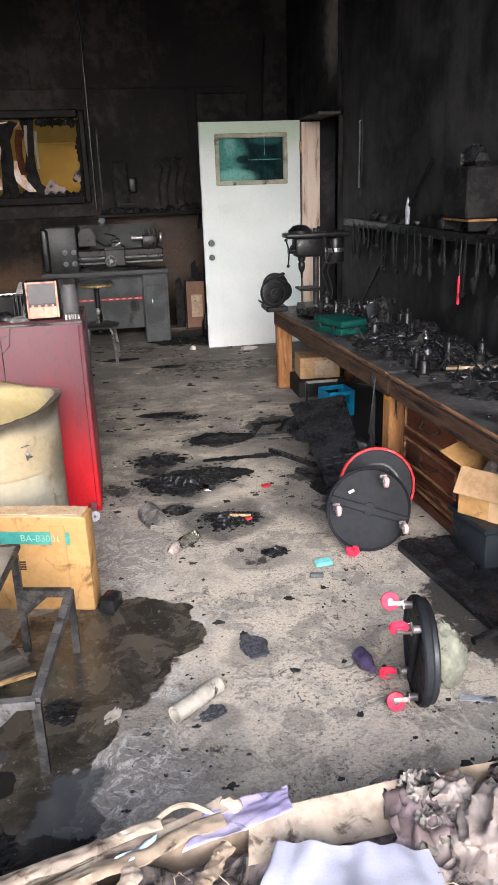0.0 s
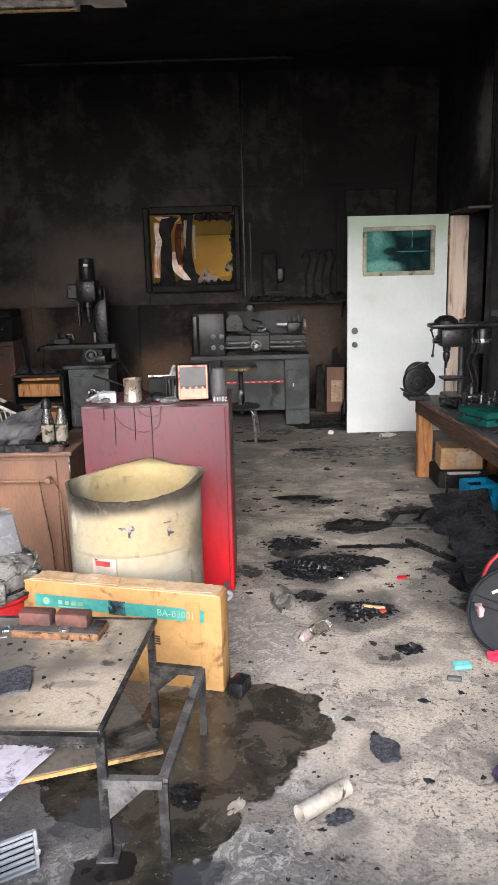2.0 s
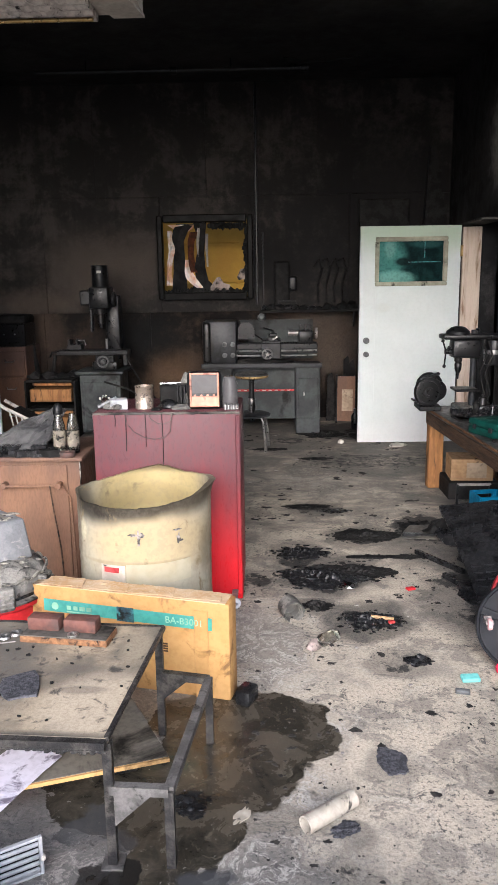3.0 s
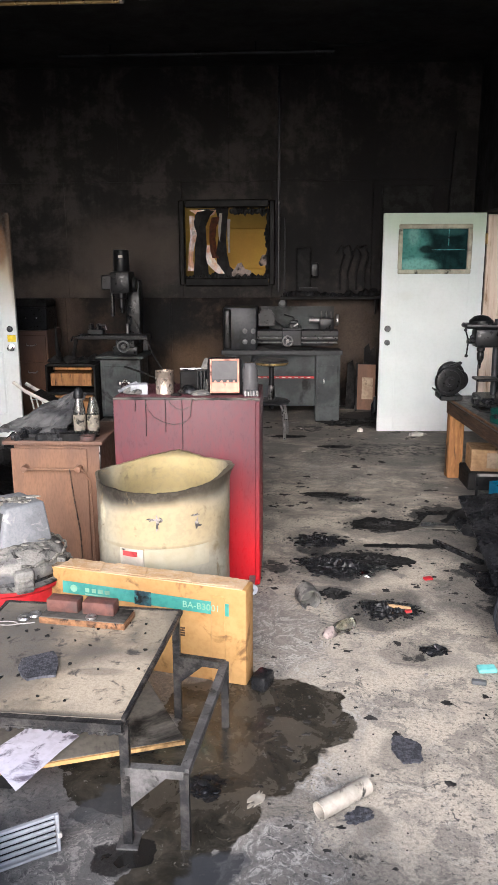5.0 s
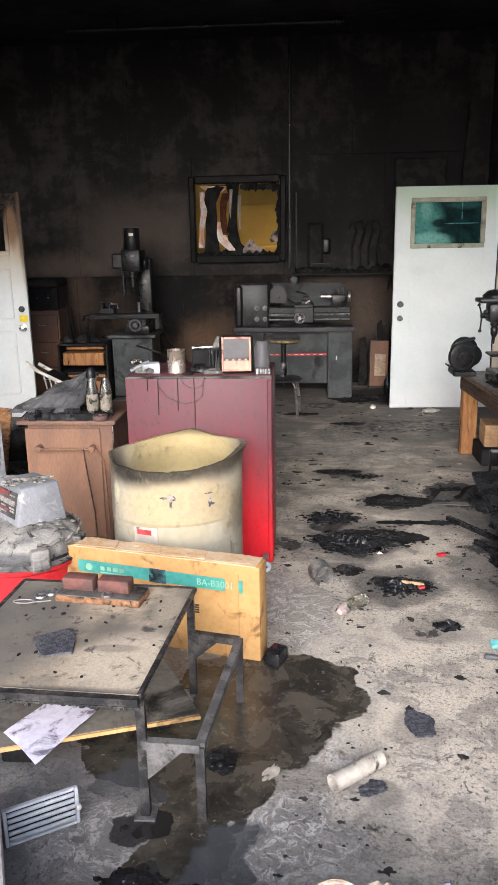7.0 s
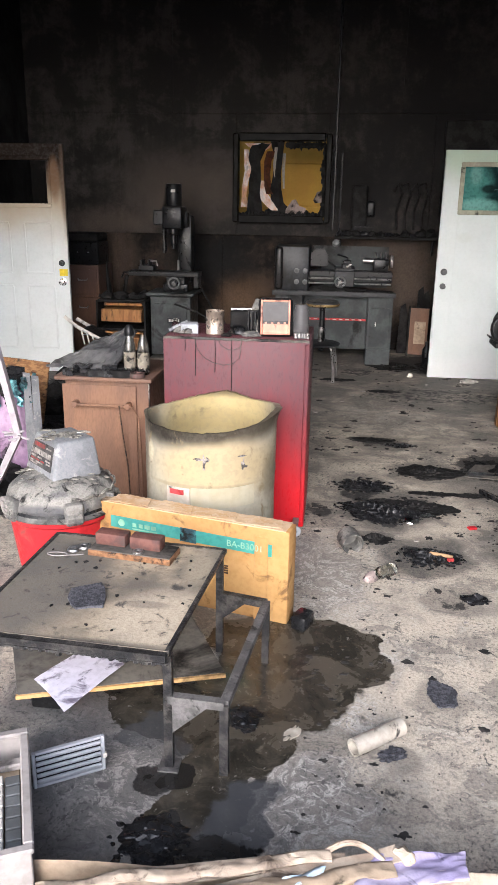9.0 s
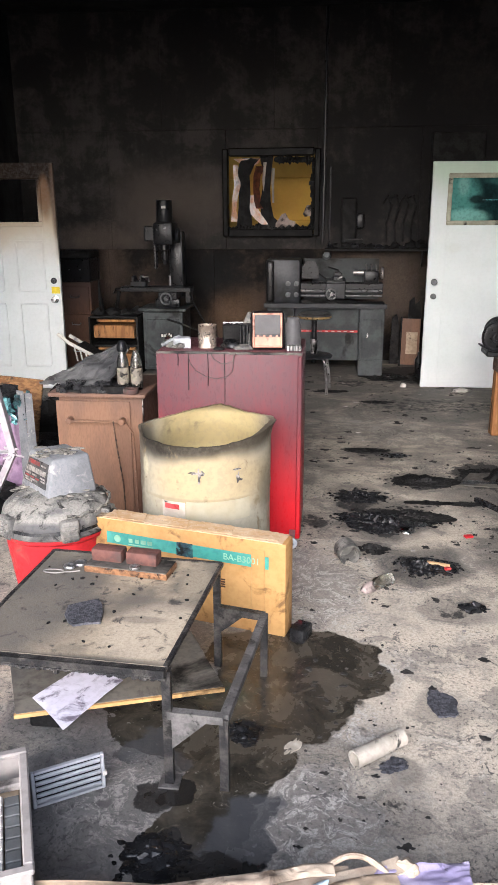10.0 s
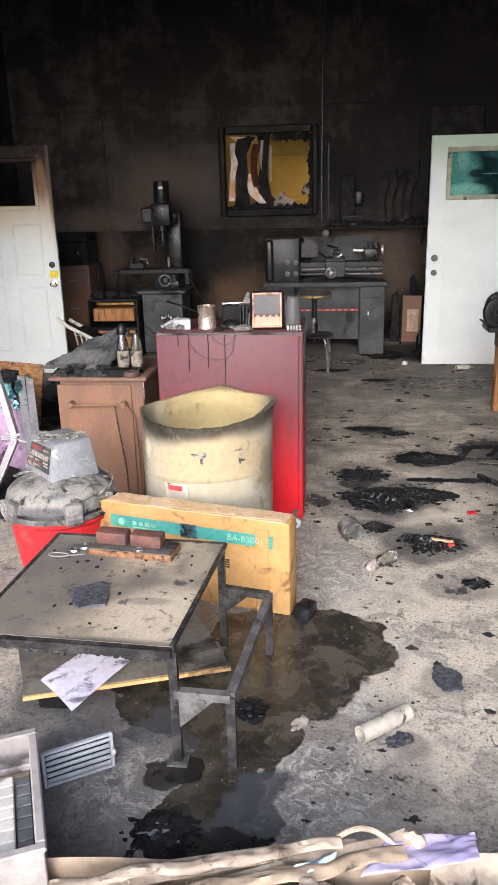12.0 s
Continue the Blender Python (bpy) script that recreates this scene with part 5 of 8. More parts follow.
part("dangling_wire", tube(B(), [(-0.085, -0.012, 0.95), (-0.07, -0.014, 0.92), (-0.04, -0.014, 0.90), (-0.01, -0.014, 0.897), (0.02, -0.014, 0.91), (0.035, -0.012, 0.95)], 0.0015, 6), M_BOARD, rc)
part("caster", turned(B(), [(0.008, 0), (0.026, 0.002), (0.028, 0.010), (0.026, 0.018), (0.008, 0.020), (0.008, 0)], (0.315, -0.10, 0.028), (90, 0, 20), 24), M_GREYPLASTIC, rc, "pale grey caster wheel")
part("caster_fork", box(B(), 0.03, 0.11, 0.012, (0.315, -0.055, 0.050), 0.003), M_ZINC, rc)

TOPZ = 0.951
tr = thing("instrument_case", "grey case with a copper-rimmed glazed front", "instrument", 0.0, 0.0, TOPZ)
tr.matrix_basis = pose(-0.175, 3.20, TOPZ, -8, 0, 4)
part("body", box(B(), 0.165, 0.10, 0.185, (0, 0.05, 0.095), 0.02, seg=3), M_DARKMETAL, tr)
rim = B()
for s in (-1, 1):
    box(rim, 0.010, 0.012, 0.165, (s * 0.066, -0.002, 0.095), 0.003)
    box(rim, 0.122, 0.012, 0.010, (0, -0.002, 0.095 + s * 0.077), 0.003)
part("rim", rim, M_COPPER, tr)
part("window", box(B(), 0.122, 0.006, 0.092, (0, -0.001, 0.125), 0), M_SMOKED_GREY, tr)
part("lower_plate", box(B(), 0.122, 0.008, 0.045, (0, -0.001, 0.042), 0.002), M_COPPER, tr)
for k in range(4):
    part("knob", cyl(B(), 0.006, 0.012, (-0.045 + 0.03 * k, -0.008, 0.068), (90, 0, 0), seg=10), M_COPPER, tr)
tc = thing("tin_can", "burnt bare tin can standing on the cabinet", "can", -0.475, 3.26, TOPZ)
part("wall", turned(B(), [(0.044, 0), (0.046, 0.004), (0.044, 0.008), (0.044, 0.108), (0.046, 0.112), (0.043, 0.112), (0.042, 0.01), (0, 0.01)], (0, 0, 0), None, 28), M_TIN, tc)
jar = thing("glass_jar", "smoked glass bottle standing on the cabinet", "bottle", -0.055, 3.25, TOPZ)
part("body", turned(B(), [(0.034, 0), (0.038, 0.005), (0.038, 0.12), (0.03, 0.135), (0.03, 0.15), (0.026, 0.155), (0, 0.156)], (0, 0, 0), None, 24), M_SMOKED_GREY, jar)
for k in range(5):
    single("metal_fitting", box(B(), 0.014, 0.02, 0.03, (0, 0, 0.015), 0.004), M_STEEL, "small bright metal fitting on the cabinet", "fitting", -0.075 + 0.014 * k, 3.185, TOPZ, 10 * k, group="fittings on the cabinet")
for k, (x, y, s, m) in enumerate(((-0.62, 3.25, (0.055, 0.05, 0.03), M_MELTGREY), (-0.36, 3.27, (0.05, 0.04, 0.035), M_DARKMETAL), (-0.29, 3.22, (0.055, 0.035, 0.022), M_MELTGREY), (-0.24, 3.33, (0.05, 0.04, 0.06), M_MELTGREY), (-0.68, 3.3, (0.04, 0.04, 0.02), M_CHAR), (-0.41, 3.2, (0.03, 0.03, 0.01), M_CHAR))):
    single("burnt_scrap", lump(B(), (0, 0, 0), s, 40 + k, 0.35, 2), m, "burnt scrap of grey plastic on the cabinet", "scrap", x, y, TOPZ, group="scraps on the cabinet")
bx = single("paper_box", box(B(), 0.085, 0.07, 0.05, (0, 0, 0.025), 0.004, (0, 0, 0)), M_GREYPLASTIC, "scorched pale box on the cabinet", "box", -0.60, 3.25, TOPZ, 12)
for k in range(2):
    single("crumpled_sheet", box(B(), 0.055, 0.02, 0.10, (0, 0, 0.05), 0.006, (0, 25 - 40 * k, 20)), M_MELTGREY, "grey warped plate leaning behind the case", "plate", -0.28 + 0.06 * k, 3.36, TOPZ + 0.06, group="warped plates")
hs = thing("heat_sink", "blackened finned heat sink behind the case", "heat sink", -0.275, 3.33, TOPZ)
part("plate", box(B(), 0.10, 0.02, 0.11, (0, 0.02, 0.055), 0.003), M_CHAR, hs)
for k in range(6):
    part("fin", box(B(), 0.008, 0.035, 0.10, (-0.042 + 0.017 * k, -0.005, 0.052), 0.001), M_DARKMETAL, hs)
single("steel_rod", tube(B(), [(0, 0, 0), (0.20, 0.02, 0.0)], 0.006), M_CHROME, "bright steel rod on the cabinet", "rod", -0.42, 3.42, TOPZ + 0.10)
single("support_block", box(B(), 0.2, 0.06, 0.094, (0.1, 0.01, 0.047), 0.006), M_CHAR, "charred block under the steel rod", "block", -0.42, 3.42, TOPZ)

bc = thing("brown_cabinet", "heat-browned cabinet with a rail on its front", "cabinet", -1.075, 3.36, 0)
part("body", box(B(), 0.45, 0.46, 0.66, (0.01, 0.23, 0.34), 0.005), M_BROWNCAB, bc)
part("top", box(B(), 0.52, 0.52, 0.022, (0.0, 0.22, 0.681), 0.006, seg=2), M_BROWNCAB, bc)
part("foot", box(B(), 0.44, 0.40, 0.02, (0, 0.23, 0.010), 0.002), M_CHAR, bc)
part("front_panel", box(B(), 0.40, 0.010, 0.60, (-0.03, -0.004, 0.345), 0.003), M_BROWNCAB, bc)
rail = part("rail", tube(B(), [(-0.15, -0.05, 0.545), (0.125, -0.05, 0.545)], 0.007, 12), M_BROWNCAB, bc)
for x in (-0.152, 0.13):
    part("rail_end", cyl(B(), 0.017, 0.055, (x, -0.03, 0.545), (90, 0, 0), seg=18, b=0.004), M_BROWNCAB, rail)
part("hanging_cable", tube(B(), [(0.09, -0.06, 0.55), (0.10, -0.045, 0.40), (0.12, -0.03, 0.2), (0.125, -0.03, 0.02)], 0.004), M_BENCHEDGE, bc)
part("hanging_cable", tube(B(), [(0.14, -0.045, 0.56), (0.185, -0.03, 0.48), (0.19, -0.02, 0.3), (0.195, -0.02, 0.02)], 0.005), M_BROWNCAB, bc)
part("bright_edge", box(B(), 0.006, 0.006, 0.20, (0.237, -0.004, 0.56), 0.001), M_STEEL, bc)
CZ = 0.693
single("charred_sheet", sheet(B(), [(-0.33, -0.10, 0), (0.07, -0.16, 0.0), (0.10, 0.20, 0.15), (0.02, 0.22, 0.16)], 28, 24, 0.006, lambda u, v: (0.02 * noise.noise(Vector((u * 9, v * 9, 4))), 0.02 * noise.noise(Vector((u * 9, v * 9, 7))), 0.022 * noise.noise(Vector((u * 4, v * 4, 1))) + 0.010 * noise.noise(Vector((u * 13, v * 13, 2))))), M_CHARSHEET, "large warped charred sheet lying on the cabinet", "sheet", -1.10, 3.56, CZ + 0.025)
for k, (x, y, w, d, a) in enumerate(((-1.18, 3.40, 0.20, 0.12, 10), (-1.03, 3.38, 0.16, 0.13, -15), (-0.95, 3.45, 0.16, 0.14, 30), (-1.10, 3.5, 0.22, 0.2, 50), (-1.26, 3.36, 0.10, 0.07, 70), (-1.11, 3.35, 0.15, 0.05, 5), (-0.99, 3.34, 0.10, 0.04, -8), (-1.22, 3.46, 0.14, 0.10, 120), (-1.06, 3.44, 0.12, 0.08, 80))):
    single("charred_flake", slab(B(), blot(0, 0, w / 2, d / 2, k + 3, 16, 0.5), 0.012 + 0.004 * k), (M_CHAR, M_WETBLACK, M_CHAR_GLOSS)[k % 3], "charred flat flake lying on the cabinet", "flake", x, y, CZ, a, group="flakes on the cabinet")
for k, (x, y, h, m, cap) in enumerate(((-0.955, 3.43, 0.20, M_CLEAR, True), (-0.885, 3.44, 0.195, M_CLEAR, False))):
    bt = thing("glass_bottle", "sooted glass bottle with burnt label remains" + (" and a dark cap" if cap else ""), "bottle", x, y, CZ, group="bottles on the cabinet")
    part("body", turned(B(), [(0.028, 0), (0.031, 0.006), (0.031, h * 0.72), (0.024, h * 0.88), (0.017, h), (0.016, h + 0.012), (0.012, h + 0.012), (0.014, h), (0.026, h * 0.7), (0.027, 0.01), (0, 0.01)], (0, 0, 0), None, 22), m, bt)
    part("label", turned(B(), [(0.0318, h * 0.18), (0.0322, h * 0.2), (0.0322, h * 0.58), (0.0318, h * 0.6)], (0, 0, 0), None, 22, 0.01, caps=False), M_BURNTLABEL, bt, "half-burnt pale paper label")
    if cap:
        part("cap", turned(B(), [(0.026, 0), (0.027, 0.02), (0.02, 0.045), (0.010, 0.055), (0, 0.056)], (0, 0, h + 0.005), None, 20), M_DARKMETAL, bt)
single("tape_roll", turned(B(), [(0.02, 0), (0.038, 0), (0.04, 0.004), (0.04, 0.022), (0.038, 0.026), (0.02, 0.026), (0.02, 0.0)], (0, 0, 0), None, 24), M_RUST, "brown tape roll lying on the cabinet", "tape roll", -0.895, 3.345, CZ)
single("small_bottle", turned(B(), [(0.02, 0), (0.02, 0.03), (0.01, 0.04), (0.012, 0.045), (0.012, 0.055), (0, 0.055)], (0, 0, 0), None, 16), M_CLEAR, "small glass bottle on the red cabinet", "bottle", -0.69, 3.35, TOPZ)
single("grey_tube", tube(B(), [(0, 0, 0.0), (0.09, 0.02, 0.04)], 0.010), M_GREYPLASTIC, "grey tube lying across scrap", "tube", -0.70, 3.24, TOPZ + 0.012)

dm = thing("plastic_drum", "scorched cream plastic drum with its top burnt away", "drum", -0.425, 2.835, 0)


def keyed(table, a):
    """Straight steps between (degrees, value) pairs round a circle."""
    d = math.degrees(a) % 360
    ring = table + [(table[0][0] + 360, table[0][1])]
    for (a0, v0), (a1, v1) in zip(ring, ring[1:]):
        if a0 <= d <= a1:
            return v0 + (v1 - v0) * (d - a0) / (a1 - a0)
    return ring[0][1]


def drum_body():
    """A cylinder whose rim has softened and sagged into corners."""
    bm = B()
    n, rows = 120, 22
    bulge = [(0, 1.02), (25, 0.99), (60, 0.96), (86, 1.0), (120, 0.86), (150, 0.86), (178, 1.03), (200, 0.97), (235, 0.95), (270, 1.0), (310, 0.99), (340, 1.0)]
    rise = [(0, 0.040), (20, 0.030), (55, 0.012), (84, 0.034), (130, 0.010), (178, 0.0), (210, -0.012), (250, -0.014), (285, -0.010), (315, 0.004), (345, 0.034)]
    outer, inner = [], []
    for j in range(rows + 1):
        ro, ri = [], []
        for i in range(n):
            a = 2 * math.pi * i / n
            c, s_ = math.cos(a), math.sin(a)
            top = 0.664 + keyed(rise, a) + 0.006 * noise.noise(Vector((c * 3, s_ * 3, 0))) + 0.005 * noise.noise(Vector((c * 14, s_ * 14, 0)))
            z = 0.004 + (top - 0.004) * j / rows
            w = (z / 0.66) ** 4
            k = 0.293 * (1 + w * (keyed(bulge, a) - 1))
            k *= 1 + 0.008 * math.exp(-((z - 0.415) / 0.012) ** 2) + 0.006 * noise.noise(Vector((c * 2, s_ * 2, z * 5))) + 0.006 * w * noise.noise(Vector((c * 9, s_ * 9, z * 16)))
            lip = 0.006 * max(0.0, (z - 0.63) / 0.04) ** 2
            ro.append(bm.verts.new(((k + lip) * c, (k + lip) * s_, z)))
            ri.append(bm.verts.new(((k - 0.008) * c, (k - 0.008) * s_, z)))
        outer.append(ro)
        inner.append(ri)
    for j in range(rows):
        for i in range(n):
            k = (i + 1) % n
            bm.faces.new((outer[j][i], outer[j][k], outer[j + 1][k], outer[j + 1][i]))
            bm.faces.new((inner[j][k], inner[j][i], inner[j + 1][i], inner[j + 1][k]))
    for i in range(n):
        k = (i + 1) % n
        bm.faces.new((outer[rows][i], outer[rows][k], inner[rows][k], inner[rows][i]))
    bm.faces.new(outer[0])
    bm.faces.new(inner[0])
    return bm


def wrapped(a0, a1, z0, z1, rad, nx=16, ny=4, seed=1):
    """A thin label that follows the drum between two angles."""
    bm = B()
    grid = []
    for j in range(ny + 1):
        row = []
        for i in range(nx + 1):
            a = radians(a0 + (a1 - a0) * i / nx)
            z = z0 + (z1 - z0) * j / ny
            r_ = rad + 0.0015 * noise.noise(Vector((i * 0.9, j * 1.3, seed)))
            row.append((bm.verts.new((r_ * math.cos(a), r_ * math.sin(a), z)), bm.verts.new(((r_ - 0.002) * math.cos(a), (r_ - 0.002) * math.sin(a), z))))
        grid.append(row)
    for j in range(ny):
        for i in range(nx):
            for k in (0, 1):
                bm.faces.new((grid[j][i][k], grid[j][i + 1][k], grid[j + 1][i + 1][k], grid[j + 1][i][k]))
    for i in range(nx):
        for j in (0, ny):
            bm.faces.new((grid[j][i][0], grid[j][i + 1][0], grid[j][i + 1][1], grid[j][i][1]))
    for j in range(ny):
        for i in (0, nx):
            bm.faces.new((grid[j][i][0], grid[j + 1][i][0], grid[j + 1][i][1], grid[j][i][1]))
    return bm


part("wall", drum_body(), M_DRUM, dm)
part("label_sheet", wrapped(-119, -98, 0.335, 0.410, 0.2995), M_PIPE, dm, "pale printed label")
part("logo_patch", wrapped(-116, -103, 0.378, 0.400, 0.3015, 8, 1), M_REDSTRIPE, dm)
part("film_label", wrapped(-97, -42, 0.325, 0.415, 0.2985, 40, 6, 5), M_DRUMLABEL, dm, "wrinkled cream film label")
for k, (x, y, z, w, h_) in enumerate(((0.005, -0.302, 0.545, 0.030, 0.006), (0.022, -0.301, 0.528, 0.007, 0.030), (0.036, -0.300, 0.545, 0.010, 0.010), (0.175, -0.256, 0.555, 0.016, 0.004), (0.178, -0.254, 0.518, 0.007, 0.022), (0.186, -0.249, 0.508, 0.012, 0.005))):
    part("burn_mark", slab(B(), blot(0, 0, w, h_, k + 5, 12, 0.7), 0.003, (x, y, z), (90, 0, 0 if x < 0.1 else 33)), M_BURNMARK, dm)

cb = thing("cardboard_carton", "flat tan cardboard carton with teal band, standing on edge", "box", -0.43, 2.305, 0, -14.4)
L, H, D = 0.845, 0.39, 0.09
part("carton_body", box(B(), L, D, H, (0, D / 2, H / 2), 0.006, seg=2), M_CARD, cb)
part("inner_frame", box(B(), 0.055, 0.006, H - 0.03, (L / 2 - 0.11, -0.002, H / 2 - 0.02), 0.002), M_CARD, cb)
tb = part("teal_band", box(B(), 0.70, 0.003, 0.050, (0.005, -0.0015, H - 0.083), 0, (0, 0.7, 0)), M_TEALBAND, cb)
part("tape_patch", box(B(), 0.07, 0.002, 0.058, (0.005, -0.0042, H - 0.083), 0, (0, 0.7, 0)), M_TEALDARK, cb, "dark brown tape over the band")
for k, w in enumerate((0.018, 0.018, 0.024, 0.022)):
    part("print_bar", box(B(), w, 0.002, 0.017, (-0.235 + 0.029 * k, -0.004, H - 0.081), 0.001), M_PRINT, tb)
part("print_bar", box(B(), 0.11, 0.002, 0.004, (-0.19, -0.004, H - 0.098), 0), M_PRINT, tb)
txt = bpy.data.curves.new("printed_code", "FONT")
txt.body, txt.size, txt.extrude, txt.align_x, txt.align_y = "BA-B3001", 0.037, 0.0006, "CENTER", "CENTER"
tob = bpy.data.objects.new("printed_code", txt)
tme = bpy.data.meshes.new_from_object(tob)
bpy.data.objects.remove(tob)
tme.materials.append(M_PRINT)
tob = new("printed_code", tme)
tob.parent, tob.matrix_basis = tb, pose(0.245, -0.0045, H - 0.086, 90, 0.7, 0)
for k in range(4):
    part("film_fold", sheet(B(), [(-0.36 + 0.19 * k, 0.0, H + 0.006), (-0.18 + 0.19 * k, 0.01, H + 0.006), (-0.20 + 0.19 * k, 0.085, H + 0.006), (-0.34 + 0.19 * k, 0.09, H + 0.006)], 14, 8, 0.002, lambda u, v: (0, 0, 0.007 * abs(noise.noise(Vector((u * 5, v * 4, k)))))), M_TAPE, cb)
part("print_disc", cyl(B(), 0.015, 0.002, (-0.295, -0.004, H - 0.080), (90, 0, 0), seg=18), M_PRINT, cb)
for k in range(8):
    part("stamp_bar", box(B(), 0.030, 0.002, 0.006, (0.125 + 0.036 * (k % 2), -0.002, 0.205 - 0.010 * (k // 2)), 0), M_INK, cb)
part("tape", box(B(), L - 0.03, D + 0.004, 0.004, (0, D / 2, H + 0.001), 0.001), M_TAPE, cb, "glossy brown packing tape")
part("torn_corner", slab(B(), [(0, 0), (0.10, 0), (0.07, 0.03), (0.01, 0.05)], 0.003, (-L / 2 + 0.01, -0.004, 0.12), (90, 0, 0)), M_CARD_PALE, cb)

# ---- welding table, the frame welded to it, what lies on and under it ----
tb = thing("steel_table", "low steel table with an ash-covered top and a welded side frame", "table", -0.57, 1.70, 0)


def rel(x, y, z):
    return (x + 0.57, y - 1.70, z)


TH = 0.392
ctop = [rel(-0.298, 1.362, 0)[:2], rel(-0.235, 2.01, 0)[:2], rel(-0.86, 2.06, 0)[:2], rel(-0.90, 1.40, 0)[:2]]
part("tabletop", slab(B(), ctop, 0.022, (0, 0, TH - 0.018)), M_TABLETOP, tb)
for k in range(4):
    a, b = ctop[k], ctop[(k + 1) % 4]
    near = k == 3
    thick, low, out = (0.0130, TH - 0.0108, -0.009) if near else (0.0062, TH + 0.0007, 0.0)
    part("rim", tube(B(), [(a[0] + (b[0] - a[0]) * i / 40, a[1] + (b[1] - a[1]) * i / 40 + out, low + 0.0014 * noise.noise(Vector((i * 0.7, k, 3)))) for i in range(41)], thick, 4, True), M_FRAMESTEEL, tb)
drips = B()
for k in range(60):
    u = k / 59
    ln_ = 0.004 + 0.02 * abs(noise.noise(Vector((k * 0.6, 1, 4))))
    tube(drips, [rel(-0.90 + 0.6 * u, 1.382 - 0.036 * u, TH - 0.02), rel(-0.90 + 0.6 * u, 1.381 - 0.036 * u, TH - 0.02 - ln_)], 0.009, 6)
part("melted_fringe", drips, M_FRAMESTEEL, tb)
for x, y in ((-0.302, 1.385), (-0.250, 1.985), (-0.845, 2.03), (-0.88, 1.42)):
    lg = part("leg", tube(B(), [rel(x, y, 0.004), rel(x, y, TH - 0.02)], 0.0125, 4, True), M_FRAMESTEEL, tb)
    if y < 1.4:
        part("foot_plate", box(B(), 0.06, 0.06, 0.006, rel(x, y, 0.003), 0.001), M_FRAMEASH, lg)
FZ = 0.232
part("side_rail", tube(B(), [rel(-0.142, 1.375, FZ), rel(-0.079, 1.945, FZ)], 0.013, 4, True), M_FRAMEASH, tb)
part("side_rail", tube(B(), [rel(-0.302, 1.385, FZ), rel(-0.142, 1.375, FZ)], 0.0125, 4, True), M_FRAMEASH, tb)
part("side_rail", tube(B(), [rel(-0.25, 1.985, FZ), rel(-0.079, 1.945, FZ)], 0.0125, 4, True), M_FRAMESTEEL, tb)
for x, y in ((-0.142, 1.378), (-0.080, 1.945)):
    part("leg", tube(B(), [rel(x, y, 0.0), rel(x, y, FZ)], 0.0125, 4, True), M_FRAMESTEEL, tb)
part("gusset", slab(B(), [(0.01, 0), (0.115, 0), (0.01, -0.10)], 0.006, rel(-0.302, 1.380, FZ - 0.01), (90, 0, -3)), M_FRAMEASH, tb)
part("gusset", slab(B(), [(0.01, 0), (0.10, 0), (0.01, -0.08)], 0.006, rel(-0.25, 1.980, FZ - 0.01), (90, 0, -12)), M_FRAMESTEEL, tb)

TT = TH + 0.005
jg = thing("wooden_jig", "charred wooden jig with two red-brown blocks on the table", "jig", -0.54, 1.925, TT, -8)
part("base_board", box(B(), 0.30, 0.105, 0.022, (0, 0, 0.011), 0.003), M_EDGEWORN, jg)
part("base_skin", box(B(), 0.294, 0.10, 0.004, (0, 0, 0.024), 0.001), M_BOARD, jg)
for x in (-0.082, 0.045):
    part("block", box(B(), 0.112, 0.055, 0.045, (x, 0.012, 0.049), 0.006, seg=2), M_RUST, jg)
for k, (x, y) in enumerate(((-0.725, 1.95), (-0.755, 1.925))):
    single("ring_nut", turned(B(), [(0.012, 0), (0.021, 0), (0.023, 0.004), (0.021, 0.010), (0.012, 0.010), (0.012, 0)], (0, 0, 0), None, 20), M_STEEL, "ash-dusted metal ring lying on the table", "ring", x, y, TT, group="rings on the table")
rg2 = single("ring_nut", turned(B(), [(0.010, 0), (0.018, 0), (0.019, 0.004), (0.018, 0.008), (0.010, 0.008), (0.010, 0)], (0, 0, 0), None, 20), M_STEEL, "metal ring lying on the jig", "ring", -0.515, 1.885, TT + 0.027)
wl = B()
tube(wl, [(0.035 * math.cos(a), 0.014 * math.sin(a), 0.003) for a in [math.pi * k / 10 for k in range(20)]] + [(0.06, 0.0, 0.003), (0.09, 0.01, 0.003)], 0.0022, 6)
single("wire_loop", wl, M_TAN, "pale wire loop lying on the table", "wire", -0.80, 1.885, TT)
single("char_slab", slab(B(), [(-0.062, 0.035), (-0.015, 0.066), (0.020, 0.085), (0.042, 0.05), (0.060, -0.005), (0.068, -0.055), (0.03, -0.062), (-0.008, -0.078), (-0.03, -0.06), (-0.055, -0.02)], 0.008), M_CHARBLUE, "glossy blue-black char slab on the table", "char", -0.605, 1.615, TT, 0)
for k in range(22):
    x, y = -0.84 + 0.56 * random.random(), 1.44 + 0.5 * random.random()
    single("soot_flake", slab(B(), blot(0, 0, 0.003 + 0.007 * random.random(), 0.002 + 0.005 * random.random(), k, 9, 0.5), 0.003), M_CHAR, "small soot flake on the table", "flake", x, y, TT, 360 * random.random(), group="flakes on the table")

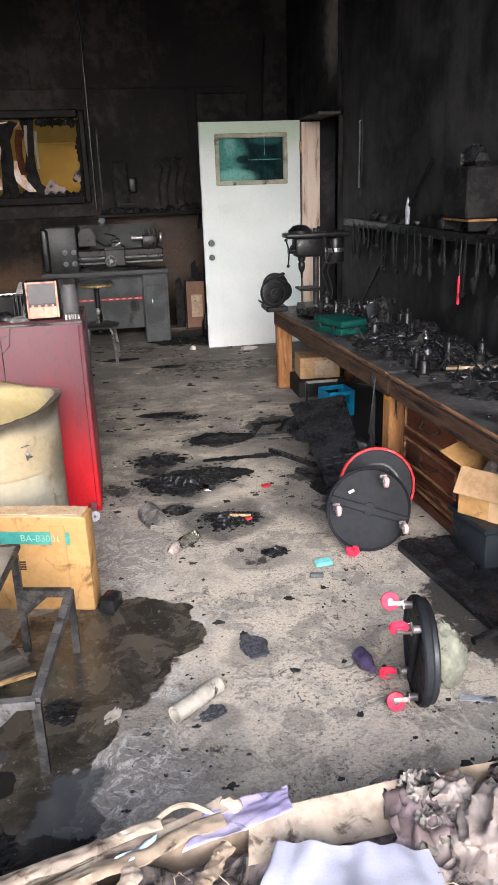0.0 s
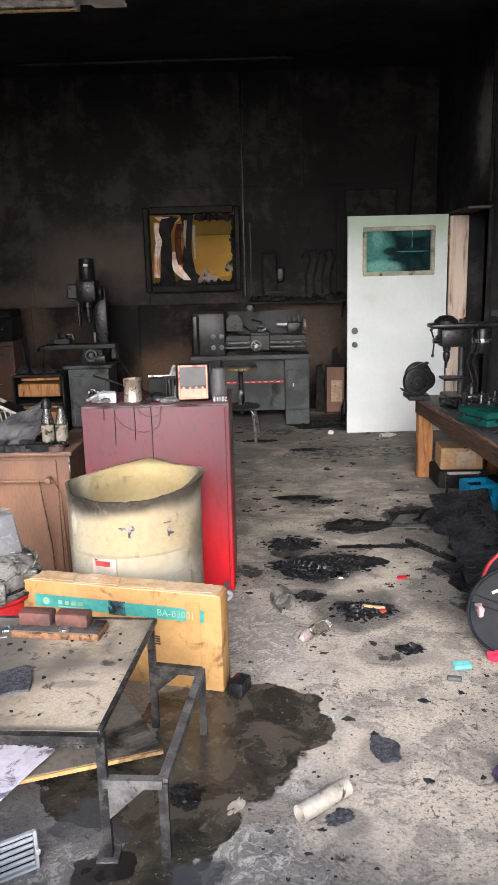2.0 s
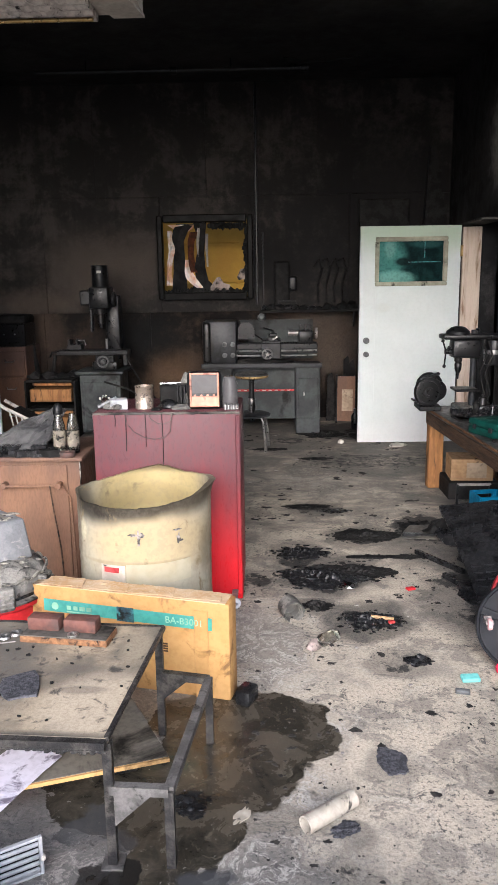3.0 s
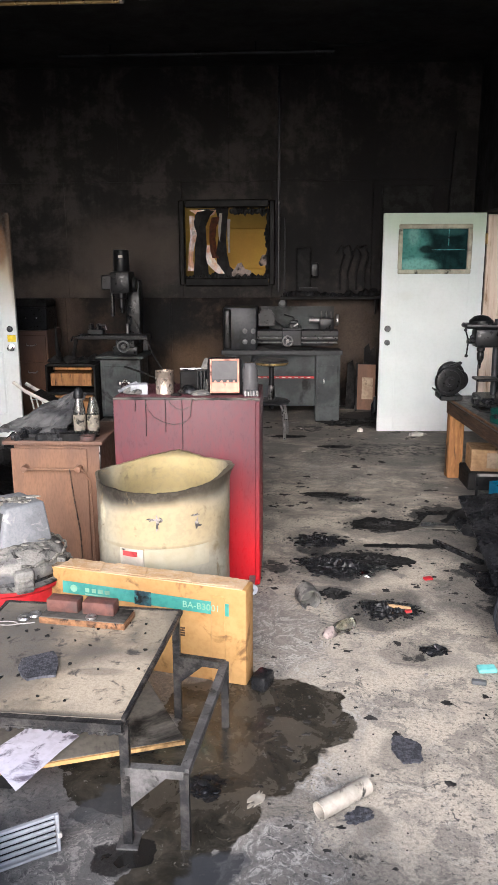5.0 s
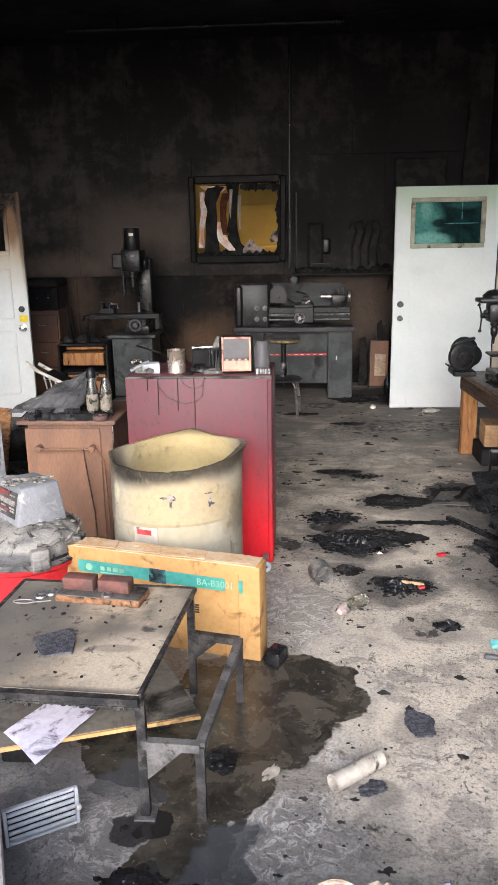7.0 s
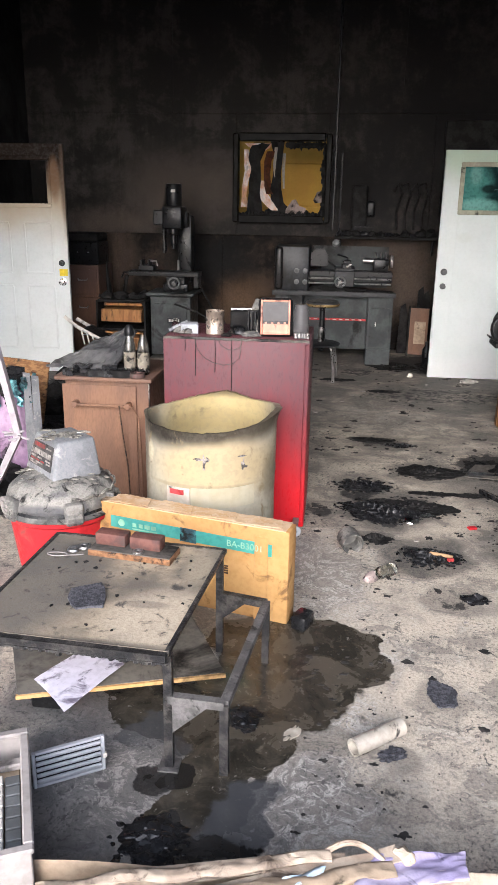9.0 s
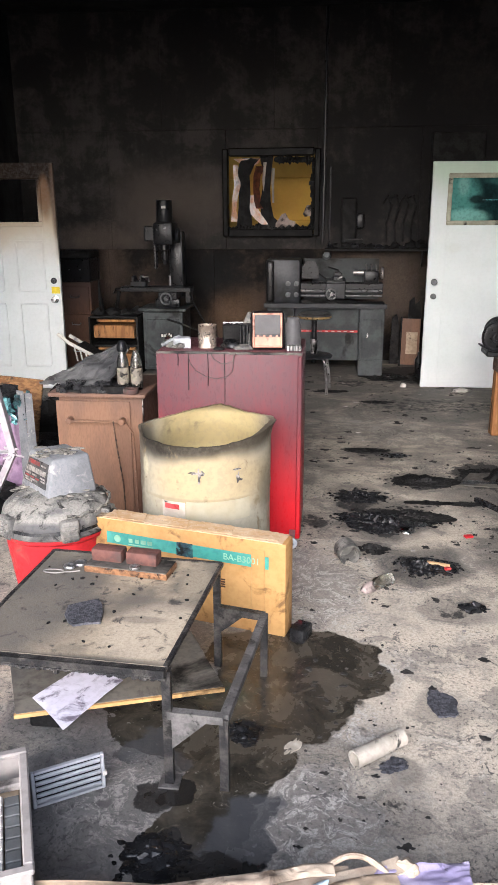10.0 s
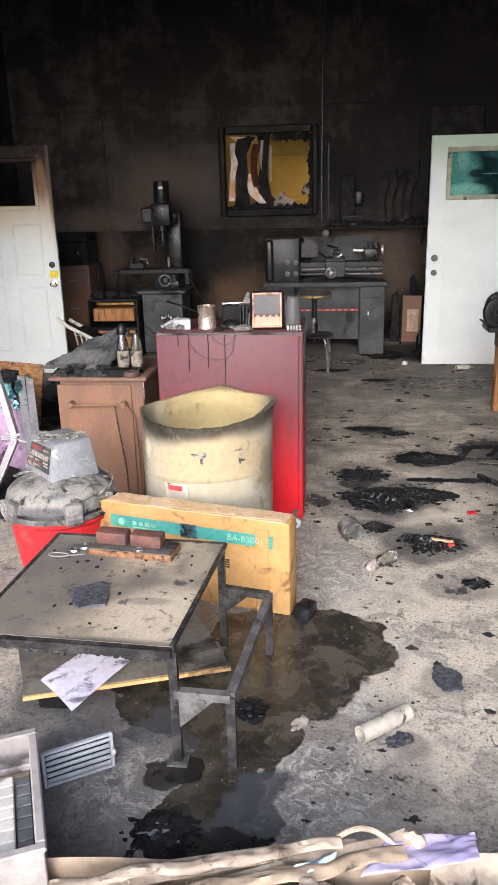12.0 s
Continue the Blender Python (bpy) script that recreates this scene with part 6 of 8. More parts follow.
BZ = 0.115
bd = thing("loose_board", "sooted board with a raw orange edge lying under the table", "board", 0, 0, 0)
bp = [(-0.185, 1.675), (-0.37, 2.03), (-0.95, 1.80), (-0.79, 1.475)]
part("face", slab(B(), bp, 0.014, (0, 0, BZ)), M_BOARDGREY, bd)
part("raw_edge", tube(B(), [(-0.795, 1.472, BZ + 0.006), (-0.183, 1.672, BZ + 0.006)], 0.006, 4, True), M_BOARDEDGE, bd)
for k, (x, y) in enumerate(((-0.75, 1.62), (-0.36, 1.80), (-0.80, 1.78))):
    single("charred_block", box(B(), 0.10, 0.08, BZ, (0, 0, BZ / 2), 0.008), M_CHAR, "charred block propping up the board", "block", x, y, 0, 20 * k, group="blocks under the board")
single("printed_sheet", sheet(B(), [(-0.765, 1.545, 0), (-0.618, 1.405, 0.0), (-0.508, 1.655, 0), (-0.655, 1.735, 0)], 14, 14, 0.0012, lambda u, v: (0, 0, 0.006 * abs(math.sin(3 * u + 2 * v)) + 0.004 * abs(noise.noise(Vector((u * 5, v * 5, 2)))))), M_PAPER, "smoke-stained printed sheet draped over the board", "paper", 0, 0, BZ + 0.022)
single("paper_scrap", slab(B(), [(-0.05, -0.02), (0.05, -0.03), (0.06, 0.02), (-0.04, 0.03)], 0.002), M_CARD_PALE, "scrap of buff paper on the board", "paper", -0.44, 1.74, BZ + 0.016, 15)

vg = thing("vent_grille", "grey plastic louvred grille leaning upright", "grille", -0.57, 1.30, 0.0, 31)
vb = B()
for s in (-1, 1):
    box(vb, 0.010, 0.014, 0.115, (s * 0.096, 0, 0.0575), 0.002)
box(vb, 0.182, 0.014, 0.008, (0, 0, 0.111), 0.002)
box(vb, 0.182, 0.014, 0.008, (0, 0, 0.004), 0.002)
part("frame", vb, M_GREYPLASTIC, vg)
for k in range(5):
    part("slat", box(B(), 0.18, 0.008, 0.0125, (0, -0.004, 0.020 + 0.019 * k), 0.002, (20, 0, 0)), M_GREYPLASTIC, vg)
# added black plate that stands in for the dark gaps between slats
part("gap_shade", box(B(), 0.18, 0.003, 0.10, (0, 0.008, 0.056), 0), M_CHAR, vg)
part("tab", box(B(), 0.012, 0.014, 0.016, (0.10, -0.004, 0.05), 0.003), M_WHITE, vg)

cr = thing("plastic_crate", "open dusty grey-tan crate holding slotted strips", "crate", -0.73, 0.98, 0, 24)
ch = 0.20
for sx, sy, cx, cy in ((0.34, 0.012, 0, 0.20), (0.34, 0.012, 0, -0.20), (0.012, 0.388, 0.164, 0), (0.012, 0.388, -0.164, 0)):
    part("side", box(B(), sx, sy, ch, (cx, cy, ch / 2), 0.003), M_TAN, cr)
part("bottom", box(B(), 0.316, 0.388, 0.008, (0, 0, 0.006), 0), M_TAN, cr)
rm = B()
box(rm, 0.352, 0.024, 0.014, (0, 0.20, ch), 0.004)
box(rm, 0.352, 0.024, 0.014, (0, -0.20, ch), 0.004)
box(rm, 0.024, 0.376, 0.014, (0.164, 0, ch), 0.004)
box(rm, 0.024, 0.376, 0.014, (-0.164, 0, ch), 0.004)
part("rim", rm, M_TAN, cr)
part("cross_rail", box(B(), 0.31, 0.03, 0.02, (0, 0.13, ch - 0.04), 0.004), M_TAN, cr)
for k in range(8):
    part("slotted_strip", box(B(), 0.036, 0.032, 0.02, (0.130, -0.178 + 0.036 * k, ch - 0.05), 0.002), M_GREYPLASTIC_DARK, cr)
    part("white_strip", box(B(), 0.050, 0.034, 0.024, (0.083, -0.178 + 0.036 * k, ch - 0.045), 0.003), M_WHITE, cr)
    part("dark_strip", box(B(), 0.05, 0.030, 0.02, (0.030, -0.178 + 0.036 * k, ch - 0.055), 0.002), M_DARKMETAL, cr)
part("filler", box(B(), 0.31, 0.38, 0.125, (0, 0, 0.0735), 0.01), M_CARD_PALE, cr)

# ---- shop vacuum and clutter beside it ----
sv = thing("shop_vacuum", "red shop vacuum with an ash-covered half-melted motor head", "vacuum cleaner", -1.01, 2.50, 0)
part("tub", turned(B(), [(0.17, 0.0), (0.18, 0.006), (0.219, 0.300), (0.236, 0.312), (0.241, 0.328), (0.222, 0.333), (0.16, 0.05)], (0, 0, 0), None, 48), M_REDPLASTIC, sv)
part("lid_flange", turned(B(), [(0.222, 0.328), (0.242, 0.331), (0.245, 0.338), (0.234, 0.344), (0.228, 0.350)], (0, 0, 0), None, 64, 0.03, 3, caps=False), M_MELTGREY, sv)
part("dark_band", turned(B(), [(0.230, 0.344), (0.228, 0.356), (0.220, 0.385)], (0, 0, 0), None, 56, 0.03, 3, caps=False), M_CHAR_GLOSS, sv)


def slumped_lid():
    """The softened lid: a dome with ridges that ran down and set."""
    bm = B()
    n, rows = 110, 16
    prof = [(0.224, 0.358), (0.230, 0.366), (0.228, 0.380), (0.222, 0.398), (0.214, 0.415), (0.196, 0.434), (0.176, 0.448), (0.150, 0.462), (0.110, 0.474), (0.0001, 0.480)]
    rings = []
    for rad, z in prof:
        ring = []
        for i in range(n):
            a = 2 * math.pi * i / n
            c, s_ = math.cos(a), math.sin(a)
            k = 1 + 0.03 * noise.noise(Vector((c * 3, s_ * 3, z * 9))) + 0.004 * abs(noise.noise(Vector((c * 11, s_ * 11, z * 30))))
            dz = 0.009 * noise.noise(Vector((c * 4, s_ * 4, 7))) * (rad > 0.01) + 0.003 * noise.noise(Vector((c * 16, s_ * 16, rad * 40)))
            ring.append(bm.verts.new((rad * k * c, rad * k * s_, z + (dz if z > 0.36 else 0))))
        rings.append(ring)
    for p, q in zip(rings, rings[1:]):
        for i in range(n):
            bm.faces.new((p[i], p[(i + 1) % n], q[(i + 1) % n], q[i]))
    return bm


part("lid", slumped_lid(), M_ASHLID, sv, "slumped ash-covered grey lid", 60)
ash = B()
qa = random.Random(8)
for k in range(45):
    a, r_ = 2 * math.pi * qa.random(), 0.13 + 0.06 * qa.random()
    s = 0.003 + 0.008 * qa.random() ** 2
    lump(ash, (r_ * math.cos(a), r_ * math.sin(a), 0.476 - 0.9 * max(0, r_ - 0.15)), (s * 2.2, s * 1.3, s * 0.45), k, 0.9, 2, 2.6)
tagged(part("ash_collar", ash, M_ASH, sv, "", 80), kind="stuff")
for a in (-128, -58, -5, 60):
    c, s = math.cos(radians(a)), math.sin(radians(a))
    lt = part("latch", box(B(), 0.075, 0.045, 0.095, (0.228 * c, 0.228 * s, 0.365), 0.014, (0, 0, a + 90), 2), M_MELTGREY, sv)
    for k in range(4):
        part("latch_rib", box(B(), 0.060, 0.012, 0.008, (0.250 * c, 0.250 * s, 0.336 + 0.018 * k), 0.003, (0, 0, a + 90)), M_MELTGREY, lt)
part("lid_lip", tube(B(), [(0.222 * math.cos(radians(a)), 0.222 * math.sin(radians(a)), 0.420 + 0.006 * math.sin(a * 0.3)) for a in range(-60, 75, 5)], 0.006, 6), M_ASH, sv)
part("hose_port", turned(B(), [(0.024, 0), (0.036, 0), (0.038, 0.025), (0.024, 0.025), (0.022, 0.0)], (-0.165, -0.155, 0.375), (90, 0, -46), 22), M_TAN, sv)

HEAD_LOW = [(-0.180, 0.06), (0.015, -0.128), (0.178, 0.012), (0.0, 0.19)]
HEAD_TOP = [(-0.118, 0.048), (0.032, -0.090), (0.150, 0.018), (0.005, 0.145)]
HZ0, HZ1 = 0.462, 0.622


def motor_head():
    bm = B()
    a = [bm.verts.new((x, y, HZ0)) for x, y in HEAD_LOW]
    b = [bm.verts.new((x, y, HZ1 + (0.006 if y > 0 else 0))) for x, y in HEAD_TOP]
    bm.faces.new(list(reversed(a)))
    bm.faces.new(b)
    for i in range(4):
        bm.faces.new((a[i], a[(i + 1) % 4], b[(i + 1) % 4], b[i]))
    bmesh.ops.bevel(bm, geom=list(bm.edges), offset=0.012, segments=3, affect="EDGES", profile=0.5)
    return bm


mh = part("motor_head", motor_head(), M_MOTORGREY, sv)
cap = B()
for k in range(26):
    u, v = qa.random(), qa.random()
    x = -0.13 + 0.24 * u * 0.9 + 0.02 * v
    y = 0.03 + 0.11 * (v - 0.5) - 0.04 * (1 - abs(2 * u - 1))
    lump(cap, (x * 0.8, y, HZ1 + 0.003), (0.012 + 0.02 * qa.random(), 0.010 + 0.014 * qa.random(), 0.005), k, 0.8, 2, 2.5)
tagged(part("ash_cap", cap, M_ASH, mh, "", 70), kind="stuff")


def on_face(u0, u1, v0, v1, off):
    """A thin plate on the label side of the motor head."""
    a, b2 = Vector((*HEAD_LOW[0], HZ0)), Vector((*HEAD_LOW[1], HZ0))
    c2, d2_ = Vector((*HEAD_TOP[1], HZ1)), Vector((*HEAD_TOP[0], HZ1))
    n = (b2 - a).cross(d2_ - a).normalized()
    bm = B()
    ring = []
    for o in (off, off + 0.002):
        ring.append([bm.verts.new((a * (1 - u) + b2 * u) * (1 - v) + (d2_ * (1 - u) + c2 * u) * v + n * o) for u, v in ((u0, v0), (u1, v0), (u1, v1), (u0, v1))])
    bm.faces.new(ring[0])
    bm.faces.new(ring[1])
    for k in range(4):
        bm.faces.new((ring[0][k], ring[0][(k + 1) % 4], ring[1][(k + 1) % 4], ring[1][k]))
    return bm


lp = part("label_plate", on_face(0.08, 0.88, 0.22, 0.86, 0.001), M_LABELDARK, mh, "sooted black printed label")
part("print_bar", on_face(0.14, 0.56, 0.72, 0.82, 0.0035), M_DULLRED, lp)
for k in range(11):
    part("print_bar", on_face(0.12 + 0.066 * k, 0.12 + 0.066 * k + (0.052 if k % 4 else 0.040), 0.52, 0.65, 0.0035), M_PAPERTAN, lp)
for row, (z0, ends) in enumerate(((0.43, (0.12, 0.30, 0.36, 0.52)), (0.36, (0.12, 0.44, 0.50, 0.62)), (0.30, (0.12, 0.26, 0.32, 0.58)), (0.245, (0.12, 0.40)), (0.43, (0.66, 0.84)), (0.36, (0.70, 0.84)), (0.74, (0.62, 0.82)))):
    for u0, u1 in zip(ends[::2], ends[1::2]):
        part("print_bar", on_face(u0, u1, z0, z0 + 0.04, 0.0035), M_DULLRED if row == 1 else M_PAPERTAN, lp)

osb = single("strand_board", slab(B(), [(-0.32, 0), (0.15, 0.0), (0.23, 0.56), (0.02, 0.58), (-0.32, 0.60)], 0.014, (0, 0, 0), (86, 0, 0)), M_OSB, "strand board offcut standing on edge, scorched", "board", -1.95, 4.22, 0.0)
bag = thing("film_bag", "mauve film bag with burnt teal trim in a clear tub", "bag", -1.83, 3.80, 0)
part("bag_body", lump(B(), (0, 0, 0), (0.17, 0.13, 0.44), 61, 0.14, 4, 2.2), M_BAG, bag, "", 60)
for k in range(9):
    a = radians(-175 + 24 * k)
    c, s_ = math.cos(a), math.sin(a)
    fold = B()
    for n_ in range(3):
        tube(fold, [((0.165 + 0.02 * math.sin(i * 1.9 + n_ + k)) * math.cos(a + 0.05 * i), (0.125 + 0.02 * math.cos(i * 1.5 + k)) * math.sin(a + 0.05 * i), 0.56 - 0.028 * i + 0.02 * math.sin(i * 2.3 + n_ * 2 + k)) for i in range(6)], 0.012 + 0.005 * n_, 6)
    part("burnt_trim", fold, (M_TEALDARK, M_CHAR, M_TEALFOIL)[k % 3], bag)
part("dark_fold", lump(B(), (0.02, 0.0, 0.52), (0.13, 0.09, 0.085), 66, 0.4, 3), M_CHAR_GLOSS, bag)
for x, z in ((0.165, 0.60), (0.215, 0.585)):
    part("tub_wall", slab(B(), [(-0.028, 0), (0.024, 0), (0.020, z), (-0.020, z + 0.01)], 0.008, (x, -0.06, 0.0), (90, 0, 40)), M_MOTORGREY, bag, "clear grey tub wall")
bs = thing("bent_strip", "snapped white plastic strip standing bent on the debris", "strip", -1.495, 3.20, 0.0)
part("upper_strip", tube(B(), [(-0.10, 0.0, 0.93), (-0.04, 0, 0.62), (0.0, 0, 0.40)], 0.017, 4, True), M_PALEMAUVE, bs)
part("lower_strip", tube(B(), [(0.0, 0, 0.40), (-0.10, 0.0, 0.206), (-0.215, 0, 0.0)], 0.017, 4, True), M_PALEMAUVE, bs)
kn = B()
for k in range(11):
    a = 6.28 * random.random()
    tube(kn, [(0.01 * math.cos(a), 0, 0.01 * math.sin(a)), (0.03 * math.cos(a), 0.02 * (k % 3 - 1), 0.025 * math.sin(a)), ((0.05 + 0.05 * random.random()) * math.cos(a), 0.03 * (k % 3 - 1), 0.035 * math.sin(a))], 0.006, 5)
jn = part("torn_joint", kn, M_PALEMAUVE, bs)
jn.matrix_basis = pose(0.0, 0.0, 0.40)
heap = B()
for k in range(150):
    x, y = -2.75 + 1.35 * random.random(), 3.0 + 3.3 * random.random()
    if x > -1.38 and y < 4.0:
        continue
    lump(heap, (x, y, 0.0), (0.07 + 0.12 * random.random(), 0.07 + 0.10 * random.random(), 0.04 + 0.10 * random.random()), k, 0.6, 1)
tagged(part("charred_debris", heap, M_CHAR, None, "", 25), "black heap of charred debris on the floor", "debris", kind="stuff")

# ---- bench side ----
bench = thing("workbench", "long scorched workbench with orange timber legs", "workbench", 1.322, 5.30, 0, 3.2)
BD, BT = 0.66, 0.615
part("benchtop", box(B(), BD, 2.22, 0.035, (BD / 2, -1.11, BT - 0.0175), 0.006), M_BENCHTOP, bench)
part("apron", box(B(), 0.035, 2.20, 0.095, (0.025, -1.11, BT - 0.084), 0.004), M_BENCHEDGE, bench)
part("top_edge", box(B(), 0.008, 2.20, 0.016, (-0.003, -1.11, BT - 0.010), 0.002), M_EDGEWORN, bench)
for x, y, w in ((0.065, -0.075, 0.11), (0.10, -2.12, 0.12), (BD - 0.08, -0.075, 0.09), (BD - 0.08, -2.1, 0.09)):
    part("leg", box(B(), w, 0.085, BT - 0.035, (x, y, (BT - 0.035) / 2), 0.006), M_BENCHWOOD, bench)
part("end_rail", box(B(), BD - 0.2, 0.03, 0.08, (BD / 2, -0.06, BT - 0.08), 0.004), M_BENCHEDGE, bench)
part("tag", box(B(), 0.006, 0.045, 0.085, (0.036, -2.135, 0.49), 0.001), M_ORANGETAG, bench, "orange paper tag")

desk = thing("drawer_desk", "dark cherry desk with moulded drawers under a scorched top", "desk", 1.322, 5.30, 0, 3.2)
part("desktop", box(B(), BD, 2.0, 0.03, (BD / 2, -3.24, BT - 0.019), 0.006), M_BENCHTOP, desk)
part("apron", box(B(), 0.032, 2.0, 0.085, (0.022, -3.24, BT - 0.078), 0.004), M_BENCHEDGE, desk)
part("top_edge", box(B(), 0.010, 2.0, 0.014, (-0.004, -3.24, BT - 0.010), 0.002), M_EDGEWORN, desk)
part("pedestal", box(B(), 0.50, 0.66, 0.52, (0.33, -2.58, 0.262), 0.004), M_DRAWERWOOD, desk)
part("pedestal", box(B(), 0.50, 0.60, 0.52, (0.33, -3.85, 0.262), 0.004), M_DRAWERWOOD, desk)
part("plinth", box(B(), 0.53, 0.69, 0.05, (0.325, -2.58, 0.025), 0.008), M_DRAWERWOOD, desk)
for k, (z, h) in enumerate(((0.42, 0.155), (0.24, 0.155), (0.095, 0.07))):
    dr = part("drawer_front", box(B(), 0.018, 0.58, h, (0.073, -2.58, z), 0.006, seg=2), M_DRAWERWOOD, desk)
    mo = B()
    for s in (-1, 1):
        box(mo, 0.014, 0.54, 0.014, (0.062, -2.58, z + s * (h / 2 - 0.018)), 0.005)
        box(mo, 0.014, 0.014, h - 0.05, (0.062, -2.58 + s * 0.263, z), 0.005)
    part("moulding", mo, M_EDGEWORN, dr)
    if k < 2:
        part("handle", tube(B(), [(0.06, -2.50, z + 0.01), (0.04, -2.52, z - 0.005), (0.036, -2.58, z - 0.016), (0.04, -2.64, z - 0.005), (0.06, -2.66, z + 0.01)], 0.0042), M_BRASSDARK, dr)
        for y in (-2.50, -2.66):
            part("handle_plate", cyl(B(), 0.014, 0.006, (0.062, y, z + 0.01), (0, 90, 0), seg=12), M_BRASSDARK, dr)


def bench_grinder():
    t = thing("bench_grinder", "soot-black bench grinder on the bench corner", "grinder", 1.29, 5.16, BT)
    part("foot", box(B(), 0.16, 0.22, 0.04, (0.02, 0, 0.02), 0.008), M_DARKMETAL, t)
    part("motor", cyl(B(), 0.075, 0.24, (0.04, 0.0, 0.15), (90, 0, 12), b=0.012), M_DARKMETAL, t)
    for y, x in ((-0.15, -0.01), (0.15, 0.06)):
        g = part("wheel_guard", cyl(B(), 0.105, 0.045, (x, y, 0.15), (90, 0, 12), seg=30, b=0.010), M_DARKMETAL, t)
        part("hub", turned(B(), [(0.04, 0), (0.036, 0.012), (0.022, 0.014), (0.02, 0.03), (0, 0.031)], (x - 0.004, y - 0.02, 0.15), (90, 0, 12), 20), M_GREYMETAL, g)
        part("guard_rib", turned(B(), [(0.088, 0), (0.09, 0.008), (0.08, 0.010), (0.078, 0)], (x - 0.004, y - 0.02, 0.15), (90, 0, 12), 28, caps=False), M_GREYMETAL, g)
    part("tool_rest", box(B(), 0.07, 0.09, 0.012, (-0.09, -0.14, 0.08), 0.003, (0, 25, 0)), M_DARKMETAL, t)
    part("spark_shield", box(B(), 0.09, 0.04, 0.02, (0.03, -0.13, 0.265), 0.006, (0, -20, 0)), M_DARKMETAL, t)


def drill_press():
    t = thing("drill_press", "soot-blackened bench drill press", "drill press", 1.62, 5.12, BT)
    part("base", box(B(), 0.24, 0.30, 0.035, (0, -0.02, 0.0175), 0.01), M_DARKMETAL, t)
    part("column", cyl(B(), 0.022, 0.56, (0, 0.0, 0.30)), M_GREYMETAL, t)
    part("work_table", box(B(), 0.17, 0.17, 0.018, (-0.07, -0.06, 0.16), 0.005), M_DARKMETAL, t)
    hd = part("head", box(B(), 0.20, 0.14, 0.13, (-0.07, -0.02, 0.45), 0.02, seg=2), M_DARKMETAL, t)
    part("belt_guard", box(B(), 0.48, 0.18, 0.035, (0.0, -0.01, 0.535), 0.014, seg=2), M_DARKMETAL, t)
    part("guard_dome", turned(B(), [(0.085, 0), (0.085, 0.02), (0.05, 0.05), (0.02, 0.058), (0, 0.058)], (-0.12, -0.01, 0.55), None, 24), M_DARKMETAL, t)
    part("guard_knob", turned(B(), [(0.012, 0), (0.012, 0.02), (0.018, 0.025), (0.012, 0.04), (0, 0.042)], (0.02, -0.01, 0.55), None, 14), M_DARKMETAL, t)
    part("motor", cyl(B(), 0.068, 0.19, (0.15, 0.02, 0.42), b=0.015), M_DARKMETAL, t)
    part("motor_band", cyl(B(), 0.0695, 0.03, (0.15, 0.02, 0.42)), M_STEEL, t)
    part("spindle", turned(B(), [(0.03, 0), (0.028, 0.04), (0.02, 0.05), (0.026, 0.06), (0.024, 0.10), (0.010, 0.13), (0.006, 0.17)], (-0.115, -0.03, 0.40), (180, 0, 0), 18), M_DARKMETAL, t)
    fw = B()
    cyl(fw, 0.02, 0.06, (-0.19, -0.05, 0.43), (0, 90, 0), seg=14)
    for k in range(3):
        a = 0.7 + 2.1 * k
        tube(fw, [(-0.21, -0.05, 0.43), (-0.215, -0.05 + 0.11 * math.cos(a), 0.43 + 0.11 * math.sin(a))], 0.006)
        lump(fw, (-0.215, -0.05 + 0.11 * math.cos(a), 0.43 + 0.11 * math.sin(a)), (0.014, 0.014, 0.014), 1, 0.1, 1, flat=False)
    part("feed_handle", fw, M_DARKMETAL, hd)
    for s in (0.05, 0.09):
        part("hanging_lead", tube(B(), [(s, -0.05, 0.50), (s + 0.03, -0.06, 0.40), (s - 0.02, -0.06, 0.28), (s + 0.03, -0.05, 0.12), (s, -0.04, 0.04)], 0.006), M_CHAR, t)


bench_grinder()
drill_press()
gc = thing("tool_case", "dark green plastic case lying on the bench", "case", 1.52, 4.16, BT, 20)
part("lower_shell", box(B(), 0.20, 0.30, 0.05, (0, 0, 0.025), 0.012, seg=2), M_DARKGREEN, gc)
part("lid", box(B(), 0.20, 0.30, 0.045, (0, 0, 0.0745), 0.014, seg=2), M_DARKGREEN, gc)
for y in (-0.08, 0.08):
    part("latch", box(B(), 0.012, 0.03, 0.03, (-0.102, y, 0.05), 0.003), M_BLACKPLASTIC, gc)

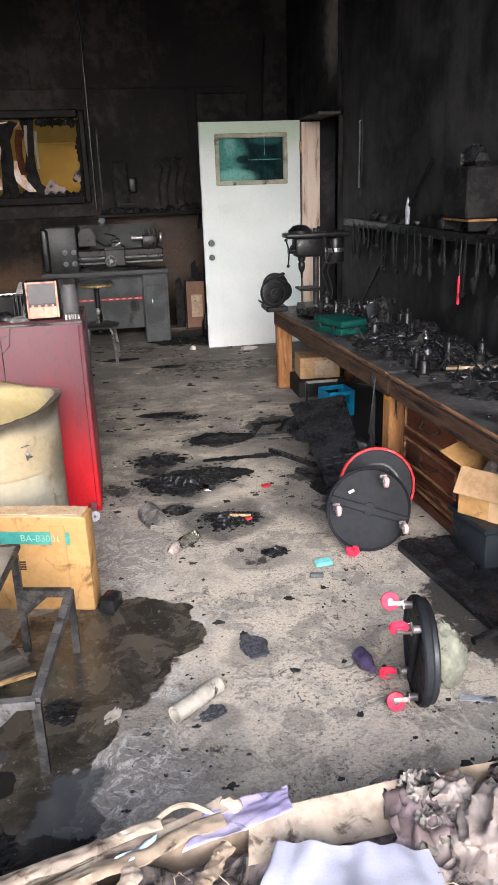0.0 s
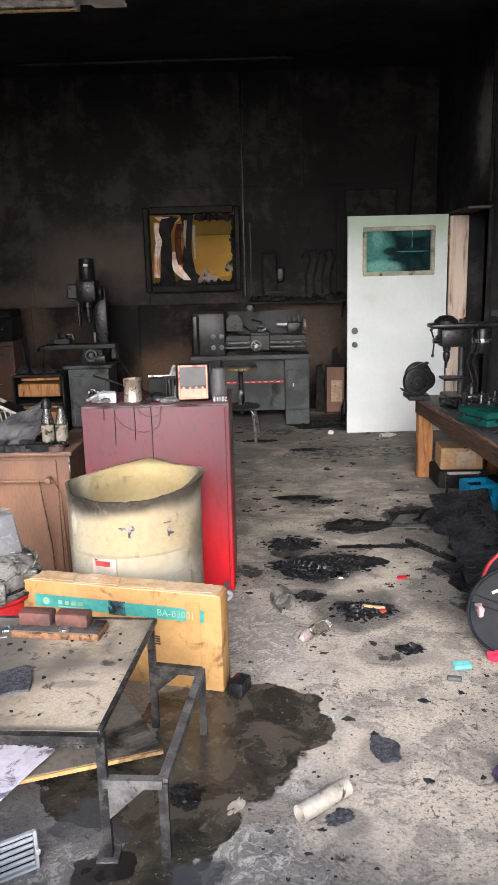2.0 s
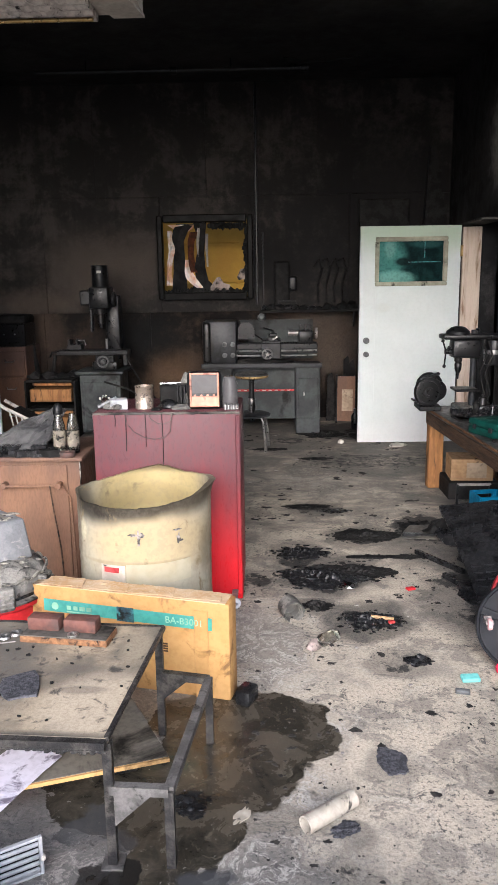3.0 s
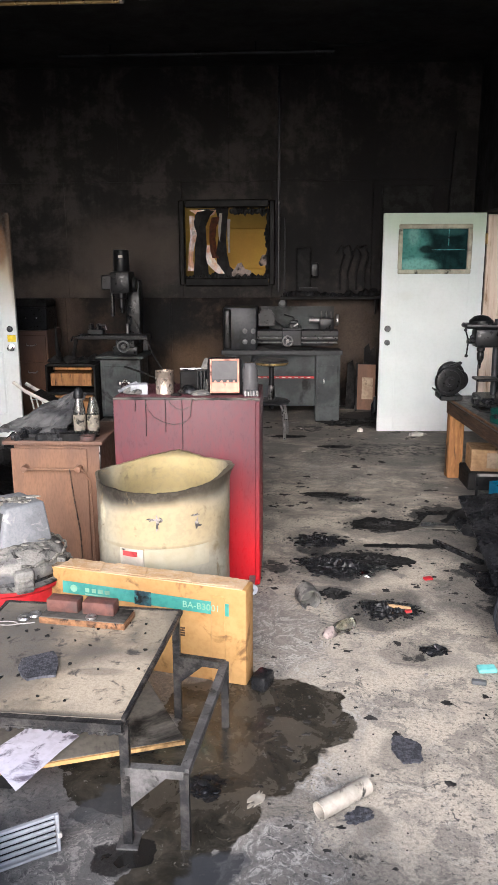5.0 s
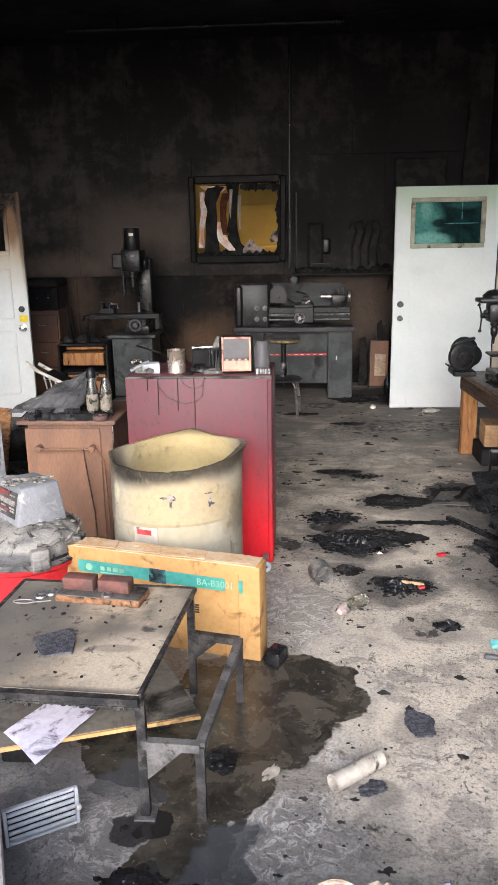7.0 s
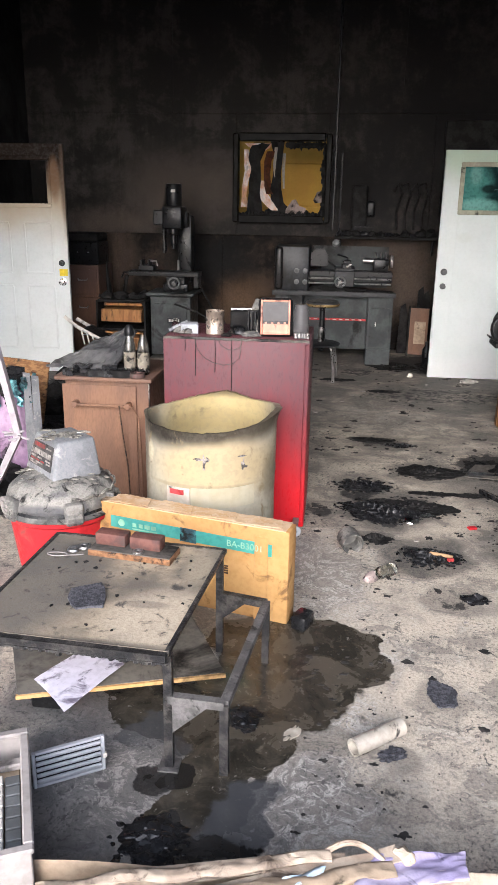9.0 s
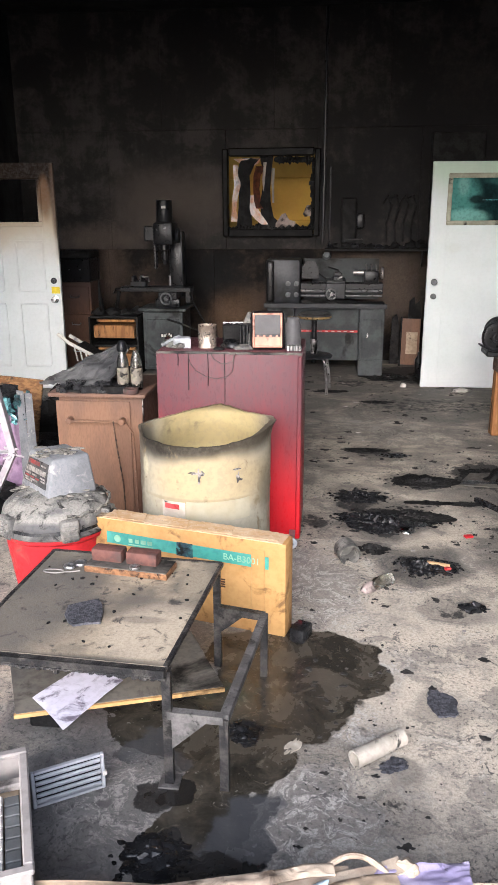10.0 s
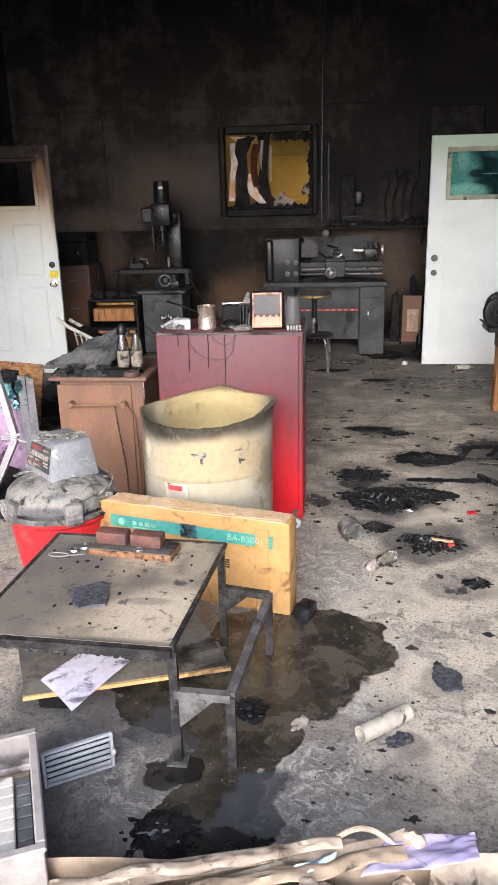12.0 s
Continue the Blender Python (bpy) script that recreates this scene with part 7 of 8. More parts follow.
rng = random.Random(11)
KINDS = ("lump", "can", "rod", "bar", "ring", "lump", "slab")
for k in range(300):
    y = 2.15 + 2.85 * rng.random()
    fx = 1.322 + (5.3 - y) * 0.0559
    x = fx + 0.10 + 0.5 * rng.random()
    if (abs(y - 4.16) < 0.2 and x < 1.66) or (y < 2.95 and x < fx + 0.32):
        continue
    what = KINDS[k % len(KINDS)]
    m = (M_WETBLACK, M_DARKMETAL, M_CHAR_GLOSS, M_CHAR, M_CHAR, M_CHAR, M_DARKMETAL, M_CHAR_GLOSS, M_STEEL)[rng.randrange(9)]
    a = 360 * rng.random()
    if what == "lump":
        s = 0.02 + 0.045 * rng.random()
        single("charred_lump", lump(B(), (0, 0, 0), (s * 0.8, s * 0.7, s * 0.5), k, 0.8, 3, 2.4), m if m is not M_STEEL else M_CHAR, "charred lump of debris on the bench", "debris", x, y, BT, a, group="debris on the bench")
    elif what == "can":
        r_, h_ = 0.014 + 0.016 * rng.random(), 0.04 + 0.07 * rng.random()
        single("sooted_can", turned(B(), [(r_, 0), (r_ * 1.04, 0.004), (r_, 0.008), (r_, h_), (r_ * 0.8, h_ + 0.008), (r_ * 0.4, h_ + 0.012), (r_ * 0.35, h_ + 0.03), (0, h_ + 0.03)], (0, 0, 0), None, 16), m, "sooted can standing on the bench", "can", x, y, BT, group="cans on the bench")
    elif what == "rod":
        L_ = 0.10 + 0.2 * rng.random()
        single("sooted_tool", tube(B(), [(-L_ / 2, 0, 0.008), (L_ * 0.2, 0, 0.008), (L_ / 2, 0.01, 0.03)], 0.008), m, "sooted hand tool lying on the bench", "tool", x, y, BT, a, group="tools on the bench")
    elif what == "bar":
        single("metal_block", box(B(), 0.05 + 0.08 * rng.random(), 0.03 + 0.03 * rng.random(), 0.04, (0, 0, 0.02), 0.005), m, "sooted metal block on the bench", "block", x, y, BT, a, group="blocks on the bench")
    elif what == "ring":
        single("metal_ring", turned(B(), [(0.02, 0), (0.034, 0), (0.037, 0.006), (0.034, 0.016), (0.02, 0.016), (0.02, 0)], (0, 0, 0), None, 18), m, "sooted metal ring on the bench", "ring", x, y, BT, a, group="rings on the bench")
    else:
        single("charred_flake", slab(B(), blot(0, 0, 0.05 + 0.05 * rng.random(), 0.04 + 0.03 * rng.random(), k, 12, 0.5), 0.012), M_CHAR, "charred flat flake on the bench", "flake", x, y, BT, a, group="flakes on the bench")
for k in range(46):
    y = 2.2 + 2.8 * rng.random()
    x = 1.322 + (5.3 - y) * 0.0559 + 0.12 + 0.45 * rng.random()
    a = 6.28 * rng.random()
    w_ = B()
    tube(w_, [(0.05 * i * math.cos(a + 0.5 * math.sin(i + k)), 0.05 * i * math.sin(a + 0.5 * math.sin(i + k)), 0.006 + 0.09 * abs(math.sin(i * 0.9 + k)) * (i > 0)) for i in range(-2, 3)], 0.003 + 0.003 * rng.random(), 5)
    single("twisted_debris", w_, (M_WETBLACK, M_DARKMETAL, M_CHAR_GLOSS)[k % 3], "twisted burnt wire debris on the bench", "debris", x, y, BT, group="twisted debris on the bench")
single("steel_lever", tube(B(), [(-0.10, 0, 0.14), (0.0, 0, 0.155), (0.10, 0.02, 0.14)], 0.016), M_CHROME, "bright steel lever of a burnt vise", "lever", 1.86, 4.35, BT)
single("vise_body", lump(B(), (0, 0, 0), (0.10, 0.08, 0.13), 77, 0.35, 2), M_DARKMETAL, "burnt bench vise under a steel lever", "vise", 1.86, 4.35, BT)
single("bright_tool", box(B(), 0.10, 0.035, 0.02, (0, 0, 0.06), 0.006), M_CHROME, "bright chrome tool lying on debris", "tool", 1.75, 3.48, BT + 0.04, 20)
single("tool_prop", lump(B(), (0, 0, 0), (0.07, 0.06, 0.085), 78, 0.4, 2), M_CHAR, "charred lump under a chrome tool", "debris", 1.75, 3.48, BT)
single("brass_rod", tube(B(), [(-0.14, 0, 0.02), (0.14, 0.02, 0.02)], 0.018), M_BRASSDARK, "smoked brass bar on the bench", "bar", 1.84, 2.95, BT, -15)
pt = single("paint_tin", turned(B(), [(0.045, 0), (0.047, 0.004), (0.045, 0.008), (0.045, 0.08), (0.047, 0.085), (0.03, 0.088), (0, 0.088)], (0, 0, 0), None, 22), M_BRASS, "tarnished tin with a yellow band on the bench", "tin", 1.90, 2.72, BT)
single("tan_board", box(B(), 0.16, 0.20, 0.02, (0, 0, 0.10), 0.004, (0, 0, 0)), M_CARD_PALE, "pale board offcut on the bench", "board", 1.95, 2.55, BT)
single("board_prop", box(B(), 0.12, 0.16, 0.089, (0, 0, 0.0445), 0.006), M_CHAR, "charred box under the pale board", "box", 1.95, 2.55, BT)
rb2 = random.Random(5)
for k in range(26):
    y = 1.3 + 1.2 * rb2.random()
    fx = 1.322 + (5.3 - y) * 0.0559
    single("glossy_scrap", lump(B(), (0, 0, 0), (0.02 + 0.03 * rb2.random(), 0.02 + 0.03 * rb2.random(), 0.02 + 0.02 * rb2.random()), k, 0.6, 1), (M_CHAR_GLOSS, M_STEEL, M_CHAR)[k % 3], "glossy burnt scrap on the desk", "scrap", fx + 0.22 + 0.4 * rb2.random(), y, BT, group="scraps on the desk")

pile = B()
for k in range(260):
    y = 3.2 + 1.75 * rb2.random()
    fx = 1.322 + (5.3 - y) * 0.0559
    dx = 0.14 + 0.48 * rb2.random()
    s_ = 0.012 + 0.030 * rb2.random() ** 2
    lump(pile, (fx + dx, y, BT + 0.05 * dx * rb2.random()), (s_ * (0.7 + 1.6 * rb2.random()), s_ * (0.7 + rb2.random()), s_ * (0.5 + 1.6 * dx)), k + 7, 0.6, 2, 2.2)
tagged(part("charred_pile", pile, M_WETBLACK, None, "", 75), "black pile of charred tools and debris along the bench", "debris", kind="stuff")
grit = B()
for k in range(420):
    y = 2.1 + 2.95 * rb2.random()
    fx = 1.322 + (5.3 - y) * 0.0559
    s = 0.006 + 0.016 * rb2.random() ** 2
    lump(grit, (fx + 0.06 + 0.56 * rb2.random() ** 0.7, y, BT), (s * (1 + rb2.random()), s, s * 0.9), k, 0.8, 1, 3.0)
tagged(part("burnt_grit", grit, M_CHAR_GLOSS, None, "", 40), "burnt grit and crumbs covering the bench", "debris", kind="stuff")
for k, (x, y, z, r_, m) in enumerate(((1.36, 3.06, 0.0, 0.075, M_STEEL), (1.40, 3.16, 0.0, 0.06, M_GREYMETAL), (1.33, 3.22, 0.0, 0.05, M_STEEL))):
    tg = B()
    for n_ in range(5):
        tube(tg, [(r_ * math.sin(i * 0.9 + n_ * 1.7), r_ * math.cos(i * 1.3 + n_), 0.01 + r_ * 1.6 * abs(math.sin(i * 0.37 + n_ * 0.8))) for i in range(16)], 0.0026, 5)
    single("wire_tangle", tg, m, "tangle of bright burnt wire on the floor", "wire", x, y, z, group="wire tangles")

# tool rail on the side wall
rl = thing("tool_rail", "charred tool shelf along the side wall", "shelf", XR - 0.09, 4.1, 1.215)
part("board", box(B(), 0.17, 2.9, 0.03, (0, 0, 0), 0.005), M_CHAR, rl)
part("lip", box(B(), 0.02, 2.9, 0.05, (-0.092, 0, -0.004), 0.004), M_DARKMETAL, rl)
for y in (-1.2, 0.0, 1.2):
    part("bracket", slab(B(), [(0, 0), (0.14, 0), (0.14, -0.14)], 0.02, (-0.07, y, -0.05), (90, 0, 0)), M_DARKMETAL, rl)
for k in range(30):
    y = -1.36 + 2.5 * (k / 29) ** 1.2 + 0.07 * (rb2.random() - 0.5)
    ln_ = 0.08 + 0.24 * rb2.random() ** 1.4
    lean = 0.05 * (rb2.random() - 0.5)
    m = (M_CHAR, M_CHAR, M_FRAMEBLACK, M_CHAR)[k % 4]
    tl = thing("hanging_tool", "sooted hand tool hanging from the rail", "tool", XR - 0.194, 4.1 + max(-1.42, min(1.42, y)), 1.205, group="tools on the rail")
    part("shank", tube(B(), [(0, 0, 0.0), (0.002, lean * 0.5, -ln_ * 0.6), (0, lean, -ln_)], 0.005 + 0.004 * rb2.random()), m, tl)
    if k % 3 == 0:
        part("shank", tube(B(), [(0, 0.004, 0.0), (0.002, 0.03 + lean, -ln_ * 0.55), (0, 0.018 + lean, -ln_)], 0.006), m, tl)
    part("grip", lump(B(), (0, lean, -ln_), (0.010 + 0.010 * rb2.random(), 0.010 + 0.016 * rb2.random(), 0.02 + 0.04 * rb2.random()), k, 0.4, 1, flat=False), m, tl)
for k in range(12):
    single("rail_item", lump(B(), (0, 0, 0), (0.03 + 0.02 * rb2.random(), 0.04, 0.03 + 0.05 * rb2.random()), k + 5, 0.4, 1), (M_CHAR, M_DARKMETAL)[k % 2], "charred item standing on the tool shelf", "debris", XR - 0.09, 2.9 + 0.2 * k, 1.232, group="items on the tool shelf")
rd = thing("red_driver", "screwdriver with a red handle hanging from the rail", "tool", XR - 0.194, 3.42, 1.205)
part("shank", tube(B(), [(0, 0, 0), (-0.004, 0, -0.19)], 0.005), M_DARKMETAL, rd)
part("grip", turned(B(), [(0.006, 0), (0.009, 0.01), (0.007, 0.05), (0.009, 0.12), (0.005, 0.15), (0, 0.151)], (-0.004, 0, -0.335), None, 14), M_CASTER, rd, "red plastic grip")
single("white_tube", turned(B(), [(0.014, 0), (0.016, 0.11), (0.006, 0.16), (0, 0.17)], (0, 0, 0), None, 14), M_GREYPLASTIC, "pale tube standing on the tool shelf", "tube", XR - 0.09, 4.46, 1.232)
bxs = thing("wall_box", "soot-black steel box standing on the tool shelf", "box", XR - 0.10, 3.55, 1.245)
part("body", box(B(), 0.18, 0.30, 0.26, (0, 0, 0.19), 0.01), M_CHAR, bxs)
part("shelf_strip", box(B(), 0.16, 0.32, 0.012, (0, 0, 0.054), 0.002), M_BENCHWOOD, bxs)
for y in (-0.14, 0.14):
    part("support", box(B(), 0.14, 0.02, 0.05, (0, y, 0.024), 0.003), M_CHAR, bxs)
single("melted_lump", lump(B(), (0, 0, 0), (0.07, 0.10, 0.08), 91, 0.4, 2), M_CHAR_GLOSS, "melted lump on top of the steel box", "debris", XR - 0.10, 3.52, 1.566)
single("leaning_stick", tube(B(), [(1.92, 5.0, BT), (2.12, 4.25, 1.62)], 0.012), M_DARKMETAL, "thin stick leaning from bench to wall", "stick")
single("wall_conduit", tube(B(), [(XR - 0.02, 6.26, 2.10), (XR - 0.02, 6.26, ZC - 0.01)], 0.018), M_CHAR, "blackened conduit on the side wall", "conduit")
single("wall_conduit", tube(B(), [(XR - 0.02, 5.70, 1.45), (XR - 0.02, 5.70, 1.95)], 0.016), M_GREYMETAL, "grey conduit end on the side wall", "conduit")

# next room seen through the doorway
ms = thing("drawer_rack", "grey steel rack of drawers in the next room", "rack", 2.95, 6.9, 0, 90)
part("carcass", box(B(), 0.9, 0.4, 1.70, (0, 0.2, 0.85), 0.005), M_DARKMETAL, ms)
for k in range(9):
    part("drawer", box(B(), 0.86, 0.02, 0.13, (0, -0.01, 0.46 + 0.14 * k), 0.006), M_GREYMETAL, ms)

# things under the bench
ub = thing("storage_carton", "scorched cardboard carton under the bench", "box", 1.60, 5.02, 0.13, -4)
part("carton_body", box(B(), 0.30, 0.24, 0.16, (0, 0, 0.08), 0.005), M_CARDBROWN, ub)
part("label", box(B(), 0.14, 0.004, 0.11, (0.03, -0.122, 0.08), 0), M_CARD_PALE, ub, "pale paper label")
single("steel_stool_box", box(B(), 0.36, 0.30, 0.13, (0, 0, 0.065), 0.006), M_CHAR, "charred crate supporting a carton", "crate", 1.60, 5.02, 0)
bl = thing("blue_crate", "blue plastic crate under the bench", "crate", 1.575, 4.42, 0.0, 8)
bl.scale = (0.85, 0.85, 0.8)
for s in (-1, 1):
    part("side", box(B(), 0.012, 0.20, 0.22, (s * 0.11, 0, 0.11), 0.003), M_BLUE, bl)
    fb2 = B()
    box(fb2, 0.208, 0.012, 0.12, (0, s * 0.10, 0.06), 0.003)
    box(fb2, 0.208, 0.012, 0.035, (0, s * 0.10, 0.2025), 0.003)
    for x in (-0.085, 0.085):
        box(fb2, 0.038, 0.012, 0.065, (x, s * 0.10, 0.1525), 0.003)
    part("end_panel", fb2, M_BLUE, bl)
part("bottom", box(B(), 0.21, 0.19, 0.01, (0, 0, 0.006), 0), M_BLUE, bl)
wf2 = thing("wire_stand", "rusty angle frame standing under the bench", "frame", 1.40, 4.55, 0)
for x in (0, 0.22):
    part("upright", tube(B(), [(x, 0, 0), (x, 0, 0.20)], 0.008, 4, True), M_DARKMETAL, wf2)
part("cross_bar", tube(B(), [(0, 0, 0.20), (0.22, 0, 0.20)], 0.008, 4, True), M_TAN, wf2)

kp = thing("ribbed_panel", "black ribbed plastic panel leaning on a burnt heap", "panel", 0, 0, 0)
part("plate", sheet(B(), [(1.15, 3.08, 0.012), (1.34, 3.05, 0.05), (1.44, 3.80, 0.31), (1.12, 3.86, 0.26)], 10, 14, 0.016, lambda u, v: (0, 0, 0.02 * math.sin(v * 3.1) + 0.006 * noise.noise(Vector((u * 5, v * 5, 0))))), M_CHAR_GLOSS, kp)
for j in range(4):
    for i in range(3):
        u, v = 0.2 + 0.28 * i, 0.10 + 0.06 * j
        a, b, c, d = Vector((1.15, 3.08, 0.012)), Vector((1.34, 3.05, 0.05)), Vector((1.44, 3.80, 0.31)), Vector((1.12, 3.86, 0.26))
        p = (a * (1 - u) + b * u) * (1 - v) + (d * (1 - u) + c * u) * v
        part("rib", box(B(), 0.05, 0.008, 0.010, (p.x, p.y, p.z + 0.02 * math.sin(v * 3.1) + 0.004), 0.002, (18, 0, 4)), M_BLACKPLASTIC, kp)
for k in range(14):
    single("charred_clump", lump(B(), (0, 0, 0), (0.06 + 0.05 * rb2.random(), 0.06 + 0.04 * rb2.random(), 0.04 + 0.06 * rb2.random()), k + 31, 0.6, 2), (M_CHAR, M_CHAR_GLOSS)[k % 2], "charred clump on the floor by the bench", "debris", 1.18 + 0.35 * rb2.random(), 3.2 + 1.0 * rb2.random(), 0.0, group="clumps by the bench")
single("heap_core", lump(B(), (0, 0, 0), (0.10, 0.20, 0.11), 33, 0.3, 3), M_CHAR, "burnt heap under the ribbed panel", "debris", 1.32, 3.62, 0)
single("foil_ball", lump(B(), (0, 0, 0), (0.08, 0.07, 0.09), 55, 0.7, 3, 3.0), M_CHROME, "crumpled foil on the floor by the desk", "foil", 1.44, 3.32, 0.0, angle=15)
for pts in ([(0.95, 4.05, 0.02), (1.30, 4.0, 0.03)], [(0.98, 3.78, 0.012), (1.17, 3.45, 0.016)], [(1.06, 3.42, 0.012), (1.14, 3.22, 0.016)]):
    single("charred_stick", tube(B(), pts, 0.012, 4, True), M_CHAR_GLOSS, "charred stick lying on the floor", "stick", group="charred sticks")
single("black_sheet", sheet(B(), [(0.92, 4.02, 0), (1.30, 3.94, 0.01), (1.36, 4.20, 0.03), (1.02, 4.22, 0.01)], 6, 6, 0.006, lambda u, v: (0, 0, 0.01 * noise.noise(Vector((u * 3, v * 3, 2))))), M_BOARD, "flat black sheet on the floor", "sheet", 0, 0, 0.014)
for k in range(5):
    single("hanging_wire", tube(B(), [(0, 0, 0), (0.01 * (k - 2), -0.02, -0.12), (0.015 * (k - 2), 0.0, -0.30 - 0.05 * k)], 0.004), M_GREYMETAL, "burnt wire hanging from the bench edge", "wire", 1.425, 3.20 + 0.02 * k, 0.56, group="hanging wires")


# round dollies
def caster_part(parent, c, r, wheel_r=0.028, tyre=M_CASTER):
    """A fork and a red wheel standing out of a disc along -z of its own turn."""
    f = part("caster", cyl(B(), 0.012, 0.03, (0, 0, -0.015), seg=12), M_ZINC, parent)
    f.matrix_basis = Matrix.Translation(c) @ Euler([radians(a) for a in r]).to_matrix().to_4x4()
    fk = B()
    for s in (-1, 1):
        box(fk, 0.004, 0.015, 0.05, (s * 0.013, 0.006, -0.05), 0.001)
    box(fk, 0.03, 0.03, 0.006, (0, 0.002, -0.028), 0.001)
    part("fork", fk, M_ZINC, f)
    part("wheel", turned(B(), [(0.010, 0), (wheel_r, 0.002), (wheel_r + 0.002, 0.010), (wheel_r, 0.018), (0.010, 0.020), (0.010, 0)], (-0.010, 0.012, -0.066), (0, 90, 0), 24), tyre, f)
    part("hub_cap", cyl(B(), wheel_r * 0.38, 0.025, (0, 0.012, -0.066), (0, 90, 0), seg=14, b=0.002), M_ZINC, f)
    return f


def round_dolly(label, m, r_, rim_m=None):
    t = thing("round_dolly", label, "dolly", group="round dollies")
    part("disc", turned(B(), [(r_ * 0.97, 0), (r_, 0.006), (r_, 0.024), (r_ * 0.96, 0.030), (r_ * 0.93, 0.022), (r_ * 0.3, 0.020), (0, 0.020)], (0, 0, 0), None, 48), m, t)
    if rim_m:
        part("rim", turned(B(), [(r_ * 0.985, -0.002), (r_ * 1.02, 0.004), (r_ * 1.03, 0.018), (r_ * 1.01, 0.032), (r_ * 0.95, 0.033), (r_ * 0.95, 0.028)], (0, 0, 0), None, 48, caps=False), rim_m, t)
    return t


dk = round_dolly("charcoal plastic pot dolly leaning upright, casters outwards", M_DISC, 0.184)
dk.matrix_basis = pose(1.145, 2.465, 0.182, 78, 0, -4)
part("cross_rib", box(B(), 0.355, 0.034, 0.012, (0, 0, 0.027), 0.004, (0, 0, -20)), M_DISC, dk)
part("hub", turned(B(), [(0.03, 0.018), (0.03, 0.03), (0.012, 0.034), (0, 0.034)], (0, 0, 0), None, 20), M_DISC, dk)
part("sticker", box(B(), 0.026, 0.012, 0.002, (-0.075, 0.085, 0.031), 0, (0, 0, 25)), M_WHITE, dk)
for a in (67, 168, -26):
    caster_part(dk, (0.150 * math.cos(radians(a)), 0.150 * math.sin(radians(a)), 0.026), (180, 0, 0), 0.022, M_CASTERPALE)
dr2 = round_dolly("black pot dolly with a bright red rim leaning on the desk", M_DISC, 0.172, M_REDPLASTIC)
dr2.matrix_basis = pose(1.275, 2.728, 0.175, 74, 0, -10)
part("inner_ring", turned(B(), [(0.10, 0.018), (0.105, 0.026), (0.095, 0.026), (0.092, 0.018)], (0, 0, 0), None, 36, caps=False), M_BLACKPLASTIC, dr2)
d3 = round_dolly("charcoal plastic pot dolly standing on edge, red casters out", M_DISC, 0.165)
d3.matrix_basis = pose(0.985, 1.46, 0.168, 90, 0, -100)
part("back_ring", turned(B(), [(0.150, -0.018), (0.158, -0.012), (0.158, 0.002), (0.150, 0.004), (0.12, -0.004), (0.0, -0.006)], (0, 0, 0), None, 40), M_GREYMETAL, d3)
part("cross_rib", box(B(), 0.30, 0.03, 0.014, (0, 0, 0.027), 0.004, (0, 0, 70)), M_DISC, d3)
for a in (60, 118, -118, -60):
    caster_part(d3, (0.135 * math.cos(radians(a)), 0.135 * math.sin(radians(a)), 0.026), (180, 0, a + 90), 0.027)
single("fallen_caster", turned(B(), [(0.010, 0), (0.028, 0.002), (0.030, 0.010), (0.028, 0.018), (0.010, 0.020), (0.010, 0)], (0, 0, 0), (20, 0, 0), 24), M_CASTER, "red caster wheel lying on the floor", "caster", 1.06, 2.405, 0.012)
single("caster_fork", box(B(), 0.03, 0.04, 0.016, (0, 0, 0.008), 0.004), M_ZINC, "zinc caster fork lying on the floor", "fork", 1.085, 2.43, 0.0, 30)
single("pale_stone", lump(B(), (0, 0, 0), (0.078, 0.07, 0.15), 15, 0.22, 4), M_STONE, "mottled pale lump leaning behind the dolly", "stone", 1.085, 1.545, 0.0)
single("steel_bar", tube(B(), [(1.20, 1.56, 0.10), (1.60, 1.66, 0.14)], 0.014), M_DARKMETAL, "dark steel bar lying on the mat", "bar")
single("bar_rest", lump(B(), (0, 0, 0), (0.08, 0.06, 0.085), 16, 0.4, 2), M_CHAR, "charred lump under the steel bar", "debris", 1.42, 1.62, 0.0)
single("clear_strip", box(B(), 0.11, 0.03, 0.004, (0, 0, 0.002), 0.001), M_GREYPLASTIC, "clear plastic strip lying on the floor", "strip", 1.15, 1.41, 0.0, -18)
single("floor_mat", sheet(B(), [(1.27, 2.42, 0), (1.37, 1.55, 0), (1.85, 1.55, 0.02), (1.85, 2.42, 0.02)], 28, 40, 0.008, lambda u, v: (0, 0, 0.035 * abs(noise.noise(Vector((u * 6, v * 5, 3)))) + 0.012 * noise.noise(Vector((u * 17, v * 17, 3))) + 0.012)), M_CHAR_GLOSS, "wrinkled charred mat on the floor", "mat", 0, 0, 0.012)
single("mat_rail", tube(B(), [(1.275, 2.40, 0.014), (1.39, 1.62, 0.014)], 0.013, 4, True), M_BLACKPLASTIC, "black rail along the mat", "rail")
bn = thing("storage_bin", "dark plastic bin on the floor by the desk", "bin", 1.66, 2.24, 0.03, 6)
part("bin_body", box(B(), 0.34, 0.26, 0.17, (0, 0, 0.085), 0.012, seg=2), M_BINBLUE, bn)
part("rim", box(B(), 0.37, 0.29, 0.025, (0, 0, 0.17), 0.008), M_BINBLUE, bn)
oc = thing("open_carton", "open orange-brown cardboard carton on the bin", "box", 1.66, 2.25, 0.2135, 6)
oc.matrix_basis = pose(1.64, 2.25, 0.2135, 0, 0, 36)
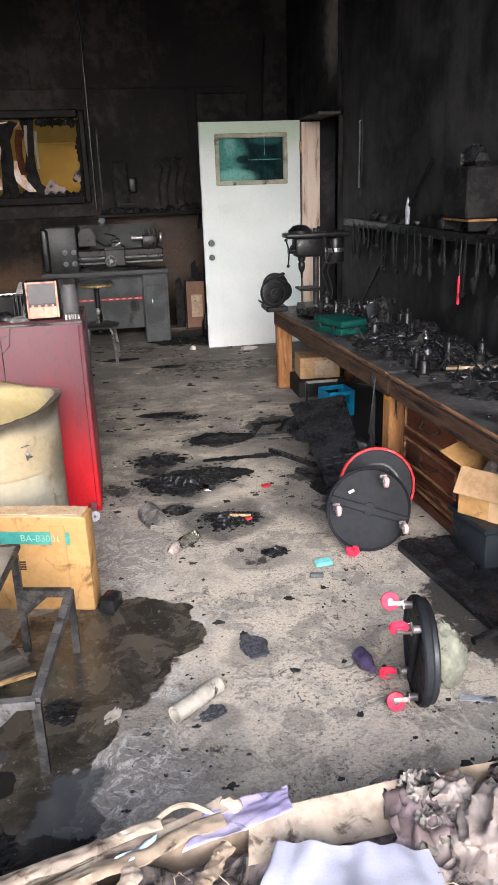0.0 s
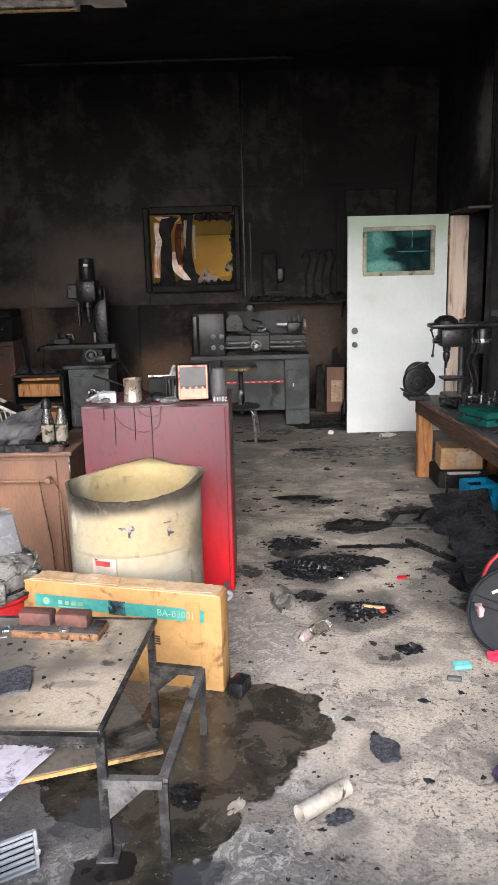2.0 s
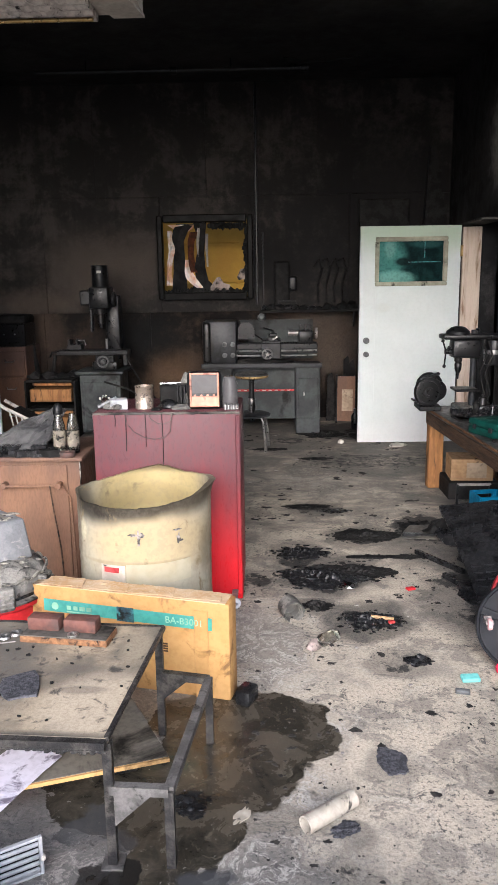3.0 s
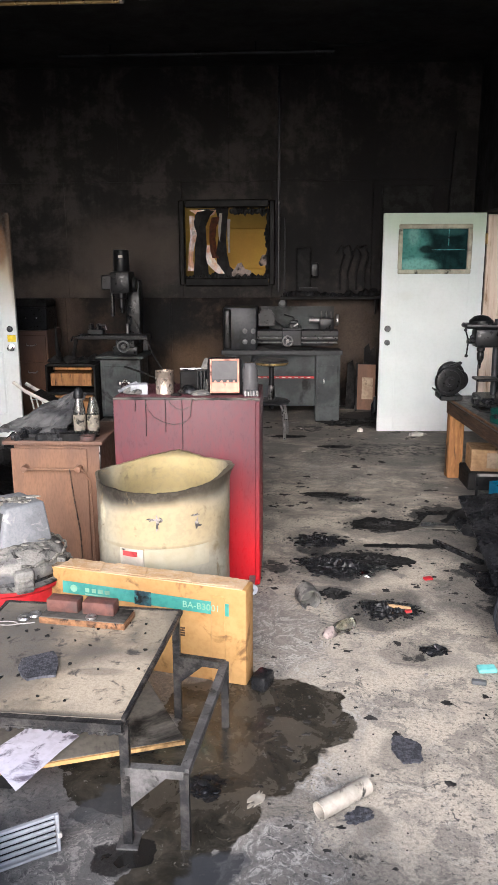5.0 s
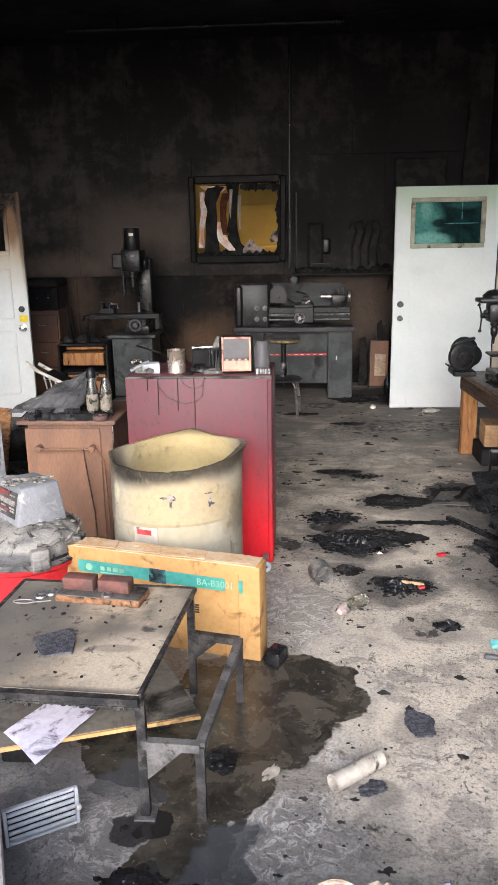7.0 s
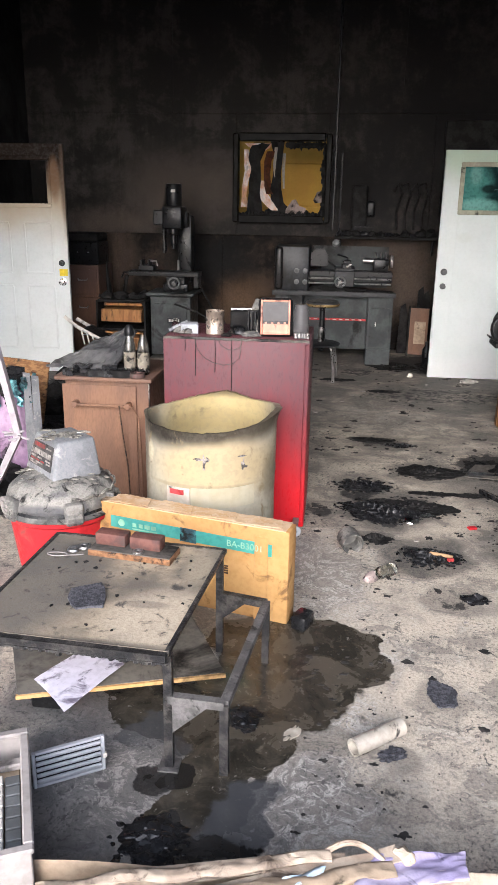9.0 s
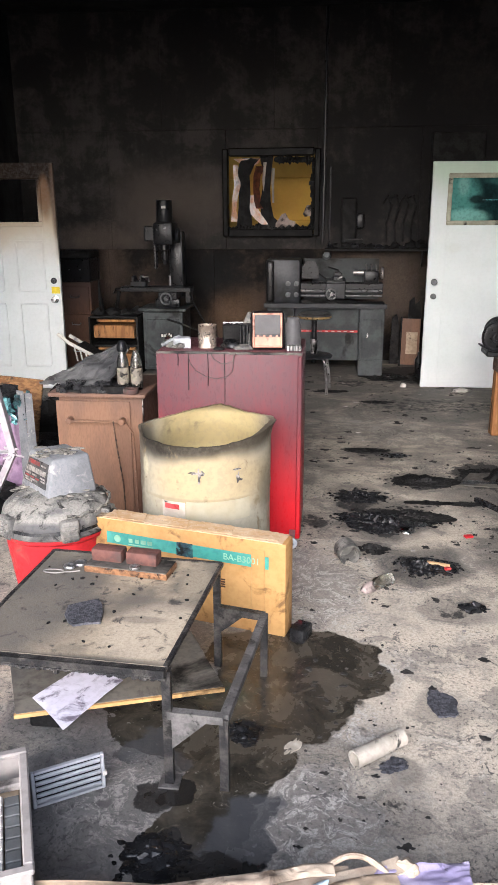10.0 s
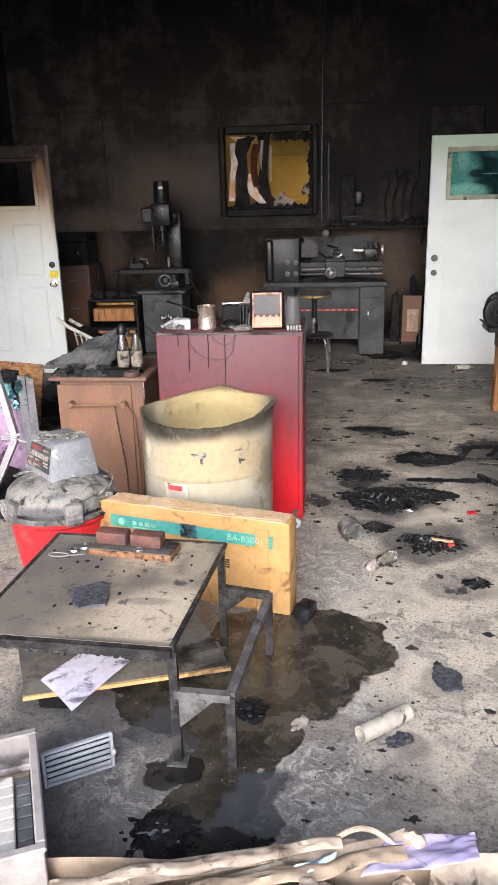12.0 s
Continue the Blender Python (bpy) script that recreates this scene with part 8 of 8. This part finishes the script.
for sx, sy, cx, cy in ((0.26, 0.006, 0, 0.117), (0.26, 0.006, 0, -0.117), (0.006, 0.228, 0.127, 0), (0.006, 0.228, -0.127, 0)):
    part("side", box(B(), sx, sy, 0.20, (cx, cy, 0.10), 0.001), M_CARD, oc)
part("bottom", box(B(), 0.248, 0.226, 0.006, (0, 0, 0.003), 0), M_CARD, oc)
part("flap", box(B(), 0.005, 0.228, 0.115, (-0.158, 0, 0.158), 0.001, (0, 32, 0)), M_CARDBROWN, oc, "grey-brown flap bent down")
part("flap", box(B(), 0.25, 0.115, 0.005, (0, 0.165, 0.222), 0.001, (22, 0, 0)), M_CARD, oc)
part("tape", box(B(), 0.002, 0.05, 0.14, (-0.1315, -0.04, 0.07), 0), M_TAPE, oc)
part("burnt_edge", lump(B(), (0.06, -0.125, 0.08), (0.06, 0.02, 0.06), 12, 0.5, 3, flat=False), M_CHAR, oc)
part("burnt_filler", lump(B(), (0.0, 0.0, 0.02), (0.10, 0.09, 0.16), 19, 0.5, 3), M_RAG, oc)
single("buff_sheet", sheet(B(), [(1.56, 1.92, 0.0), (1.90, 1.86, 0.0), (1.92, 2.08, 0.18), (1.66, 2.08, 0.16)], 4, 4, 0.004, lambda u, v: (0, 0, 0)), M_TAN, "buff sheet leaning on the bin", "sheet", 0, 0, 0.035)

# ---- loose things on the floor ----
pv = single("plastic_pipe", turned(B(), [(0.022, 0), (0.027, 0), (0.027, 0.19), (0.022, 0.19), (0.022, 0)], (0, 0, 0), None, 28), M_PIPE, "short cream plastic pipe lying on the floor", "pipe")
pv.matrix_basis = Matrix.Translation((0.225, 1.50, 0.0275)) @ Vector((0.145, 0.116, 0)).to_track_quat("Z", "Y").to_matrix().to_4x4()
single("white_flake", slab(B(), blot(0, 0, 0.014, 0.042, 4, 26, 0.9), 0.003), M_PIPE, "white paint flake lying in the puddle", "flake", 0.043, 1.575, 0.001, -25)
single("char_slab", slab(B(), blot(0, 0, 0.052, 0.068, 6, 44, 0.28), 0.006), M_CHARBLUE, "blue-black char slab on the floor", "char", 0.525, 1.83, 0.0, 10)
single("char_slab", lump(B(), (0, 0, 0), (0.042, 0.026, 0.009), 8, 0.6, 4, 2.4), M_CHARBLUE, "small char slab beside the pipe", "char", 0.340, 1.515, 0.0, 40)
pb = single("crushed_bottle", turned(B(), [(0.022, 0), (0.028, 0.005), (0.029, 0.05), (0.018, 0.075), (0.012, 0.09), (0.013, 0.10), (0, 0.10)], (0, 0, 0), None, 18, 0.2), M_PURPLEDARK, "dark purple crushed bottle lying on the floor", "bottle")
pb.matrix_basis = pose(0.855, 1.68, 0.027, 90, 0, 10)
for k, (x, y, w, d, a) in enumerate(((0.917, 2.35, 0.072, 0.040, 4), (0.862, 2.25, 0.055, 0.022, -12))):
    single("teal_piece", box(B(), w, d, 0.018, (0, 0, 0.011), 0.004, (8, 0, 0)), (M_TEAL, M_GREYPLASTIC_DARK)[k], ("broken piece of teal plastic on the floor", "broken piece of smoked clear plastic on the floor")[k], "plastic piece", x, y, 0.0, a, group="teal pieces")
gb = thing("glass_bottle", "cracked clear bottle lying on the floor", "bottle", 0.37, 2.65, 0.028, 40)
part("body", turned(B(), [(0.026, 0), (0.028, 0.004), (0.028, 0.08), (0.018, 0.105), (0.014, 0.12), (0.0, 0.12)], (0.06, 0, 0), (0, -90, 0), 20, 0.08), M_CLEAR, gb)
part("base_disc", cyl(B(), 0.026, 0.006, (0.064, 0, 0), (0, 90, 0)), M_CHROME, gb)
part("torn_neck", lump(B(), (-0.07, 0, -0.02), (0.035, 0.028, 0.03), 12, 0.6, 2), M_RAG, gb)
jr = thing("burnt_jar", "burnt open tin standing on the floor", "tin", 0.215, 2.96, 0.0, 20)
part("wall", turned(B(), [(0.05, 0), (0.052, 0.004), (0.052, 0.085), (0.048, 0.085), (0.046, 0.006), (0, 0.006)], (0, 0.0, 0.052), (96, 0, 0), 26), M_MELTGREY, jr)
single("foil_scrap", lump(B(), (0, 0, 0), (0.05, 0.035, 0.018), 22, 0.6, 2), M_CHROME, "crumpled bright foil scrap on the char", "foil", 0.545, 3.29, 0.0, 15, angle=15)
single("red_scrap", box(B(), 0.045, 0.03, 0.012, (0, 0, 0.006), 0.003), M_REDPLASTIC, "red plastic scrap on the floor", "scrap", 0.85, 3.25, 0.0, 20)
bk = single("black_block", box(B(), 0.062, 0.085, 0.06, (0, 0, 0.03), 0.01, seg=2), M_CHAR_GLOSS, "black plastic block beside the carton", "block", 0.04, 2.20, 0.0, -25)


def char_heap(x, y, rx, ry, n, seed, hgt=0.03):
    """A flat crust of melted char with crumbs thinning out round it."""
    bm = B()
    q = random.Random(seed)
    for k in range(2):
        slab(bm, blot(0.25 * rx * (q.random() - 0.5), 0.25 * ry * (q.random() - 0.5), rx * (0.95 - 0.2 * k), ry * (0.9 - 0.2 * k), seed + 7 * k, 34, 0.6), 0.002 + hgt * 0.04 * (k + 1))
    for k in range(3 * n):
        a, r_ = 2 * math.pi * q.random(), 1.25 * q.random() ** 0.7
        s = (0.005 + 0.017 * q.random() ** 2) * (1.25 - 0.7 * r_ / 1.25)
        lump(bm, (r_ * rx * math.cos(a), r_ * ry * math.sin(a), 0), (s * (0.8 + q.random()), s, max(0.003, 0.62 * hgt * (1.1 - r_)) * (0.4 + 0.6 * q.random())), k + seed, 0.7, 1, 3.0)
    return tagged(single("char_heap", bm, M_CHAR_GLOSS if seed % 2 else M_CHAR, "low crust of burnt char on the floor", "char", x, y, 0.0, angle=50), kind="stuff")


for x, y, rx, ry, n, sd, h_ in ((0.40, 3.42, 0.22, 0.15, 70, 3, 0.05), (0.58, 3.50, 0.20, 0.13, 50, 4, 0.03), (0.32, 3.80, 0.17, 0.11, 40, 7, 0.03), (0.60, 2.88, 0.13, 0.10, 50, 5, 0.045), (0.36, 3.05, 0.065, 0.055, 20, 6, 0.05), (0.40, 4.72, 0.15, 0.05, 25, 8, 0.025), (0.58, 4.62, 0.10, 0.05, 16, 9, 0.02), (0.72, 4.10, 0.21, 0.12, 45, 10, 0.03),
                                (0.74, 2.50, 0.05, 0.035, 14, 11, 0.05), (0.93, 3.72, 0.10, 0.04, 12, 14, 0.015), (0.72, 3.72, 0.12, 0.04, 14, 16, 0.015), (1.08, 4.25, 0.14, 0.14, 24, 12, 0.03), (-0.29, 1.11, 0.09, 0.08, 40, 13, 0.03), (1.3, 3.1, 0.2, 0.3, 50, 17, 0.05), (0.72, 7.3, 0.25, 0.2, 40, 18, 0.05), (1.05, 7.3, 0.15, 0.3, 40, 20, 0.06), (-0.12, 1.62, 0.06, 0.06, 10, 23, 0.03), (0.15, 6.6, 0.16, 0.06, 14, 24, 0.02), (0.55, 6.2, 0.14, 0.05, 14, 26, 0.02)):
    char_heap(x, y, rx, ry, n, sd, h_)
single("burnt_stick", tube(B(), [(-0.03, 0.0, 0.022), (0.07, -0.03, 0.022)], 0.008), M_CARDBROWN, "half-burnt pale stick lying on the char", "stick", 0.63, 2.89, 0.0)
single("red_scrap", box(B(), 0.03, 0.02, 0.012, (0, 0, 0.036), 0.003), M_REDPLASTIC, "red plastic scrap on the char", "scrap", 0.68, 2.80, 0.0, 20)

q = random.Random(21)
fl = B()
for k in range(2400):
    y = 1.0 + 6.3 * q.random() ** 1.3
    x = -0.1 + 1.6 * q.random() if y > 2.2 else 0.0 + 1.25 * q.random()
    if y > 3.8:
        x = -0.9 + 2.3 * q.random()
    s = y * (0.0005 + 0.0042 * q.random() ** 5)
    if noise.noise(Vector((x * 2.3, y * 1.7, 5))) < -0.04 + 0.24 * q.random():
        continue
    pts = blot(x, y, s * (0.6 + 1.3 * q.random()), s, k, 11, 1.1)
    slab(fl, pts, 0.001 + 0.003 * q.random(), (0, 0, 0.0005))
tagged(part("char_flakes", fl, M_FLAKE, None, "", 20), "scattered char flakes on the concrete", "debris", kind="stuff")
pl2 = B()
for k in range(80):
    y = 1.2 + 6.2 * q.random()
    x = -0.5 + 1.8 * q.random() if y > 3.4 else 0.05 + 0.9 * q.random()
    s = y * (0.0007 + 0.0022 * q.random() ** 3)
    slab(pl2, blot(x, y, s * (0.7 + q.random()), s, k + 9, 6, 0.6), 0.004, (0, 0, 0.0005))
tagged(part("paint_flakes", pl2, M_TAN, None, "", 20), "scattered pale paint flakes on the floor", "debris", kind="stuff")
for k in range(26):
    x, y = 0.05 + 1.1 * q.random(), 1.05 + 3.6 * q.random()
    s = 0.007 + 0.011 * q.random() ** 2
    single("char_chip", slab(B(), blot(0, 0, s * 1.3, s, k + 40, 14, 0.8), 0.003), M_FLAKE, "thin char chip on the concrete", "char", x, y, 0.0, 360 * q.random(), group="char chips")
single("white_fragment", lump(B(), (0, 0, 0), (0.03, 0.03, 0.03), 3, 0.2, 2), M_WHITE, "white round fragment near the door", "fragment", 0.84, 6.86, 0.0)
single("white_fragment", lump(B(), (0, 0, 0), (0.09, 0.05, 0.03), 6, 0.5, 2), M_WHITE, "white broken fragment by the door foot", "fragment", 1.36, 6.70, 0.0)

# ---- burnt packing in the open tray at the threshold ----
ty = thing("cardboard_tray", "large torn cardboard tray full of burnt packing", "box", 0.0, 0.0, 0.0)
part("far_wall", sheet(B(), [(-0.56, 0.895, 0.13), (1.35, 1.03, 0.16), (1.35, 1.035, 0.0), (-0.56, 0.90, 0.0)], 30, 4, 0.006, lambda u, v: (0, 0.006 * math.sin(u * 20), 0)), M_CARD_PALE, ty)
part("side_wall", sheet(B(), [(-0.565, 0.89, 0.13), (-0.565, 0.30, 0.13), (-0.56, 0.30, 0.0), (-0.56, 0.89, 0.0)], 8, 3, 0.006, lambda u, v: (0, 0, 0)), M_CARD_PALE, ty)
part("bottom", box(B(), 1.85, 0.58, 0.006, (0.38, 0.62, 0.006), 0), M_CARD, ty)


def crumple(name, label, cat, corners, m, nx=14, ny=10, amp=0.03, freq=5.0, seed=0, th=0.003, angle=80):
    return single(name, sheet(B(), corners, nx, ny, th, lambda u, v: (amp * 0.5 * noise.noise(Vector((u * freq, v * freq, seed + 9))), amp * 0.5 * noise.noise(Vector((u * freq, v * freq, seed + 5))), amp * noise.noise(Vector((u * freq, v * freq, seed))) + amp * 0.4 * noise.noise(Vector((u * freq * 3, v * freq * 3, seed))))), m, label, cat, angle=angle)


crumple("burnt_filling", "crumpled burnt packing paper filling the tray", "packing", [(-0.50, 0.36, 0.06), (1.28, 0.36, 0.08), (1.28, 1.0, 0.11), (-0.50, 0.87, 0.07)], M_RAG, 110, 44, 0.07, 14.0, 4)
crumple("white_cloth", "lavender-white cloth lying over the packing", "cloth", [(0.16, 0.40, 0.13), (0.80, 0.40, 0.13), (0.72, 0.78, 0.15), (0.40, 0.86, 0.165)], M_CLOTH, 60, 44, 0.050, 2.2, 7)
crumple("purple_film", "purple plastic film over the tray edge", "film", [(0.20, 0.88, 0.165), (0.46, 0.94, 0.17), (0.46, 1.02, 0.165), (0.26, 0.98, 0.17)], M_PURPLE, 24, 14, 0.010, 2.6, 3)
crumple("cream_flap", "cream cardboard flap standing in the tray", "flap", [(0.34, 0.86, 0.12), (0.72, 0.88, 0.12), (0.74, 0.985, 0.165), (0.36, 0.955, 0.165)], M_STRIP, 12, 6, 0.008, 4.0, 8)
for k, (pts, w) in enumerate((([(-0.48, 0.80, 0.12), (-0.25, 0.875, 0.14), (0.0, 0.935, 0.155), (0.20, 0.965, 0.16)], 0.024), ([(-0.42, 0.74, 0.12), (-0.15, 0.83, 0.14), (0.10, 0.92, 0.165), (0.25, 0.965, 0.17), (0.31, 0.985, 0.175)], 0.020), ([(0.05, 0.80, 0.15), (0.10, 0.70, 0.16), (0.12, 0.55, 0.15)], 0.016), ([(-0.10, 0.78, 0.15), (0.0, 0.68, 0.15), (0.05, 0.5, 0.14)], 0.016))):
    bm = B()
    rows = [Vector(p) for p in pts]
    left = [p + Vector((-0.4, 1, 0)).normalized() * w + Vector((0, 0, 0.006 * math.sin(i * 2.0))) for i, p in enumerate(rows)]
    right = [p - Vector((-0.4, 1, 0)).normalized() * w for p in rows]
    for i in range(len(rows) - 1):
        for side in (0.0, -0.004):
            o = Vector((0, 0, side))
            bm.faces.new([bm.verts.new(v + o) for v in (left[i], left[i + 1], right[i + 1], right[i])])
        for lst in (left, right):
            bm.faces.new([bm.verts.new(v) for v in (lst[i], lst[i + 1], lst[i + 1] - Vector((0, 0, 0.004)), lst[i] - Vector((0, 0, 0.004)))])
    bmesh.ops.remove_doubles(bm, verts=bm.verts, dist=0.0005)
    single("torn_strip", bm, M_STRIP, "torn cream cardboard strip lying on the packing", "strip", group="torn strips")
for k, (x0, y0, x1, y1, z0, z1, m) in enumerate(((-0.47, 0.815, 0.16, 0.965, 0.145, 0.168, M_STRIP), (-0.40, 0.75, 0.30, 0.945, 0.15, 0.17, M_CARD_PALE), (-0.30, 0.66, 0.10, 0.80, 0.15, 0.16, M_BAGDARK), (0.02, 0.62, 0.09, 0.86, 0.16, 0.165, M_STRIP), (0.16, 0.70, 0.30, 0.88, 0.155, 0.165, M_CARD_PALE))):
    ax = Vector((x1 - x0, y1 - y0, 0)).normalized()
    nv = Vector((-ax.y, ax.x, 0)) * (0.017 + 0.004 * (k % 2))
    tw = B()
    rows_ = []
    for i in range(61):
        u = i / 60
        c = Vector((x0 + (x1 - x0) * u, y0 + (y1 - y0) * u, z0 + (z1 - z0) * u)) + 0.012 * Vector((noise.noise(Vector((u * 5, k, 0))), noise.noise(Vector((u * 5, k, 4))), 0.5 * noise.noise(Vector((u * 6, k, 8)))))
        rows_.append([tw.verts.new(c + nv * (math.cos(2 * math.pi * j / 14) * (1 + 0.5 * noise.noise(Vector((u * 9, j * 0.6, k)))))  + Vector((0, 0, 0.007 * math.sin(2 * math.pi * j / 14) * (1 + 1.1 * noise.noise(Vector((u * 26, j * 1.1, k + 3))))))) for j in range(14)])
    for p_, q_ in zip(rows_, rows_[1:]):
        for j in range(14):
            tw.faces.new((p_[j], p_[(j + 1) % 14], q_[(j + 1) % 14], q_[j]))
    tw.faces.new(rows_[0][::-1])
    tw.faces.new(rows_[-1])
    single("twisted_strip", tw, m, "wrinkled twisted strip of burnt packing in the tray", "strip", group="twisted strips", angle=60)
bw = B()
tube(bw, [(0.14 + 0.15 * u / 24, 0.950 + 0.045 * math.sin(math.pi * (0.15 + 0.8 * u / 24)), 0.162 + 0.020 * math.sin(math.pi * u / 24)) for u in range(25)], 0.007, 8)
single("paper_bow", bw, M_STRIP, "curled cream paper loop on the packing", "paper")
single("paper_knot", lump(B(), (0, 0, 0), (0.026, 0.02, 0.02), 4, 0.5, 3), M_STRIP, "knotted end of a paper strip", "paper", 0.325, 0.985, 0.16)
crumple("blue_strip", "pale blue printed strip on the packing", "strip", [(0.04, 0.86, 0.165), (0.14, 0.90, 0.17), (0.15, 0.935, 0.17), (0.05, 0.89, 0.165)], M_BLUEPALE, 8, 3, 0.006, 3.0, 5)
crumple("dark_bag", "dark wrinkled burnt bag in the tray", "bag", [(-0.28, 0.70, 0.13), (0.0, 0.80, 0.15), (0.02, 0.86, 0.15), (-0.22, 0.80, 0.13)], M_BAGDARK, 18, 10, 0.03, 8.0, 2)
crumple("brown_bag", "crumpled brown plastic in the tray", "bag", [(0.66, 0.80, 0.14), (0.80, 0.82, 0.16), (0.78, 1.0, 0.17), (0.68, 0.99, 0.16)], M_BAGDARK, 14, 14, 0.03, 6.0, 6)
def crumpled_ball(size, seed, fold=2.4, depth=0.30):
    """A wad of film: a ball whose surface is creased along many sharp folds."""
    bm = B()
    bmesh.ops.create_icosphere(bm, subdivisions=5, radius=1.0)
    for v in bm.verts:
        o = Vector((seed * 3.7, seed * 1.3, seed))
        k = 1 - depth * abs(noise.noise(v.co * fold + o)) * 2 - depth * 0.6 * abs(noise.noise(v.co * fold * 2.7 + o)) + 0.06 * noise.noise(v.co * 9 + o)
        v.co = Vector((v.co.x * size[0] * k, v.co.y * size[1] * k, max(v.co.z * size[2] * k, -0.3 * size[2])))
    bmesh.ops.translate(bm, vec=(0, 0, 0.3 * size[2]), verts=bm.verts)
    return bm


for k, (x, y, size, m) in enumerate(((0.775, 0.955, (0.075, 0.06, 0.085), M_RAGGREY), (0.84, 0.93, (0.085, 0.075, 0.075), M_TANFILM), (0.90, 0.83, (0.15, 0.10, 0.085), M_TANFILM), (0.76, 0.87, (0.06, 0.06, 0.055), M_RAGGREY), (1.02, 0.95, (0.09, 0.07, 0.07), M_RAG), (1.06, 0.82, (0.10, 0.08, 0.08), M_TANFILM))):
    single("crumpled_wad", crumpled_ball(size, 3 + k, 1.5 if m is M_TANFILM else 2.6), m, ("crumpled buff plastic wad in the tray" if m is M_TANFILM else "crumpled ash-grey burnt wad in the tray"), "packing", x, y, 0.10, 25 * k, group="crumpled wads", angle=70)
qs = random.Random(31)
sh2 = B()
for k in range(90):
    x, y = -0.48 + 1.7 * qs.random(), 0.45 + 0.46 * qs.random()
    a = 2 * math.pi * qs.random()
    L_ = 0.02 + 0.05 * qs.random()
    tube(sh2, [(x, y, 0.12), (x + L_ * 0.5 * math.cos(a), y + L_ * 0.5 * math.sin(a), 0.14 + 0.02 * qs.random()), (x + L_ * math.cos(a + 0.4), y + L_ * math.sin(a + 0.4), 0.13)], 0.0017, 4)
tagged(part("paper_shreds", sh2, M_STRIP), "curled burnt paper shreds in the tray", "packing", kind="stuff")
